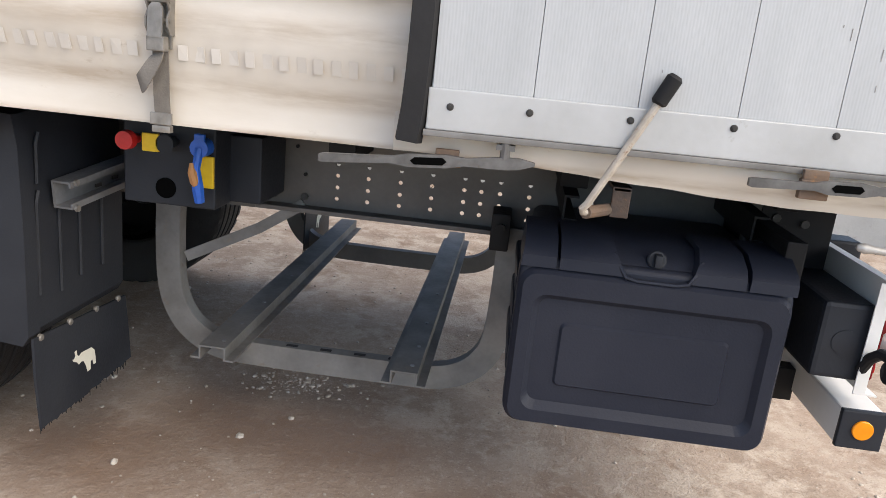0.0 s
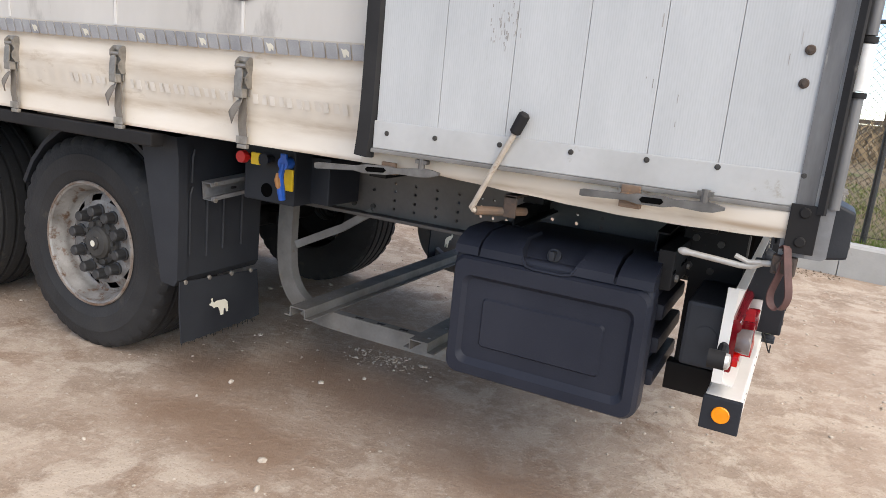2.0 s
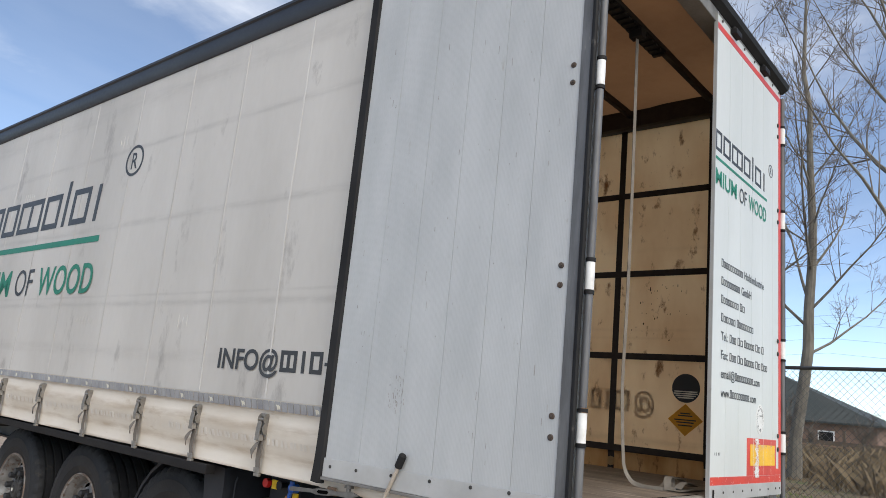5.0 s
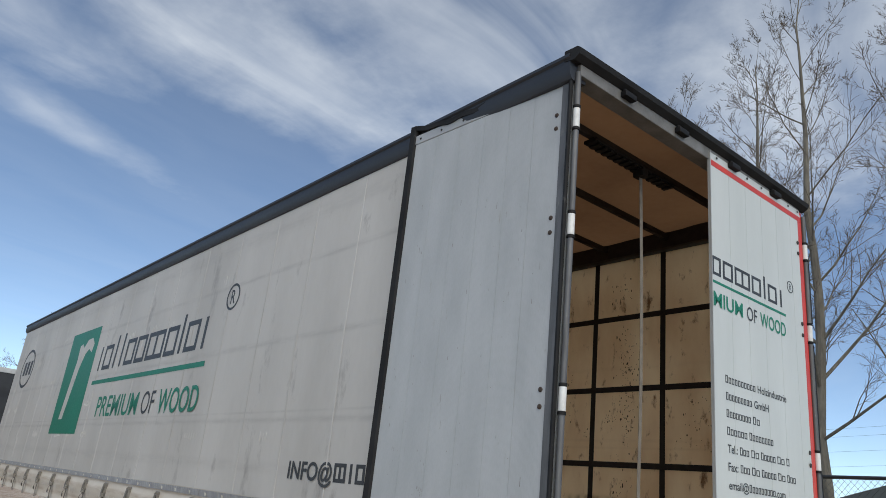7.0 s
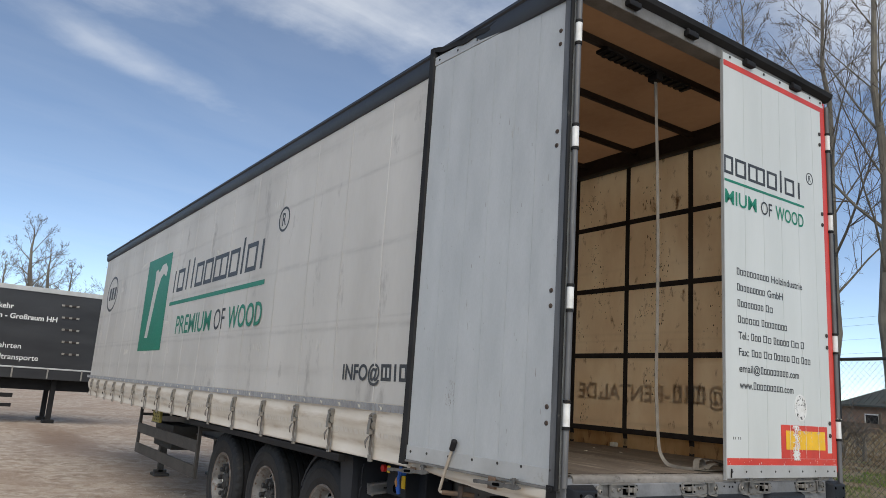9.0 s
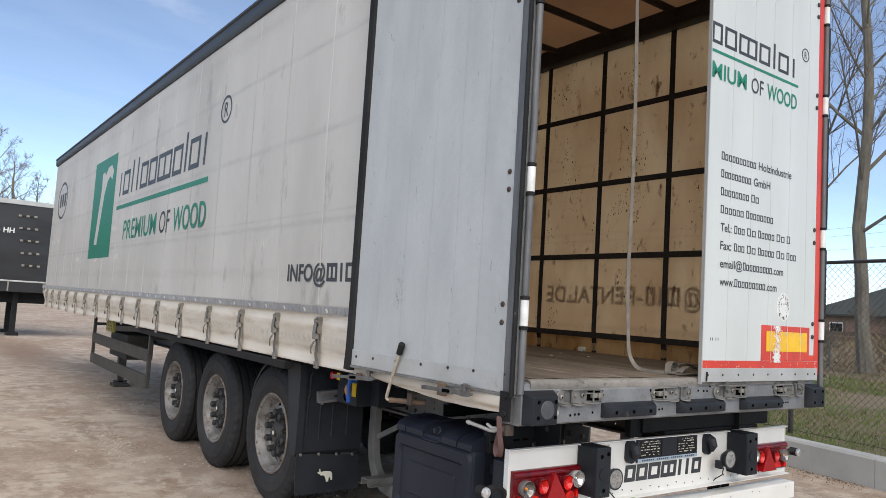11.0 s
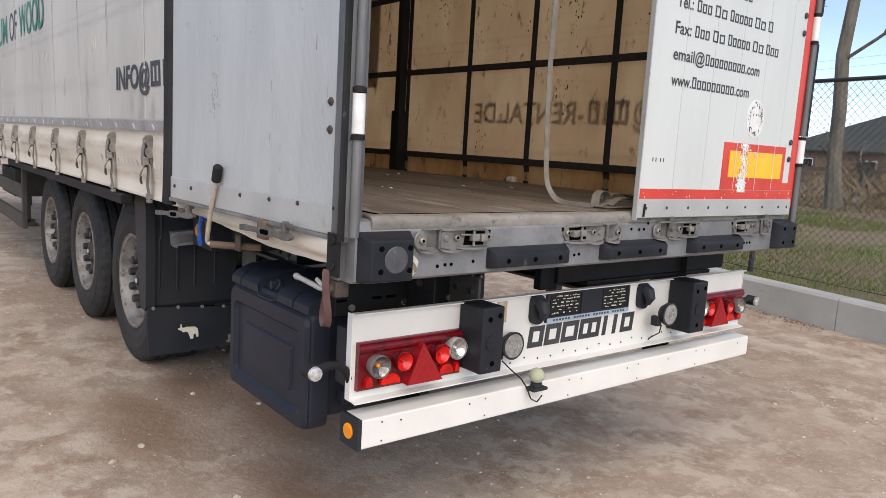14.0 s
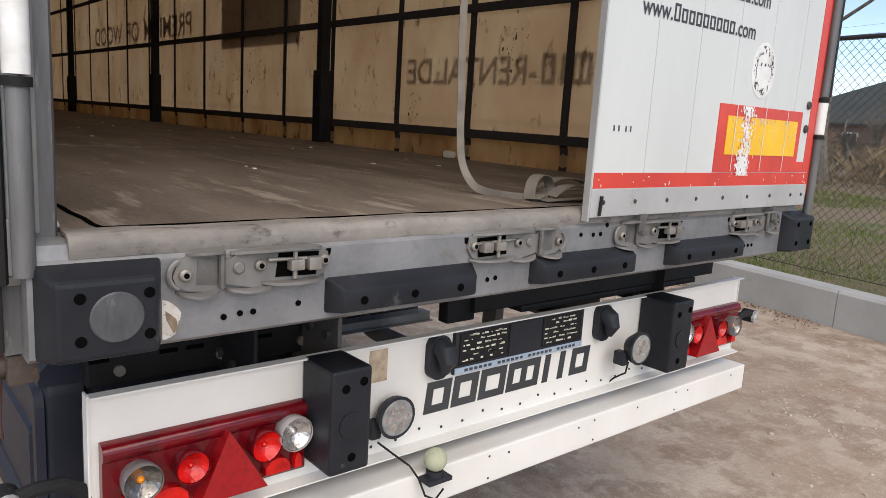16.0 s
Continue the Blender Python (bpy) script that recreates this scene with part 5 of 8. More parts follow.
def buffer_block(y0, y1, z0, z1, x1, holes, cap=None):
    m = Mesh()
    x0 = -0.01
    s = 0.022
    v = [(x0, y0, z0), (x0, y1, z0), (x0, y1, z1), (x0, y0, z1), (x1, y0 + s, z0 + 0.006), (x1, y1 - s, z0 + 0.006), (x1, y1 - s, z1 - s), (x1, y0 + s, z1 - s)]
    bm = bmesh.new()
    vs = [bm.verts.new(p) for p in v]
    for f in ((0, 1, 2, 3), (4, 7, 6, 5), (0, 4, 5, 1), (1, 5, 6, 2), (2, 6, 7, 3), (3, 7, 4, 0)):
        bm.faces.new([vs[i] for i in f])
    bmesh.ops.recalc_face_normals(bm, faces=bm.faces[:])
    bmesh.ops.bevel(bm, geom=bm.edges[:], offset=0.007, segments=2, affect="EDGES", profile=0.6)
    m.take(bm)
    ob = part("rubber_buffer", m, BUFFER, trailer, "black rubber dock buffer")
    for y, z in holes:
        part("bolt_hole", Mesh().tube([(x1 - 0.001, y, z), (x1 + 0.002, y, z)], 0.0085, 12), HOLE, ob)
    if cap:
        part("round_cap", Mesh().disc((x1 - 0.001, cap[0], cap[1]), (1, 0, 0), 0.040, 0.004, 28, 0.002), CAPM, ob, "worn round plastic cap")
    return ob


buffer_block(0.035, 0.226, 1.108, 1.258, 0.044, [(0.090, 1.212), (0.190, 1.212), (0.090, 1.146), (0.190, 1.146)], (0.142, 1.178))
for a, b in ((0.528, 0.915), (1.095, 1.500), (1.664, 2.082)):
    buffer_block(a, b, 1.122, 1.196, 0.036, [(a + (b - a) * q, 1.150) for q in (0.18, 0.5, 0.82)])
buffer_block(2.368, 2.56, 1.112, 1.258, 0.040, [(2.415, 1.214), (2.51, 1.214), (2.415, 1.148), (2.51, 1.148)])

# ---- load floor and headboard ----
flr = part("floor_frame", Mesh().box(-LEN, -0.066, 0.13, WID - 0.06, 1.16, 1.285), BLACK, trailer, "dark underside of the load floor")
for k in range(6):
    x1 = -0.066 - k * 2.23
    for q in range(2):
        y0 = 0.095 + q * 1.175
        part("floor_panel", Mesh().box(x1 - 2.215, x1, y0, y0 + 1.170, 1.285, 1.2965 + 0.0008 * ((k + q) % 2), 0.002), PLYWOOD, flr)
# splintered gap where the first panels have come apart, at the rear edge
crack = Mesh()
line = [(-0.42, 0.146), (-0.34, 0.150), (-0.26, 0.147), (-0.18, 0.151), (-0.11, 0.148), (-0.066, 0.152)] + [(-0.066, 0.152 + 0.04 * k) for k in range(1, 31)]
for (xa, ya), (xb, yb) in zip(line, line[1:]):
    wa = 0.005 + 0.007 * abs(noise.noise(Vector((xa * 30, ya * 22, 4))))
    crack.prism([(xa - wa, ya - wa * 0.6), (xb - wa, yb - wa * 0.6), (xb + wa, yb + wa * 0.6), (xa + wa, ya + wa * 0.6)], lambda u, v, d: (u, v, 1.2972 + d), 0.0026)
part("splintered_gap", crack, HOLE, flr, "dark splintered gap in the plywood", smooth=0)
part("headboard", Mesh().box(-LEN - 0.03, -LEN, 0.02, WID - 0.02, 1.16, 3.98, 0.005), ALU, trailer, "aluminium headboard")
# far curtain, seen from inside
def far_sag(x, z):
    b = max(0.0, 1 - ((z - 1.33) / 0.13) ** 2)
    near = min(abs(x - s) for s in INSIDE)
    return 0.035 * b * (1 - math.exp(-(near / 0.16) ** 2)) + 0.002 * noise.noise(Vector((x * 0.8, z * 0.8, 5)))


INSIDE = [-0.45, -1.145, -1.835, -2.49, -3.26, -3.95, -4.70, -5.50, -6.25, -7.0, -7.75, -8.5, -9.3, -10.05, -10.8, -11.6, -12.4, -13.1]
far = part("side_curtain", curtain(-LEN, -0.06, 1.425, 3.86, 160, 20, far_sag, WID - 0.008, 0.004), TARP_R, trailer, "translucent far curtain, warm backlight in its colour, with dirt marks")
part("hem", curtain(-LEN, -0.06, 1.16, 1.425, 320, 12, far_sag, WID - 0.0085, 0.004), HEM, far, "brown-stained bulging hem")
for s in INSIDE:
    part("upright_strap", Mesh().sweep([(-0.024, -0.0015), (0.024, -0.0015), (0.024, 0.0015), (-0.024, 0.0015)], [(s, WID - 0.022 + 0.02 * math.exp(-((z - 1.34) / 0.07) ** 2), z) for z in [1.22 + 0.04 * k for k in range(8)] + [1.8, 2.6, 3.4, 3.86]], up=(0, 1, 0)), STRAPD, far, "dark upright webbing")
for z in (1.436, 2.090, 2.700, 3.312):
    part("cross_strap", Mesh().box(-LEN + 0.05, -0.10, WID - 0.033, WID - 0.030, z - 0.023, z + 0.023), STRAPD, far, "dark level webbing")
for x in (-3.285, -6.65, -10.05):
    m = Mesh().box(x - 0.032, x + 0.032, WID - 0.115, WID - 0.045, 1.297, 3.88, 0.005)
    m.box(x - 0.055, x + 0.055, WID - 0.125, WID - 0.036, 1.297, 1.78, 0.008).box(x - 0.045, x + 0.045, WID - 0.13, WID - 0.12, 1.55, 1.75, 0.004)
    part("stanchion", m, BLACK, trailer, "black steel side post")
    m = Mesh().box(x - 0.032, x + 0.032, 0.105, 0.165, 1.297, 3.88, 0.005).box(x - 0.055, x + 0.055, 0.10, 0.175, 1.297, 1.78, 0.008)
    part("stanchion", m, BLACK, trailer, "black steel side post")
# mould: clusters of small dark specks down the middle of the fields
MOULD = mat("dark_mould", (0.060, 0.040, 0.024), (0.11, 0.075, 0.045), 0.9, scale=20, fine=90, bump=0.0)
spread = random.Random(77)
m = Mesh()
for cx, cz, sx, sz, count in ((-1.49, 2.50, 0.05, 0.16, 90), (-1.66, 2.45, 0.03, 0.03, 14), (-2.17, 2.66, 0.06, 0.10, 40), (-1.88, 2.33, 0.03, 0.03, 10), (-2.84, 2.58, 0.05, 0.08, 40), (-1.55, 1.93, 0.06, 0.12, 30), (-2.41, 2.32, 0.04, 0.04, 10), (-2.29, 3.55, 0.07, 0.10, 50), (-1.485, 2.94, 0.06, 0.15, 80), (-1.57, 3.50, 0.06, 0.08, 36), (-2.25, 3.0, 0.05, 0.08, 30), (-2.32, 1.62, 0.03, 0.10, 24), (-0.85, 2.45, 0.09, 0.14, 40), (-3.6, 2.3, 0.2, 0.3, 40), (-4.4, 1.75, 0.3, 0.12, 40), (-5.3, 1.7, 0.4, 0.1, 40)):
    for k in range(count):
        x, z, s = spread.gauss(cx, sx), spread.gauss(cz, sz), 0.0025 + 0.004 * spread.random() ** 3
        if min(abs(x - q) for q in INSIDE) < 0.04:
            continue
        tall = spread.uniform(0.8, 2.8)
        m.prism([(x + s * spread.uniform(0.6, 1.2) * math.cos(q * math.pi / 3), z + s * tall * spread.uniform(0.6, 1.2) * math.sin(q * math.pi / 3)) for q in range(6)], lambda u, v, d: (u, WID - 0.0195 - d, v), 0.0006)
part("mould", m, MOULD, far, "dark mould specks", smooth=0, kind="stuff")
# prints on its outside show through mirrored
back = WID - 0.0015
letters("letter", words("-RENTAL.DE", 0.145, 1.06, 0.0, 0.0, 0.02), INK, far, "dark letters showing through the curtain", frame_at((-1.36, back, 1.70), (-1, 0, 0), (0, 0, 1)))
for m in block_word(-1.33, -1.02, 1.70, 1.845, (1.0, 0.7, 1.4), 0.026, 0, (), 0.2, 1.0, lambda u, v, d: (u, back + d, v), 0.002):
    part("name_bar", m, INK, far, "dark plain bar showing through", smooth=0)
letters("letter", words("@", 0.145, 0.16, 0.0, 0.0, 0.02), INK, far, "dark sign showing through", frame_at((-0.83, back, 1.70), (-1, 0, 0), (0, 0, 1)))
for text, a, b in (("PREMIUM", -5.85, -7.20), ("OF", -7.38, -7.80), ("WOOD", -7.98, -9.10)):
    letters("letter", words(text, 0.22, a - b, 0.0, 0.0, 0.01), INK, far, "dark letters showing through", frame_at((a, back, 2.15), (-1, 0, 0), (0, 0, 1)))
part("logo_panel", Mesh().box(-5.15, -3.75, back, back + 0.002, 1.99, 3.40), INK, far, "dark panel showing through")
part("round_sticker", Mesh().prism(ring_outline(-0.60, 1.885, 0.098, 0.098), lambda u, v, d: (u, WID - 0.024 - d, v), 0.002), INK, far, "dark round sticker with a pale band", smooth=0)
m = Mesh()
for z, w in ((1.862, 0.080), (1.848, 0.085), (1.834, 0.07), (1.82, 0.055)):
    m.box(-0.60 - w, -0.60 + w, WID - 0.028, WID - 0.0265, z - 0.004, z + 0.004)
part("sticker_bar", m, PALE, far, "pale plain bars", smooth=0)
part("diamond_sticker", Mesh().prism([(-0.60, 1.565), (-0.478, 1.672), (-0.60, 1.78), (-0.722, 1.672)], lambda u, v, d: (u, WID - 0.024 - d, v), 0.002), mat("orange_sticker", (0.78, 0.36, 0.03), (0.66, 0.30, 0.03), 0.5, scale=10, fine=50, bump=0.02), far, "orange diamond sticker", smooth=0)
m = Mesh()
for z, w in ((1.715, 0.035), (1.70, 0.05), (1.672, 0.075), (1.655, 0.06), (1.635, 0.05)):
    m.box(-0.60 - w, -0.60 + w, WID - 0.0275, WID - 0.0265, z - 0.004, z + 0.004)
part("sticker_bar", m, INK, far, "dark plain bars", smooth=0)

# ---- wheels ----
TREAD = [(0.515, -0.172), (0.527, -0.158)]
for g in (-0.105, -0.036, 0.036, 0.105):
    TREAD += [(0.531, g - 0.011), (0.512, g - 0.007), (0.512, g + 0.007), (0.531, g + 0.011)]
TREAD += [(0.527, 0.158), (0.515, 0.172)]
TYRE_PROFILE = [(0.288, -0.150), (0.300, -0.172), (0.318, -0.178), (0.33, -0.186), (0.36, -0.190), (0.365, -0.193), (0.44, -0.195), (0.446, -0.191), (0.48, -0.187), (0.50, -0.181)] + TREAD + [(0.50, 0.181), (0.44, 0.193), (0.36, 0.190), (0.30, 0.172), (0.288, 0.150)]
RIM_PROFILE = [(0.293, -0.165), (0.304, -0.172), (0.307, -0.180), (0.300, -0.184), (0.290, -0.176), (0.284, -0.150), (0.268, -0.130), (0.263, -0.105), (0.260, -0.085), (0.252, -0.076), (0.240, -0.080), (0.210, -0.096), (0.196, -0.102), (0.128, -0.100), (0.126, -0.06)]
HUB_PROFILE = [(0.128, 0.004), (0.126, -0.012), (0.118, -0.018), (0.112, -0.040), (0.085, -0.046), (0.080, -0.070), (0.070, -0.080), (0.066, -0.092), (0.050, -0.098), (0.0, -0.100)]


def wheel_shapes():
    tyre = Mesh().lathe(TYRE_PROFILE, 152)
    # notched shoulders
    for i, (x, y, z) in enumerate(tyre.v):
        r = math.hypot(x, z)
        if abs(y) > 0.15 and r > 0.495 and round(math.atan2(z, x) / (2 * math.pi) * 152) % 4 == 0:
            tyre.v[i] = Vector((x * (1 - 0.010 / r), y * 0.985, z * (1 - 0.010 / r)))
    rim = Mesh().lathe(RIM_PROFILE[:12], 60, skip=lambda k, i: i == 10 and k % 6 in (0, 1, 2))
    plate = Mesh().lathe(RIM_PROFILE[11:], 60)
    hub = Mesh().lathe([(r, y * 0.62 - 0.090) for r, y in HUB_PROFILE], 40)
    for k in range(10):
        a = 2 * math.pi * (k + 0.5) / 10
        hub.disc((0.098 * math.cos(a), -0.112, 0.098 * math.sin(a)), (0, -1, 0), 0.013, 0.018, 6)
    hub.disc((0, -0.150, 0), (0, -1, 0), 0.034, 0.010, 8, 0.004)
    drum = Mesh().lathe([(0.255, 0.18), (0.245, 0.03), (0.20, 0.0), (0.12, -0.02)], 40)
    nut = Mesh().tube([(0, -0.008, 0), (0, -0.016, 0), (0, -0.018, 0), (0, -0.062, 0), (0, -0.068, 0)], 0.02, 10, radii=[0.034, 0.034, 0.028, 0.026, 0.020])
    edge = Mesh().lathe([(0.296, -0.178), (0.300, -0.187), (0.308, -0.186), (0.312, -0.179), (0.306, -0.172)], 60)
    badge = Mesh().disc((0, -0.1595, 0), (0, -1, 0), 0.016, 0.002, 10)
    return {"tyre": (tyre.mesh("tyre"), TYRE), "rim": (rim.mesh("rim"), RIM), "wheel_disc": (plate.mesh("wheel_disc"), DISC), "hub": (hub.mesh("hub"), HUB), "brake_drum": (drum.mesh("brake_drum"), BLACK), "rim_edge": (edge.mesh("rim_edge"), RUSTY), "hub_badge": (badge.mesh("hub_badge"), PALE)}, nut.mesh("wheel_nut")


wheel_parts, nut_mesh = wheel_shapes()
WY = 0.478
for x in (-3.147, -4.457, -5.767):
    for y, turn in ((WY, 0), (WID - 0.31, 180)):
        at = pose(x, y, 0.524, 0, rng.uniform(0, 360), 0) if turn == 0 else pose(x, y, 0.524, 0, 0, 180)
        w = group_part("wheel", trailer, at, "wide truck wheel with a chalky white rusty rim")
        for nm, (me, mt) in wheel_parts.items():
            part(nm, me, mt, w, "", at)
        for k in range(10):
            a = 2 * math.pi * k / 10
            part("wheel_nut", nut_mesh, CAP, w, "", at @ Matrix.Translation((0.158 * math.cos(a), -0.094, 0.158 * math.sin(a))))
    part("axle", Mesh().tube([(x, 0.5, 0.52), (x, WID - 0.5, 0.52)], 0.065, 12), BLACK, trailer, "black axle tube")
    for y in (0.85, WID - 0.85):
        m = Mesh().tube([(x + 0.02, y, 0.60), (x + 0.02, y, 0.86)], 0.11, 14)
        m.box(x - 0.5, x + 0.12, y + (0.06 if y < 1.2 else -0.12), y + (0.12 if y < 1.2 else -0.06), 0.48, 0.56, 0.01)
        part("air_spring", m, BLACK, trailer, "black air spring")

# ---- side rail and mudguards ----
for y0, y1 in ((0.035, 0.10), (WID - 0.10, WID - 0.035)):
    part("side_rail", Mesh().box(-6.35, -2.42, y0, y1, 1.098, 1.152, 0.006), BLACK, trailer, "dark side rail over the wheels")


def mudguard(mirror):
    f = (lambda y: WID - y + 0.12) if mirror else (lambda y: y)
    m = Mesh()
    # rear wall of the guard, leaning and ribbed, with its outer flange
    prof = [(-2.50, 0.500), (-2.42, 0.492), (-2.402, 0.52), (-2.398, 0.80), (-2.402, 1.05), (-2.415, 1.135), (-2.60, 1.145), (-2.62, 1.10), (-2.56, 0.80)]
    ys = [0.045, 0.060, 0.685, 0.700]
    for a, b in ((0.160, 0.212), (0.212, 0.690)):
        q = [(x + (0.0 if a < 0.18 else -0.018), z) for x, z in prof]
        m.prism(q, lambda u, v, d, a=a: (u, f(a + d), v), b - a)
    g = part("mudguard", m, PLASTIC, trailer, "black ribbed plastic mudguard")
    for k, (y, z0, z1) in enumerate(((0.24, 0.62, 0.92), (0.34, 0.60, 0.94), (0.44, 0.62, 0.95), (0.56, 0.62, 0.96), (0.25, 0.94, 1.08))):
        part("rib", Mesh().tube([(-2.416, f(y), z0), (-2.414, f(y), z1 - 0.03), (-2.414, f(y + 0.012), z1)], 0.007, 6), PLASTIC, g)
    # arch over the wheel
    arch = Mesh()
    pts = []
    for k in range(11):
        a = radians(25 + 130 * k / 10)
        pts.append((-3.147 + 0.62 * math.cos(a), 0.50 + 0.62 * math.sin(a)))
    q = pts + [(x * 1.0 + (-3.147 - x) * 0.03, z - 0.02) for x, z in pts[::-1]]
    arch.prism(q, lambda u, v, d: (u, f(0.34 + d), v), 0.33)
    part("arch", arch, PLASTIC, g)
    flap = Mesh()
    n = 28
    bottom = [(0.175 + 0.50 * k / n, 0.232 + 0.010 * k / n + rng.uniform(-0.006, 0.004)) for k in range(n + 1)]
    flap.prism([(0.168, 0.515), (0.165, 0.40)] + bottom + [(0.668, 0.36), (0.655, 0.482)], lambda u, v, d: (-2.400 + 0.02 * (0.5 - v) + d, f(u), v), 0.008)
    fl = part("mud_flap", flap, PLASTIC, trailer, "frayed black rubber mud flap")
    # a plain mark: a rounded block with a bent arm and three stubs
    mk = [(0.340, 0.372), (0.336, 0.380), (0.344, 0.378), (0.352, 0.386), (0.348, 0.400), (0.358, 0.402), (0.360, 0.386), (0.368, 0.378), (0.384, 0.384), (0.412, 0.382), (0.436, 0.380), (0.452, 0.366), (0.456, 0.340), (0.456, 0.318), (0.444, 0.318), (0.440, 0.338), (0.428, 0.336), (0.426, 0.310), (0.410, 0.308), (0.402, 0.334), (0.392, 0.352), (0.378, 0.356), (0.366, 0.352), (0.358, 0.362)]
    part("flap_mark", Mesh().prism(mk, lambda u, v, d: (-2.3915 + 0.02 * (0.5 - v) + d, f(u), v), 0.0015), PALE, fl, "pale plain mark", smooth=0)
    for y, z in ((0.20, 0.520), (0.34, 0.515), (0.48, 0.507), (0.61, 0.498)):
        part("flap_bolt", Mesh().disc((-2.398, f(y), z - 0.012), (1, 0, 0), 0.011, 0.010, 10, 0.003), BUCKLE, fl)
    fr = Mesh()
    for k in range(60):
        y = rng.uniform(0.18, 0.67)
        fr.box(-2.398, -2.3965, f(y) - 0.001, f(y) + 0.001, 0.232 - rng.uniform(0.004, 0.022), 0.24)
    part("fray", fr, RUBBER, fl, "loose threads", kind="stuff")
    if mirror:
        # the far guard hangs a little further back and higher
        g.matrix_basis = fl.matrix_basis = Matrix.Translation((0.25, 0, 0.08))


mudguard(False)
mudguard(True)
# guard bracket: a slotted open channel
m = Mesh()
CH = [(-0.030, -0.040), (0.030, -0.040), (0.030, -0.022), (0.024, -0.022), (0.024, -0.034), (-0.024, -0.034), (-0.024, 0.034), (0.024, 0.034), (0.024, 0.022), (0.030, 0.022), (0.030, 0.040), (-0.030, 0.040)]
m.sweep([(a, b) for a, b in CH], [(-2.37, 0.29, 0.905), (-2.33, 0.74, 0.95)])
ch = part("guard_bracket", m, ZINC, trailer, "galvanised slotted channel")
for k in range(3):
    part("slot", Mesh().box(-2.337, -2.333, 0.40 + 0.09 * k, 0.43 + 0.09 * k, 0.912 + 0.009 * k, 0.922 + 0.009 * k), BLACK, ch)
for dz in (-0.037, 0.037):
    part("bolt", Mesh().disc((-2.338, 0.305, 0.905 + dz), (1, 0, 0), 0.010, 0.008, 8), BUCKLE, ch)

# ---- chassis beams with drilled webs ----
def holed_web(x0, x1, z0, z1, xs, zs, r, y, t):
    """A plate with round holes on a grid of columns and rows."""
    s = r * 1.25
    gx = sorted({x0, x1, *[x + d for x in xs for d in (-s, s)]})
    gz = sorted({z0, z1, *[z + d for z in zs for d in (-s, s)]})
    m = Mesh()
    for yy in (y, y + t):
        for a, b in zip(gx, gx[1:]):
            for c, e in zip(gz, gz[1:]):
                hx, hz = (a + b) / 2, (c + e) / 2
                if any(abs(hx - q) < 1e-6 for q in xs) and any(abs(hz - q) < 1e-6 for q in zs):
                    ring = [(hx + r * math.cos(k * math.pi / 4), hz + r * math.sin(k * math.pi / 4)) for k in range(8)]
                    sq = [(b, hz), (b, e), (hx, e), (a, e), (a, hz), (a, c), (hx, c), (b, c)]
                    m.add([(u, yy, v) for u, v in ring + sq], [(k, (k + 1) % 8, 8 + (k + 1) % 8, 8 + k) for k in range(8)])
                    if yy == y:
                        m.add([(u, y, v) for u, v in ring] + [(u, y + t, v) for u, v in ring], [(k, (k + 1) % 8, 8 + (k + 1) % 8, 8 + k) for k in range(8)])
                else:
                    m.add([(a, yy, c), (b, yy, c), (b, yy, e), (a, yy, e)], [(0, 1, 2, 3)])
    return m


BEAM = mat("dusty_chassis_paint", (0.125, 0.116, 0.108), (0.080, 0.074, 0.070), 0.6, scale=5, fine=60, bump=0.06, c3=(0.10, 0.09, 0.08), spots=0.64)
for y in (0.735, WID - 0.745):
    web = holed_web(-1.95, -0.62, 0.855, 1.10, [-1.693, -1.59, -1.483, -1.378, -1.272, -1.216, -1.155, -1.06, -0.96, -0.86, -0.76], [0.888, 0.926, 0.966, 1.004], 0.0075, y, 0.008)
    web.box(-1.95, -0.30, y - 0.055, y + 0.065, 0.840, 0.855, 0.002).box(-10.9, -0.30, y - 0.055, y + 0.065, 1.10, 1.16)
    web.box(-10.9, -1.95, y, y + 0.01, 0.855, 1.10).box(-10.9, -1.95, y - 0.055, y + 0.065, 0.840, 0.855).box(-0.62, -0.30, y, y + 0.008, 0.855, 1.10)
    bm_ = part("chassis_beam", web, BEAM, trailer, "dark steel chassis beam with drilled holes", smooth=0)
    for x, z in ((-1.80, 0.885), (-1.903, 0.884), (-1.90, 0.96), (-1.80, 0.96), (-1.72, 1.05), (-1.83, 1.05)):
        part("bolt", Mesh().disc((x, y, z), (0, -1, 0), 0.012 if z < 0.9 else 0.006, 0.010, 8), HUB if z < 0.9 else BLACK, bm_)
for x in (-0.35, -0.95, -1.62, -2.1, -2.9, -4.2, -5.5, -7.0, -8.5, -10.0):
    part("cross_member", Mesh().box(x - 0.04, x + 0.04, 0.46, WID - 0.46, 1.06, 1.158, 0.004), BLACK, trailer, "black cross member")
m = Mesh().box(-1.17, -1.11, 0.60, 0.73, 0.81, 0.93, 0.008).disc((-1.14, 0.598, 0.885), (0, -1, 0), 0.016, 0.012, 10)
part("hoop_lug", m, BLACK, trailer, "black lug with a bolt")

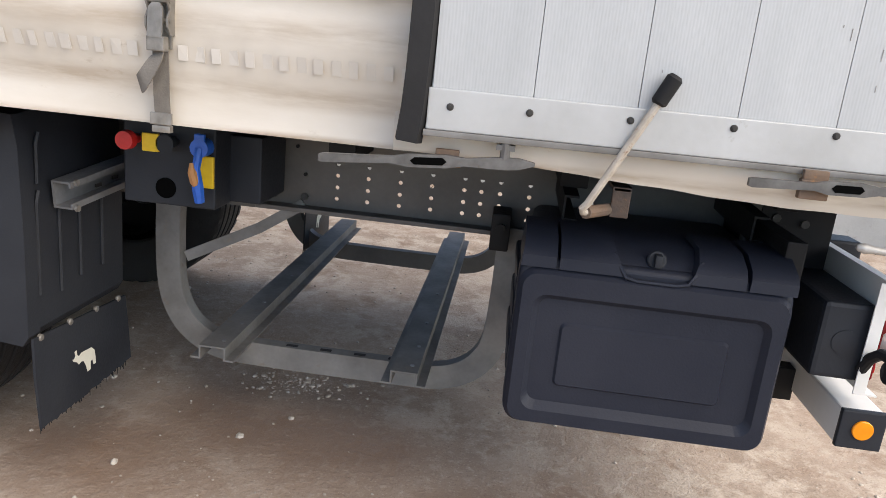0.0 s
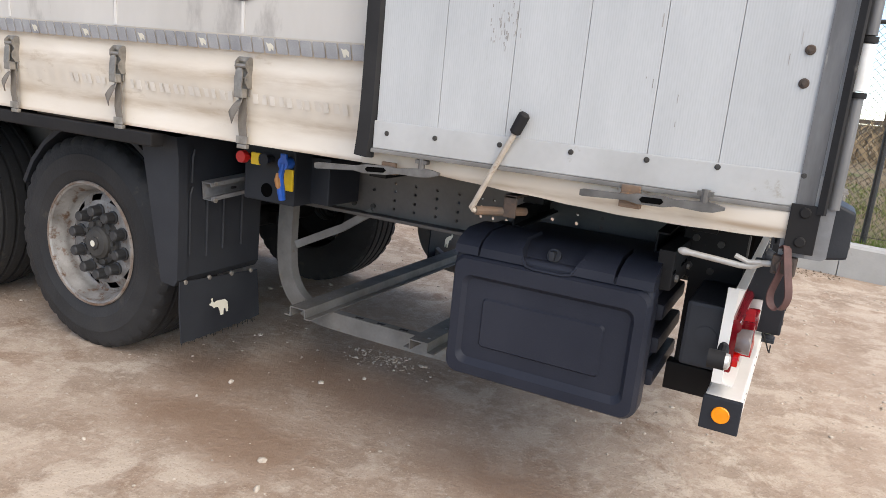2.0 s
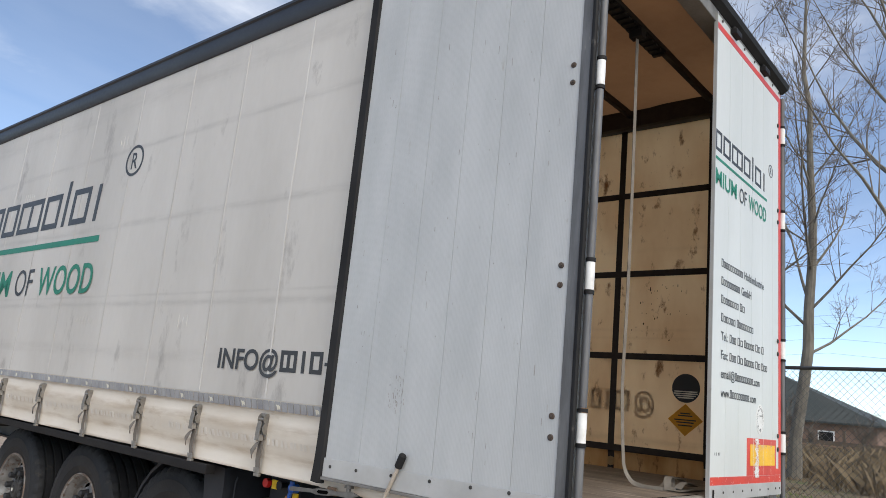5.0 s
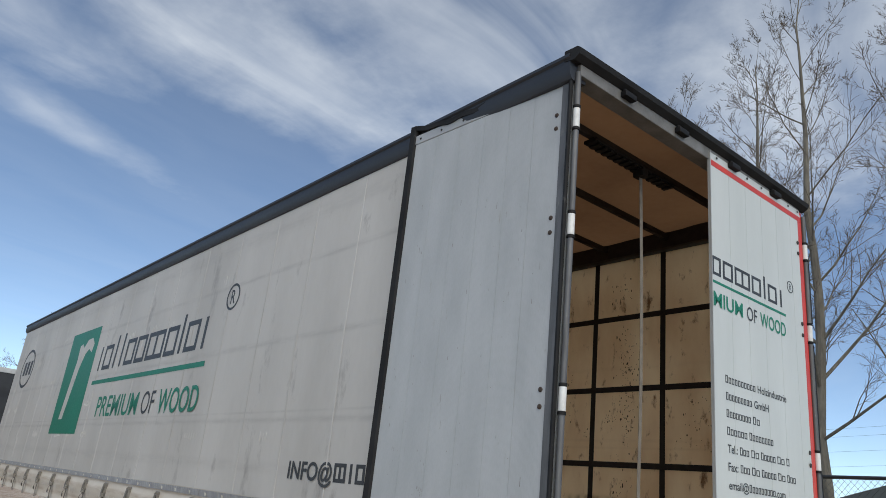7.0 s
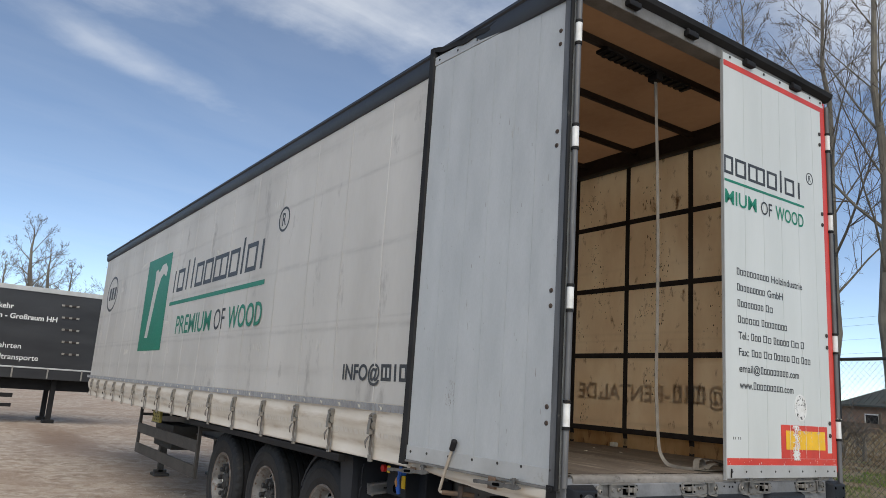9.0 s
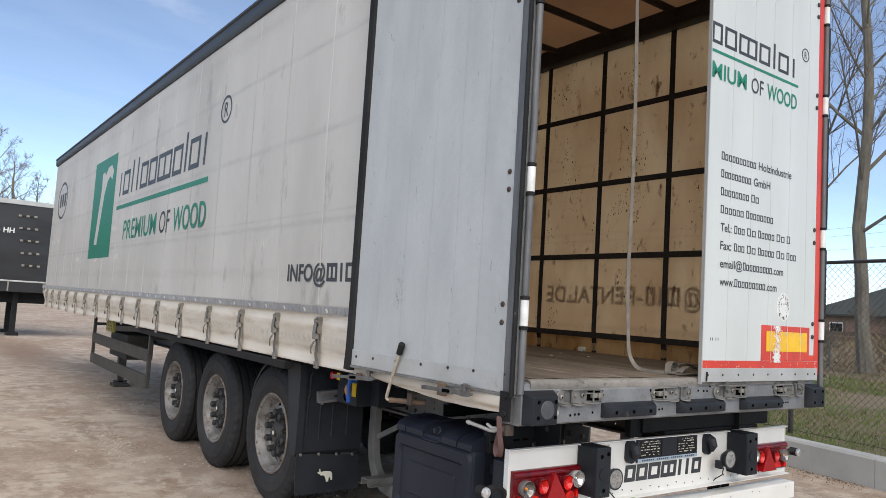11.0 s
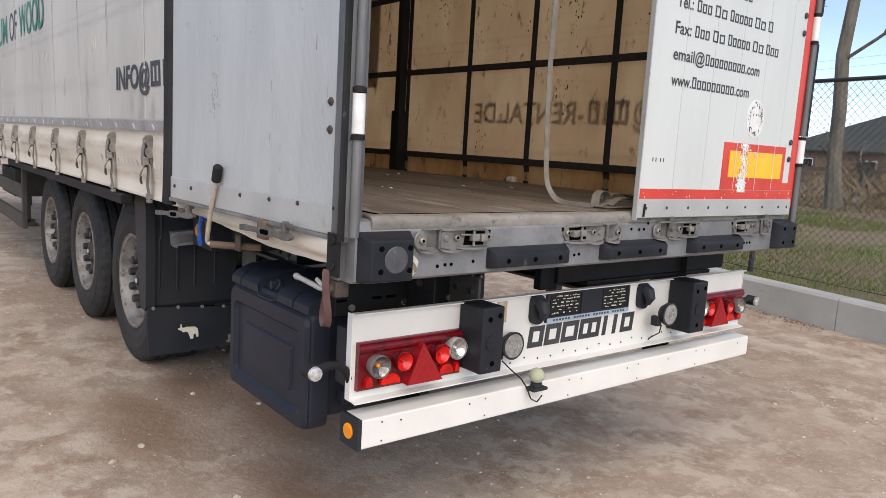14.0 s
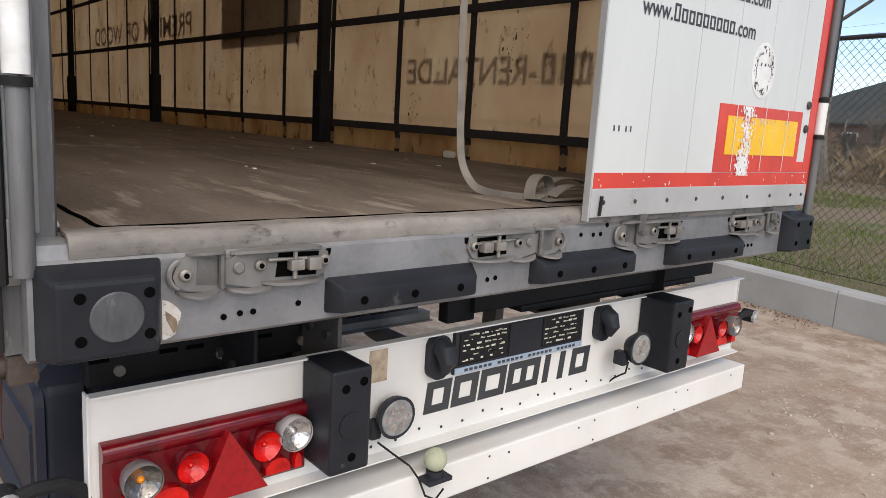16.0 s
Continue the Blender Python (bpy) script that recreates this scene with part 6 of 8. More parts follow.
# ---- brake panel with its knobs ----
OLDORANGE = mat("faded_orange", (0.52, 0.24, 0.08), (0.40, 0.18, 0.07), 0.6, scale=20, fine=80, bump=0.05)
m = Mesh().box(-2.225, -1.955, 0.36, 0.72, 0.895, 1.135, 0.006)
m.box(-1.965, -1.86, 0.47, 0.70, 0.90, 1.10, 0.006)
bp_ = part("brake_panel", m, PLASTIC, trailer, "black brake valve panel")
part("panel_hole", Mesh().disc((-2.10, 0.359, 0.945), (0, -1, 0), 0.030, 0.002, 18), HOLE, bp_)
m = Mesh().tube([(-2.185, 0.36, 1.078), (-2.183, 0.32, 1.080), (-2.183, 0.31, 1.080), (-2.183, 0.285, 1.080)], 0.02, 14, radii=[0.014, 0.014, 0.027, 0.025])
part("red_knob", m, REDP, bp_, "red plastic pull knob")
part("yellow_tag", Mesh().box(-2.140, -2.092, 0.300, 0.310, 1.055, 1.105, 0.003), YELP, bp_, "yellow plastic tag")
m = Mesh().tube([(-2.075, 0.36, 1.08), (-2.075, 0.31, 1.08), (-2.075, 0.30, 1.08)], 0.018, 12, radii=[0.014, 0.018, 0.026])
part("black_knob", m, PLASTIC, bp_)
part("yellow_tag", Mesh().box(-2.000, -1.955, 0.345, 0.355, 0.960, 1.050, 0.003), YELP, bp_, "yellow plastic label plate")
m = Mesh().tube([(-1.985, 0.36, 1.075), (-1.985, 0.315, 1.075)], 0.026, 14)
m.tube([(-1.985, 0.322, 1.075), (-1.990, 0.310, 1.02), (-1.985, 0.312, 0.965), (-1.982, 0.318, 0.925)], 0.014, 8, radii=[0.013, 0.012, 0.017, 0.014])
m.box(-2.0, -1.97, 0.316, 0.33, 1.07, 1.115, 0.004)
part("blue_coupling", m, BLUE, bp_, "blue air coupling with its lever")
part("orange_tag", Mesh().tube([(-2.000, 0.305, 1.035), (-1.996, 0.300, 1.01), (-1.990, 0.302, 0.985), (-1.986, 0.306, 0.965)], 0.012, 8, radii=[0.006, 0.013, 0.013, 0.006]), OLDORANGE, bp_, "faded orange tag")

# ---- pallet carrier: two hoops and two open rails ----
carrier = thing("pallet_carrier", (-1.68, 1.3, 0.84), "dirty galvanised under-floor carrier of two hoops and two channels", "carrier")


def hoop(y):
    pts = [(-2.245, y, 0.87), (-2.25, y, 0.70), (-2.245, y, 0.56), (-2.225, y, 0.47), (-2.18, y, 0.395), (-2.11, y, 0.345), (-2.02, y, 0.322), (-1.80, y, 0.316), (-1.40, y, 0.316), (-1.29, y, 0.322), (-1.21, y, 0.350), (-1.15, y, 0.405), (-1.115, y, 0.49), (-1.105, y, 0.68), (-1.105, y, 0.87)]
    pts = spline(pts, 4)
    m = Mesh().sweep([(-0.042, -0.024), (0.042, -0.024), (0.042, 0.024), (0.034, 0.024), (0.034, -0.014), (-0.034, -0.014), (-0.034, 0.024), (-0.042, 0.024)], pts, up=(0, 1, 0))
    return part("hoop", m, ZINC_D if y < 1.2 else BEAM, carrier, "bent galvanised flat hoop" if y < 1.2 else "bent dark steel hoop")


h1 = hoop(0.70)
hoop(2.08)
for k in range(4):
    part("slot", Mesh().box(-1.83 + 0.12 * k, -1.79 + 0.12 * k, 0.690, 0.705, 0.3575, 0.3595), BLACK, h1)
part("stay", Mesh().sweep([(-0.018, -0.006), (0.018, -0.006), (0.018, 0.006), (-0.018, 0.006)], [(-2.19, 0.69, 0.64), (-1.95, 0.72, 0.76), (-1.80, 0.73, 0.86)], up=(0, 1, 0)), ZINC_D, carrier, "flat diagonal stay")
for x0 in (-2.02, -1.39):
    m = Mesh()
    w = 0.072
    prof = [(-w, 0.0), (-w, -0.006), (-0.038, -0.006), (-0.038, 0.036), (0.038, 0.036), (0.038, -0.006), (w, -0.006), (w, 0.0), (0.044, 0.0), (0.044, 0.042), (-0.044, 0.042), (-0.044, 0.0)]
    m.sweep(prof, [(x0, 0.505, 0.364), (x0 + 0.012, 2.42, 0.364)])
    r = part("rail", m, ZINC_D, carrier, "open hat-section rail with chafed ends")
    for y in (0.56, 0.72, 0.95, 1.3):
        part("rivet", Mesh().disc((x0 + 0.02, y, 0.405), (0, 0, 1), 0.007, 0.004, 8), ZINC, r)

# ---- tool box ----
box = thing("tool_box", (-0.745, 0.4, 0.5), "blue-black moulded plastic tool box hung under the floor", "tool box")
m = Mesh()
bm = bmesh.new()
bmesh.ops.create_cube(bm, size=1)
for q in bm.verts:
    q.co = (-0.745 + q.co.x * 0.60, 0.42 + q.co.y * 0.50, 0.735 + q.co.z * 0.44)
bmesh.ops.bevel(bm, geom=bm.edges[:], offset=0.03, segments=3, affect="EDGES", profile=0.5)
body = part("body", m.take(bm), BOXPL, box)
for z in (0.60, 0.71, 0.82):
    for x0, x1 in ((-0.447, -0.405), (-1.085, -1.043)):
        part("rib", Mesh().box(x0, x1, 0.22, 0.62, z - 0.035, z + 0.02, 0.012), BOXPL, body)
# door: thick rounded slab with a raised border and centre field
door_o = Mesh().prism(rounded(-1.083, -0.420, 0.484, 0.930, 0.045, 5), lambda u, v, d: (u, 0.17 - d, v), 0.075)
bm = bmesh.new()
vs = [bm.verts.new(p) for p in door_o.v]
for f in door_o.f:
    bm.faces.new([vs[i] for i in f])
bmesh.ops.recalc_face_normals(bm, faces=bm.faces[:])
front = [e for e in bm.edges if all(abs(q.co.y - 0.095) < 1e-5 for q in e.verts)]
bmesh.ops.bevel(bm, geom=front, offset=0.016, segments=3, affect="EDGES", profile=0.5)
dr_ = part("door", Mesh().take(bm), BOXPL, box, "moulded door with stepped panels")


def raised(u0, u1, v0, v1, r, d0, d1, inset):
    """A low raised field with sloping sides."""
    a, b = rounded(u0, u1, v0, v1, r, 4), rounded(u0 + inset, u1 - inset, v0 + inset, v1 - inset, max(r - inset * 0.5, 0.004), 4)
    n = len(a)
    return Mesh().add([(u, d0, v) for u, v in a] + [(u, d1, v) for u, v in b], [(k, (k + 1) % n, n + (k + 1) % n, n + k) for k in range(n)] + [tuple(range(n, 2 * n))])


def loops(*rings):
    """A skin over outlines of equal count, each with its own depth."""
    n, v, f = len(rings[0][0]), [], []
    for outline, y in rings:
        v += [(u, y, q) for u, q in outline]
    for k in range(len(rings) - 1):
        f += [(k * n + i, k * n + (i + 1) % n, (k + 1) * n + (i + 1) % n, (k + 1) * n + i) for i in range(n)]
    return Mesh().add(v, f)


part("border", loops((rounded(-1.080, -0.423, 0.487, 0.905, 0.042, 5), 0.0945), (rounded(-1.070, -0.433, 0.497, 0.893, 0.036, 5), 0.078), (rounded(-1.040, -0.463, 0.530, 0.842, 0.034, 5), 0.078), (rounded(-1.026, -0.477, 0.552, 0.828, 0.026, 5), 0.0945)), BOXPL, dr_, "raised moulded border")
part("inner_field", raised(-0.965, -0.550, 0.598, 0.770, 0.015, 0.0950, 0.0870, 0.006), BOXPL, dr_)
# sloping top strip with the latch recess
STRIP = [(0.084, 0.908), (0.086, 0.936), (0.104, 0.956), (0.165, 0.982), (0.30, 0.986)]


def strip(edges, set_back=0.0):
    """A length of the strip between two edges, each given as (u at the foot, u at the top)."""
    v = []
    for (ua, ub) in edges:
        for k, (y, z) in enumerate(STRIP):
            q = min(1.0, k / 3)
            v.append((ua + (ub - ua) * q, y + set_back, z - set_back * 0.35))
    v += [(edges[0][0], 0.30, 0.90), (edges[1][0], 0.30, 0.90)]
    n = len(STRIP)
    f = [(k, k + 1, n + k + 1, n + k) for k in range(n - 1)] + [(0, n, 2 * n + 1, 2 * n), tuple(range(n)) + (2 * n,), tuple(range(2 * n - 1, n - 1, -1)) + (2 * n + 1,)]
    return Mesh().add(v, f)


for u0, u1 in ((-1.081, -0.996), (-0.535, -0.423)):
    part("corner_cap", strip(((u0, u0 + 0.006), (u1, u1))), BOXPL, box)
lid = part("lid", strip(((-0.835, -0.862), (-0.672, -0.645)), 0.030), BOXPL, box, "hinged top strip with a recessed latch")
part("lid_wing", strip(((-0.988, -0.988), (-0.832, -0.860))), BOXPL, lid)
part("lid_wing", strip(((-0.675, -0.647), (-0.543, -0.543))), BOXPL, lid)
part("recess_lip", Mesh().tube([(-0.860, 0.112, 0.958), (-0.842, 0.088, 0.930), (-0.828, 0.084, 0.908), (-0.800, 0.082, 0.902), (-0.706, 0.082, 0.902), (-0.678, 0.084, 0.908), (-0.664, 0.088, 0.930), (-0.647, 0.112, 0.958)], 0.005, 6), BOXPL, lid)
m = Mesh().disc((-0.752, 0.135, 0.945), (0, -1, 0.45), 0.024, 0.014, 16, 0.003).box(-0.761, -0.743, 0.100, 0.128, 0.935, 0.966, 0.004)
part("latch", m, PLASTIC, lid, "black turn latch")
for x0 in (-1.02, -0.52):
    m = Mesh().sweep([(-0.02, -0.035), (0.02, -0.035), (0.02, -0.029), (-0.014, -0.029), (-0.014, 0.029), (0.02, 0.029), (0.02, 0.035), (-0.02, 0.035)], [(x0 + 0.06, 0.32, 1.015), (x0 + 0.06, 0.74, 1.03)])
    part("hanger", m, BLACK, box, "black slotted hanger rail")
m = Mesh().box(-0.47, -0.405, 0.40, 0.44, 0.93, 0.99, 0.004)
hb = part("hanger_bar", m, BEAM, box, "dark drilled hanger bar")
for x in (-0.44,):
    part("hole", Mesh().disc((x, 0.3995, 0.965), (0, -1, 0), 0.009, 0.001, 10), HOLE, hb)
part("hanger_plate", Mesh().box(-0.44, -0.22, 0.67, 0.682, 0.86, 1.03, 0.004), BEAM, box, "black bolted hanger plate")
for x, z in ((-0.34, 0.98), (-0.26, 0.98)):
    part("bolt", Mesh().disc((x, 0.67, z), (0, -1, 0), 0.013, 0.012, 8), HUB, box)

box.location += Vector((0, 0.032, 0.006))

# ---- latches and crank under the open door ----
def handle(x0, x1, z0, z1, y, rusty):
    """A flat cast over-centre handle with an eye, on its bracket."""
    L = x1 - x0
    g = group_part("side_latch", trailer, None, "worn cast latch handle" if not rusty else "cast latch handle on a rusty bracket")
    s = 1 if x1 > x0 else -1
    zz = lambda q: z0 + (z1 - z0) * q
    m = Mesh()
    out = [(0.0, -0.011), (0.02, -0.014), (0.34, -0.010), (0.42, -0.019), (0.60, -0.019), (0.68, -0.011), (0.86, -0.018), (0.93, -0.016), (1.0, -0.004), (1.0, 0.005), (0.93, 0.016), (0.86, 0.018), (0.68, 0.012), (0.60, 0.019), (0.42, 0.019), (0.34, 0.011), (0.02, 0.013), (0.0, 0.010)]
    m.prism([(x0 + L * q, zz(q) + d * 0.75) for q, d in out], lambda u, v, d: (u, y - d, v), 0.013)
    part("handle", m, LATCHM, g)
    part("eye", Mesh().prism([(x0 + L * q, zz(q) + d) for q, d in ((0.45, -0.008), (0.58, -0.008), (0.60, 0.0), (0.58, 0.008), (0.45, 0.008), (0.43, 0.0))], lambda u, v, d: (u, y - 0.0135 - d, v), 0.001), HOLE, g, smooth=0)
    part("pivot", Mesh().tube([(x0 + L * 0.86, y - 0.004, zz(0.86) + 0.01), (x0 + L * 0.86, y - 0.004, zz(0.86) + 0.045)], 0.011, 10).box(x0 + L * 0.86 - 0.02, x0 + L * 0.86 + 0.02, y - 0.012, y + 0.01, zz(0.86) + 0.028, zz(0.86) + 0.04), LATCHM, g)
    bx = x0 + L * (0.36 if rusty else 0.60)
    lo = 0.030 if rusty else 0.006
    part("bracket", Mesh().box(bx - 0.030, bx + 0.030, y + 0.001, y + 0.02, zz(0.4) - lo, zz(0.4) + 0.012, 0.003).box(bx - 0.028, bx + 0.024, y + 0.001, y + 0.014, zz(0.4) + 0.010, zz(0.4) + 0.032, 0.003), RUST, g, "rusty bracket")


handle(-1.555, -1.085, 1.148, 1.182, -0.034, False)
handle(-0.640, -0.255, 1.196, 1.208, -0.030, True)
g = group_part("crank", trailer, None, "bent steel crank with a black grip")
part("rod", Mesh().tube([(-0.847, -0.046, 1.345), (-0.912, -0.042, 1.213), (-0.962, -0.034, 1.110), (-0.971, -0.030, 1.098), (-0.968, -0.023, 1.090), (-0.958, -0.015, 1.088)], 0.0088, 10), ROD, g, "worn off-white rod")
part("shaft", Mesh().tube([(-0.962, -0.020, 1.088), (-0.905, 0.06, 1.085), (-0.86, 0.14, 1.082)], 0.014, 10), RUST, g, "rusty shaft")
part("grip", Mesh().tube([(-0.853, -0.046, 1.333), (-0.851, -0.046, 1.338), (-0.828, -0.048, 1.388), (-0.825, -0.048, 1.394)], 0.017, 12, radii=[0.012, 0.017, 0.0175, 0.012]), RUBBER, g, "black rubber grip")
part("bearing_plate", Mesh().box(-0.90, -0.858, 0.05, 0.058, 1.07, 1.14, 0.003).box(-0.90, -0.858, 0.05, 0.16, 1.132, 1.14), OLDRUST, g)
# lever and hanging loop at the corner
g = group_part("corner_lever", trailer, None, "pale ratchet lever with a hanging strap loop")
m = Mesh().tube([(-0.362, 0.030, 1.070), (-0.357, 0.030, 1.070), (-0.345, 0.030, 1.069), (-0.328, 0.030, 1.068), (-0.25, 0.032, 1.062), (-0.20, 0.033, 1.058), (-0.17, 0.034, 1.060), (-0.145, 0.034, 1.074), (-0.11, 0.034, 1.078)], 0.012, 12, radii=[0.004, 0.009, 0.0115, 0.0085, 0.0085, 0.0085, 0.0085, 0.0085, 0.009])
m.tube([(-0.215, 0.03, 1.083), (-0.18, 0.03, 1.071), (-0.15, 0.03, 1.076)], 0.007, 8)
part("lever", m, PALEGREY, g, "pale grey lever")
part("ratchet", Mesh().box(-0.125, -0.065, 0.01, 0.055, 1.055, 1.105, 0.006).disc((-0.095, 0.01, 1.08), (0, -1, 0), 0.018, 0.012, 12), OLDRUST, g, "rusty ratchet body")
pts = [(-0.105, 0.02, 1.125), (-0.096, -0.004, 1.135), (-0.090, -0.010, 1.11), (-0.080, -0.012, 1.06), (-0.070, -0.010, 1.01), (-0.076, -0.008, 0.978), (-0.092, -0.006, 0.968), (-0.108, -0.004, 0.980), (-0.112, -0.002, 1.01), (-0.100, 0.0, 1.06), (-0.094, 0.010, 1.11)]
part("strap_loop", Mesh().sweep([(-0.0015, -0.011), (0.0015, -0.011), (0.0015, 0.011), (-0.0015, 0.011)], spline(pts, 4), up=(0.75, 0.65, 0)), LEATHER, g, "red-brown hanging loop")
part("corner_plate", Mesh().box(-0.105, -0.035, -0.002, 0.004, 1.12, 1.245, 0.002), BLACK, trailer, "black corner plate")
for z in (1.15, 1.225):
    part("bolt", Mesh().disc((-0.07, -0.002, z), (0, -1, 0), 0.014, 0.006, 12, 0.003), BLACK, trailer)

# ---- rear brackets, light panel, bumper ----
for y in (0.49, WID - 0.50):
    m = holed_web(-0.38, -0.275, 0.52, 0.90, [-0.33], [0.60, 0.65, 0.70, 0.75, 0.80, 0.85], 0.009, y, 0.008)
    m.box(-0.415, -0.215, y, y + 0.008, 0.90, 1.10)
    bb_ = part("bumper_bracket", m, BLACK, trailer, "black drilled bumper bracket", smooth=0)
    for x, z in ((-0.375, 1.035), (-0.295, 1.025), (-0.385, 0.94), (-0.315, 0.93)):
        part("bolt", Mesh().disc((x, y, z), (0, -1, 0), 0.012, 0.010, 8), HUB, bb_)
part("rear_cross_rail", Mesh().box(-0.44, -0.39, 0.20, 0.80, 0.905, 1.03, 0.005), BLACK, trailer, "black slotted cross rail")
part("rear_cross_rail", Mesh().box(-0.30, -0.25, 1.16, WID - 0.12, 0.98, 1.06, 0.005), BLACK, trailer, "black slotted cross rail")
for y in (0.265, 0.49, 0.70):
    part("bolt", Mesh().disc((-0.39, y, 0.935), (1, 0, 0), 0.012, 0.009, 10), BUCKLE, trailer)
for y in (0.225, 0.37, 0.43, 0.60):
    part("slot", Mesh().box(-0.3905, -0.3885, y - 0.02, y + 0.02, 0.957, 0.967), HOLE, trailer)
panel = thing("light_panel", (-0.2, 1.33, 0.68), "white steel rear light panel across the trailer", "light panel")
m = Mesh()
m.sweep([(-0.004, -0.142), (0.035, -0.146), (0.035, -0.142), (0.0, -0.138), (0.0, 0.144), (0.022, 0.146), (0.022, 0.150), (-0.004, 0.150)], [(-0.2, 0.155, 0.817), (-0.2, 2.515, 0.817)])
m.box(-0.225, -0.196, 0.152, 0.156, 0.675, 0.965).box(-0.225, -0.196, 2.514, 2.518, 0.675, 0.965)
pn = part("panel", m, PANELW, panel, smooth=0)
m = Mesh()
for k in range(22):
    m.disc((-0.1998, 0.72 + 0.075 * k, 0.70 + (0.012 if k % 3 == 0 else 0)), (1, 0, 0), 0.004, 0.002, 6)
part("screw", m, HUB, pn, "small dark screws", kind="stuff")


def round_part(profile, seg, x, y, z):
    """A turned shape whose axis points out of the panel."""
    return Mesh().lathe(profile, seg).move(Matrix.Translation((x, y, z)) @ Matrix.Rotation(radians(-90), 4, "Z"))


def tail_light(y0, y1, mirror):
    """Red moulded lamp: a rounded body, four barrels with faceted bowls, a triangle and lower patches painted as lit.
    """
    W = y1 - y0
    f = (lambda q: y1 - W * q) if mirror else (lambda q: y0 + W * q)
    g = Mesh()
    g.sweep([(0.0, -0.080), (0.016, -0.080), (0.020, -0.074), (0.020, 0.044), (0.026, 0.050), (0.029, 0.058), (0.028, 0.068), (0.022, 0.077), (0.012, 0.081), (0.0, 0.081)], [(-0.20, y0, 0.788), (-0.20, y1, 0.788)])
    t = part("tail_light", g, LENS_R, panel, "glossy red rear lamp cluster with clear and red lenses", smooth=50)
    for q, z, r, shell, bowl, tint in ((0.150, 0.792, 0.038, BARREL_G, BOWL_G, "smoky clear lens with an amber bulb"), (0.375, 0.796, 0.034, LENS_R, BOWL_R, "bright red lens"), (0.745, 0.800, 0.035, LENS_R, BOWL_R, "bright red lens"), (0.905, 0.812, 0.039, BARREL_W, BOWL_W, "clear faceted lens")):
        b = part("barrel", round_part([(r * 0.70, 0.0), (r * 0.90, 0.018), (r * 1.0, 0.040), (r * 1.02, 0.058), (r * 0.97, 0.061), (r * 0.94, 0.058)], 28, -0.202, f(q), z), shell, t, "", smooth=50)
        n, rings, v = 18, (0.94, 0.72, 0.50, 0.28), []
        for k, s in enumerate(rings):
            for j in range(n):
                a = 2 * math.pi * (j + 0.5 * (k % 2)) / n
                v.append((-0.1440 - 0.022 * (1 - s * s), f(q) + r * s * math.cos(a), z + r * s * math.sin(a)))
        e = []
        for k in range(len(rings) - 1):
            for j in range(n):
                p, p1, q0, q1 = k * n + j, k * n + (j + 1) % n, (k + 1) * n + j, (k + 1) * n + (j + 1) % n
                e += [(p, p1, q0), (p1, q1, q0)] if k % 2 == 0 else [(p, q1, q0), (p, p1, q1)]
        part("lens", Mesh().add(v, e + [tuple(3 * n + j for j in range(n))]), bowl, b, tint, smooth=0)
        part("bulb", round_part([(r * 0.20, 0.0), (r * 0.19, 0.005), (r * 0.11, 0.009), (0.0005, 0.010)], 12, -0.1650, f(q), z), AMBER if bowl is BOWL_G else bowl, b, "", smooth=60)
    part("triangle", Mesh().prism([(f(0.555), 0.852), (f(0.40), 0.714), (f(0.745), 0.714)], lambda u, v, d: (-0.184 + d * (1.0 - 0.25 * (v - 0.714) / 0.138), u, v), 0.044), TRI_R, t, "red reflector triangle", smooth=0)
    # bright red shapes painted where the lower lamp body is lit
    for a, b in ((0.05, 0.115), (0.19, 0.37), (0.76, 0.90), (0.925, 0.965)):
        m = (f(a) + f(b)) / 2
        w = abs(f(a) - f(b)) / 2
        part("lower_lens", Mesh().prism([(m - w, 0.722), (m + w, 0.722), (m + w * 0.95, 0.738), (m + w * 0.6, 0.752), (m, 0.757), (m - w * 0.6, 0.752), (m - w * 0.95, 0.738)], lambda u, v, d: (-0.182 + d, u, v), 0.016), BOWL_R, t, "bright red patch, lit lower part of the lamp in its colour", smooth=0)
    for q, z in ((0.26, 0.838), (0.84, 0.846), (0.955, 0.768)):
        part("screw", Mesh().disc((-0.180, f(q), z), (1, 0, 0), 0.004, 0.002, 8), PALEGREY, t)
    part("back_box", Mesh().box(-0.33, -0.205, y0 + 0.0, y1 - 0.02, 0.70, 0.90, 0.012).disc((-0.265, y0 + 0.0, 0.80), (0, -1, 0), 0.032, 0.002, 18), PLASTIC, t, "black housing behind the lamp")


tail_light(0.172, 0.600, False)
tail_light(2.050, 2.505, True)
for y0, y1 in ((0.598, 0.700), (1.868, 1.985)):
    b = part("rubber_buffer", Mesh().box(-0.198, -0.070, y0, y1, 0.730, 0.968, 0.008), BUFFER, panel, "tall black rubber buffer block")
    for y, z in ((y0 + 0.035, 0.925), (y1 - 0.022, 0.935), (y0 + 0.055, 0.765)):
        part("bolt_hole", Mesh().disc((-0.0705, y, z), (1, 0, 0), 0.010, 0.002, 12), HOLE, b)
    part("round_cap", Mesh().disc((-0.0705, (y0 + y1) / 2, 0.84), (1, 0, 0), 0.030, 0.003, 20), BUFFER, b)


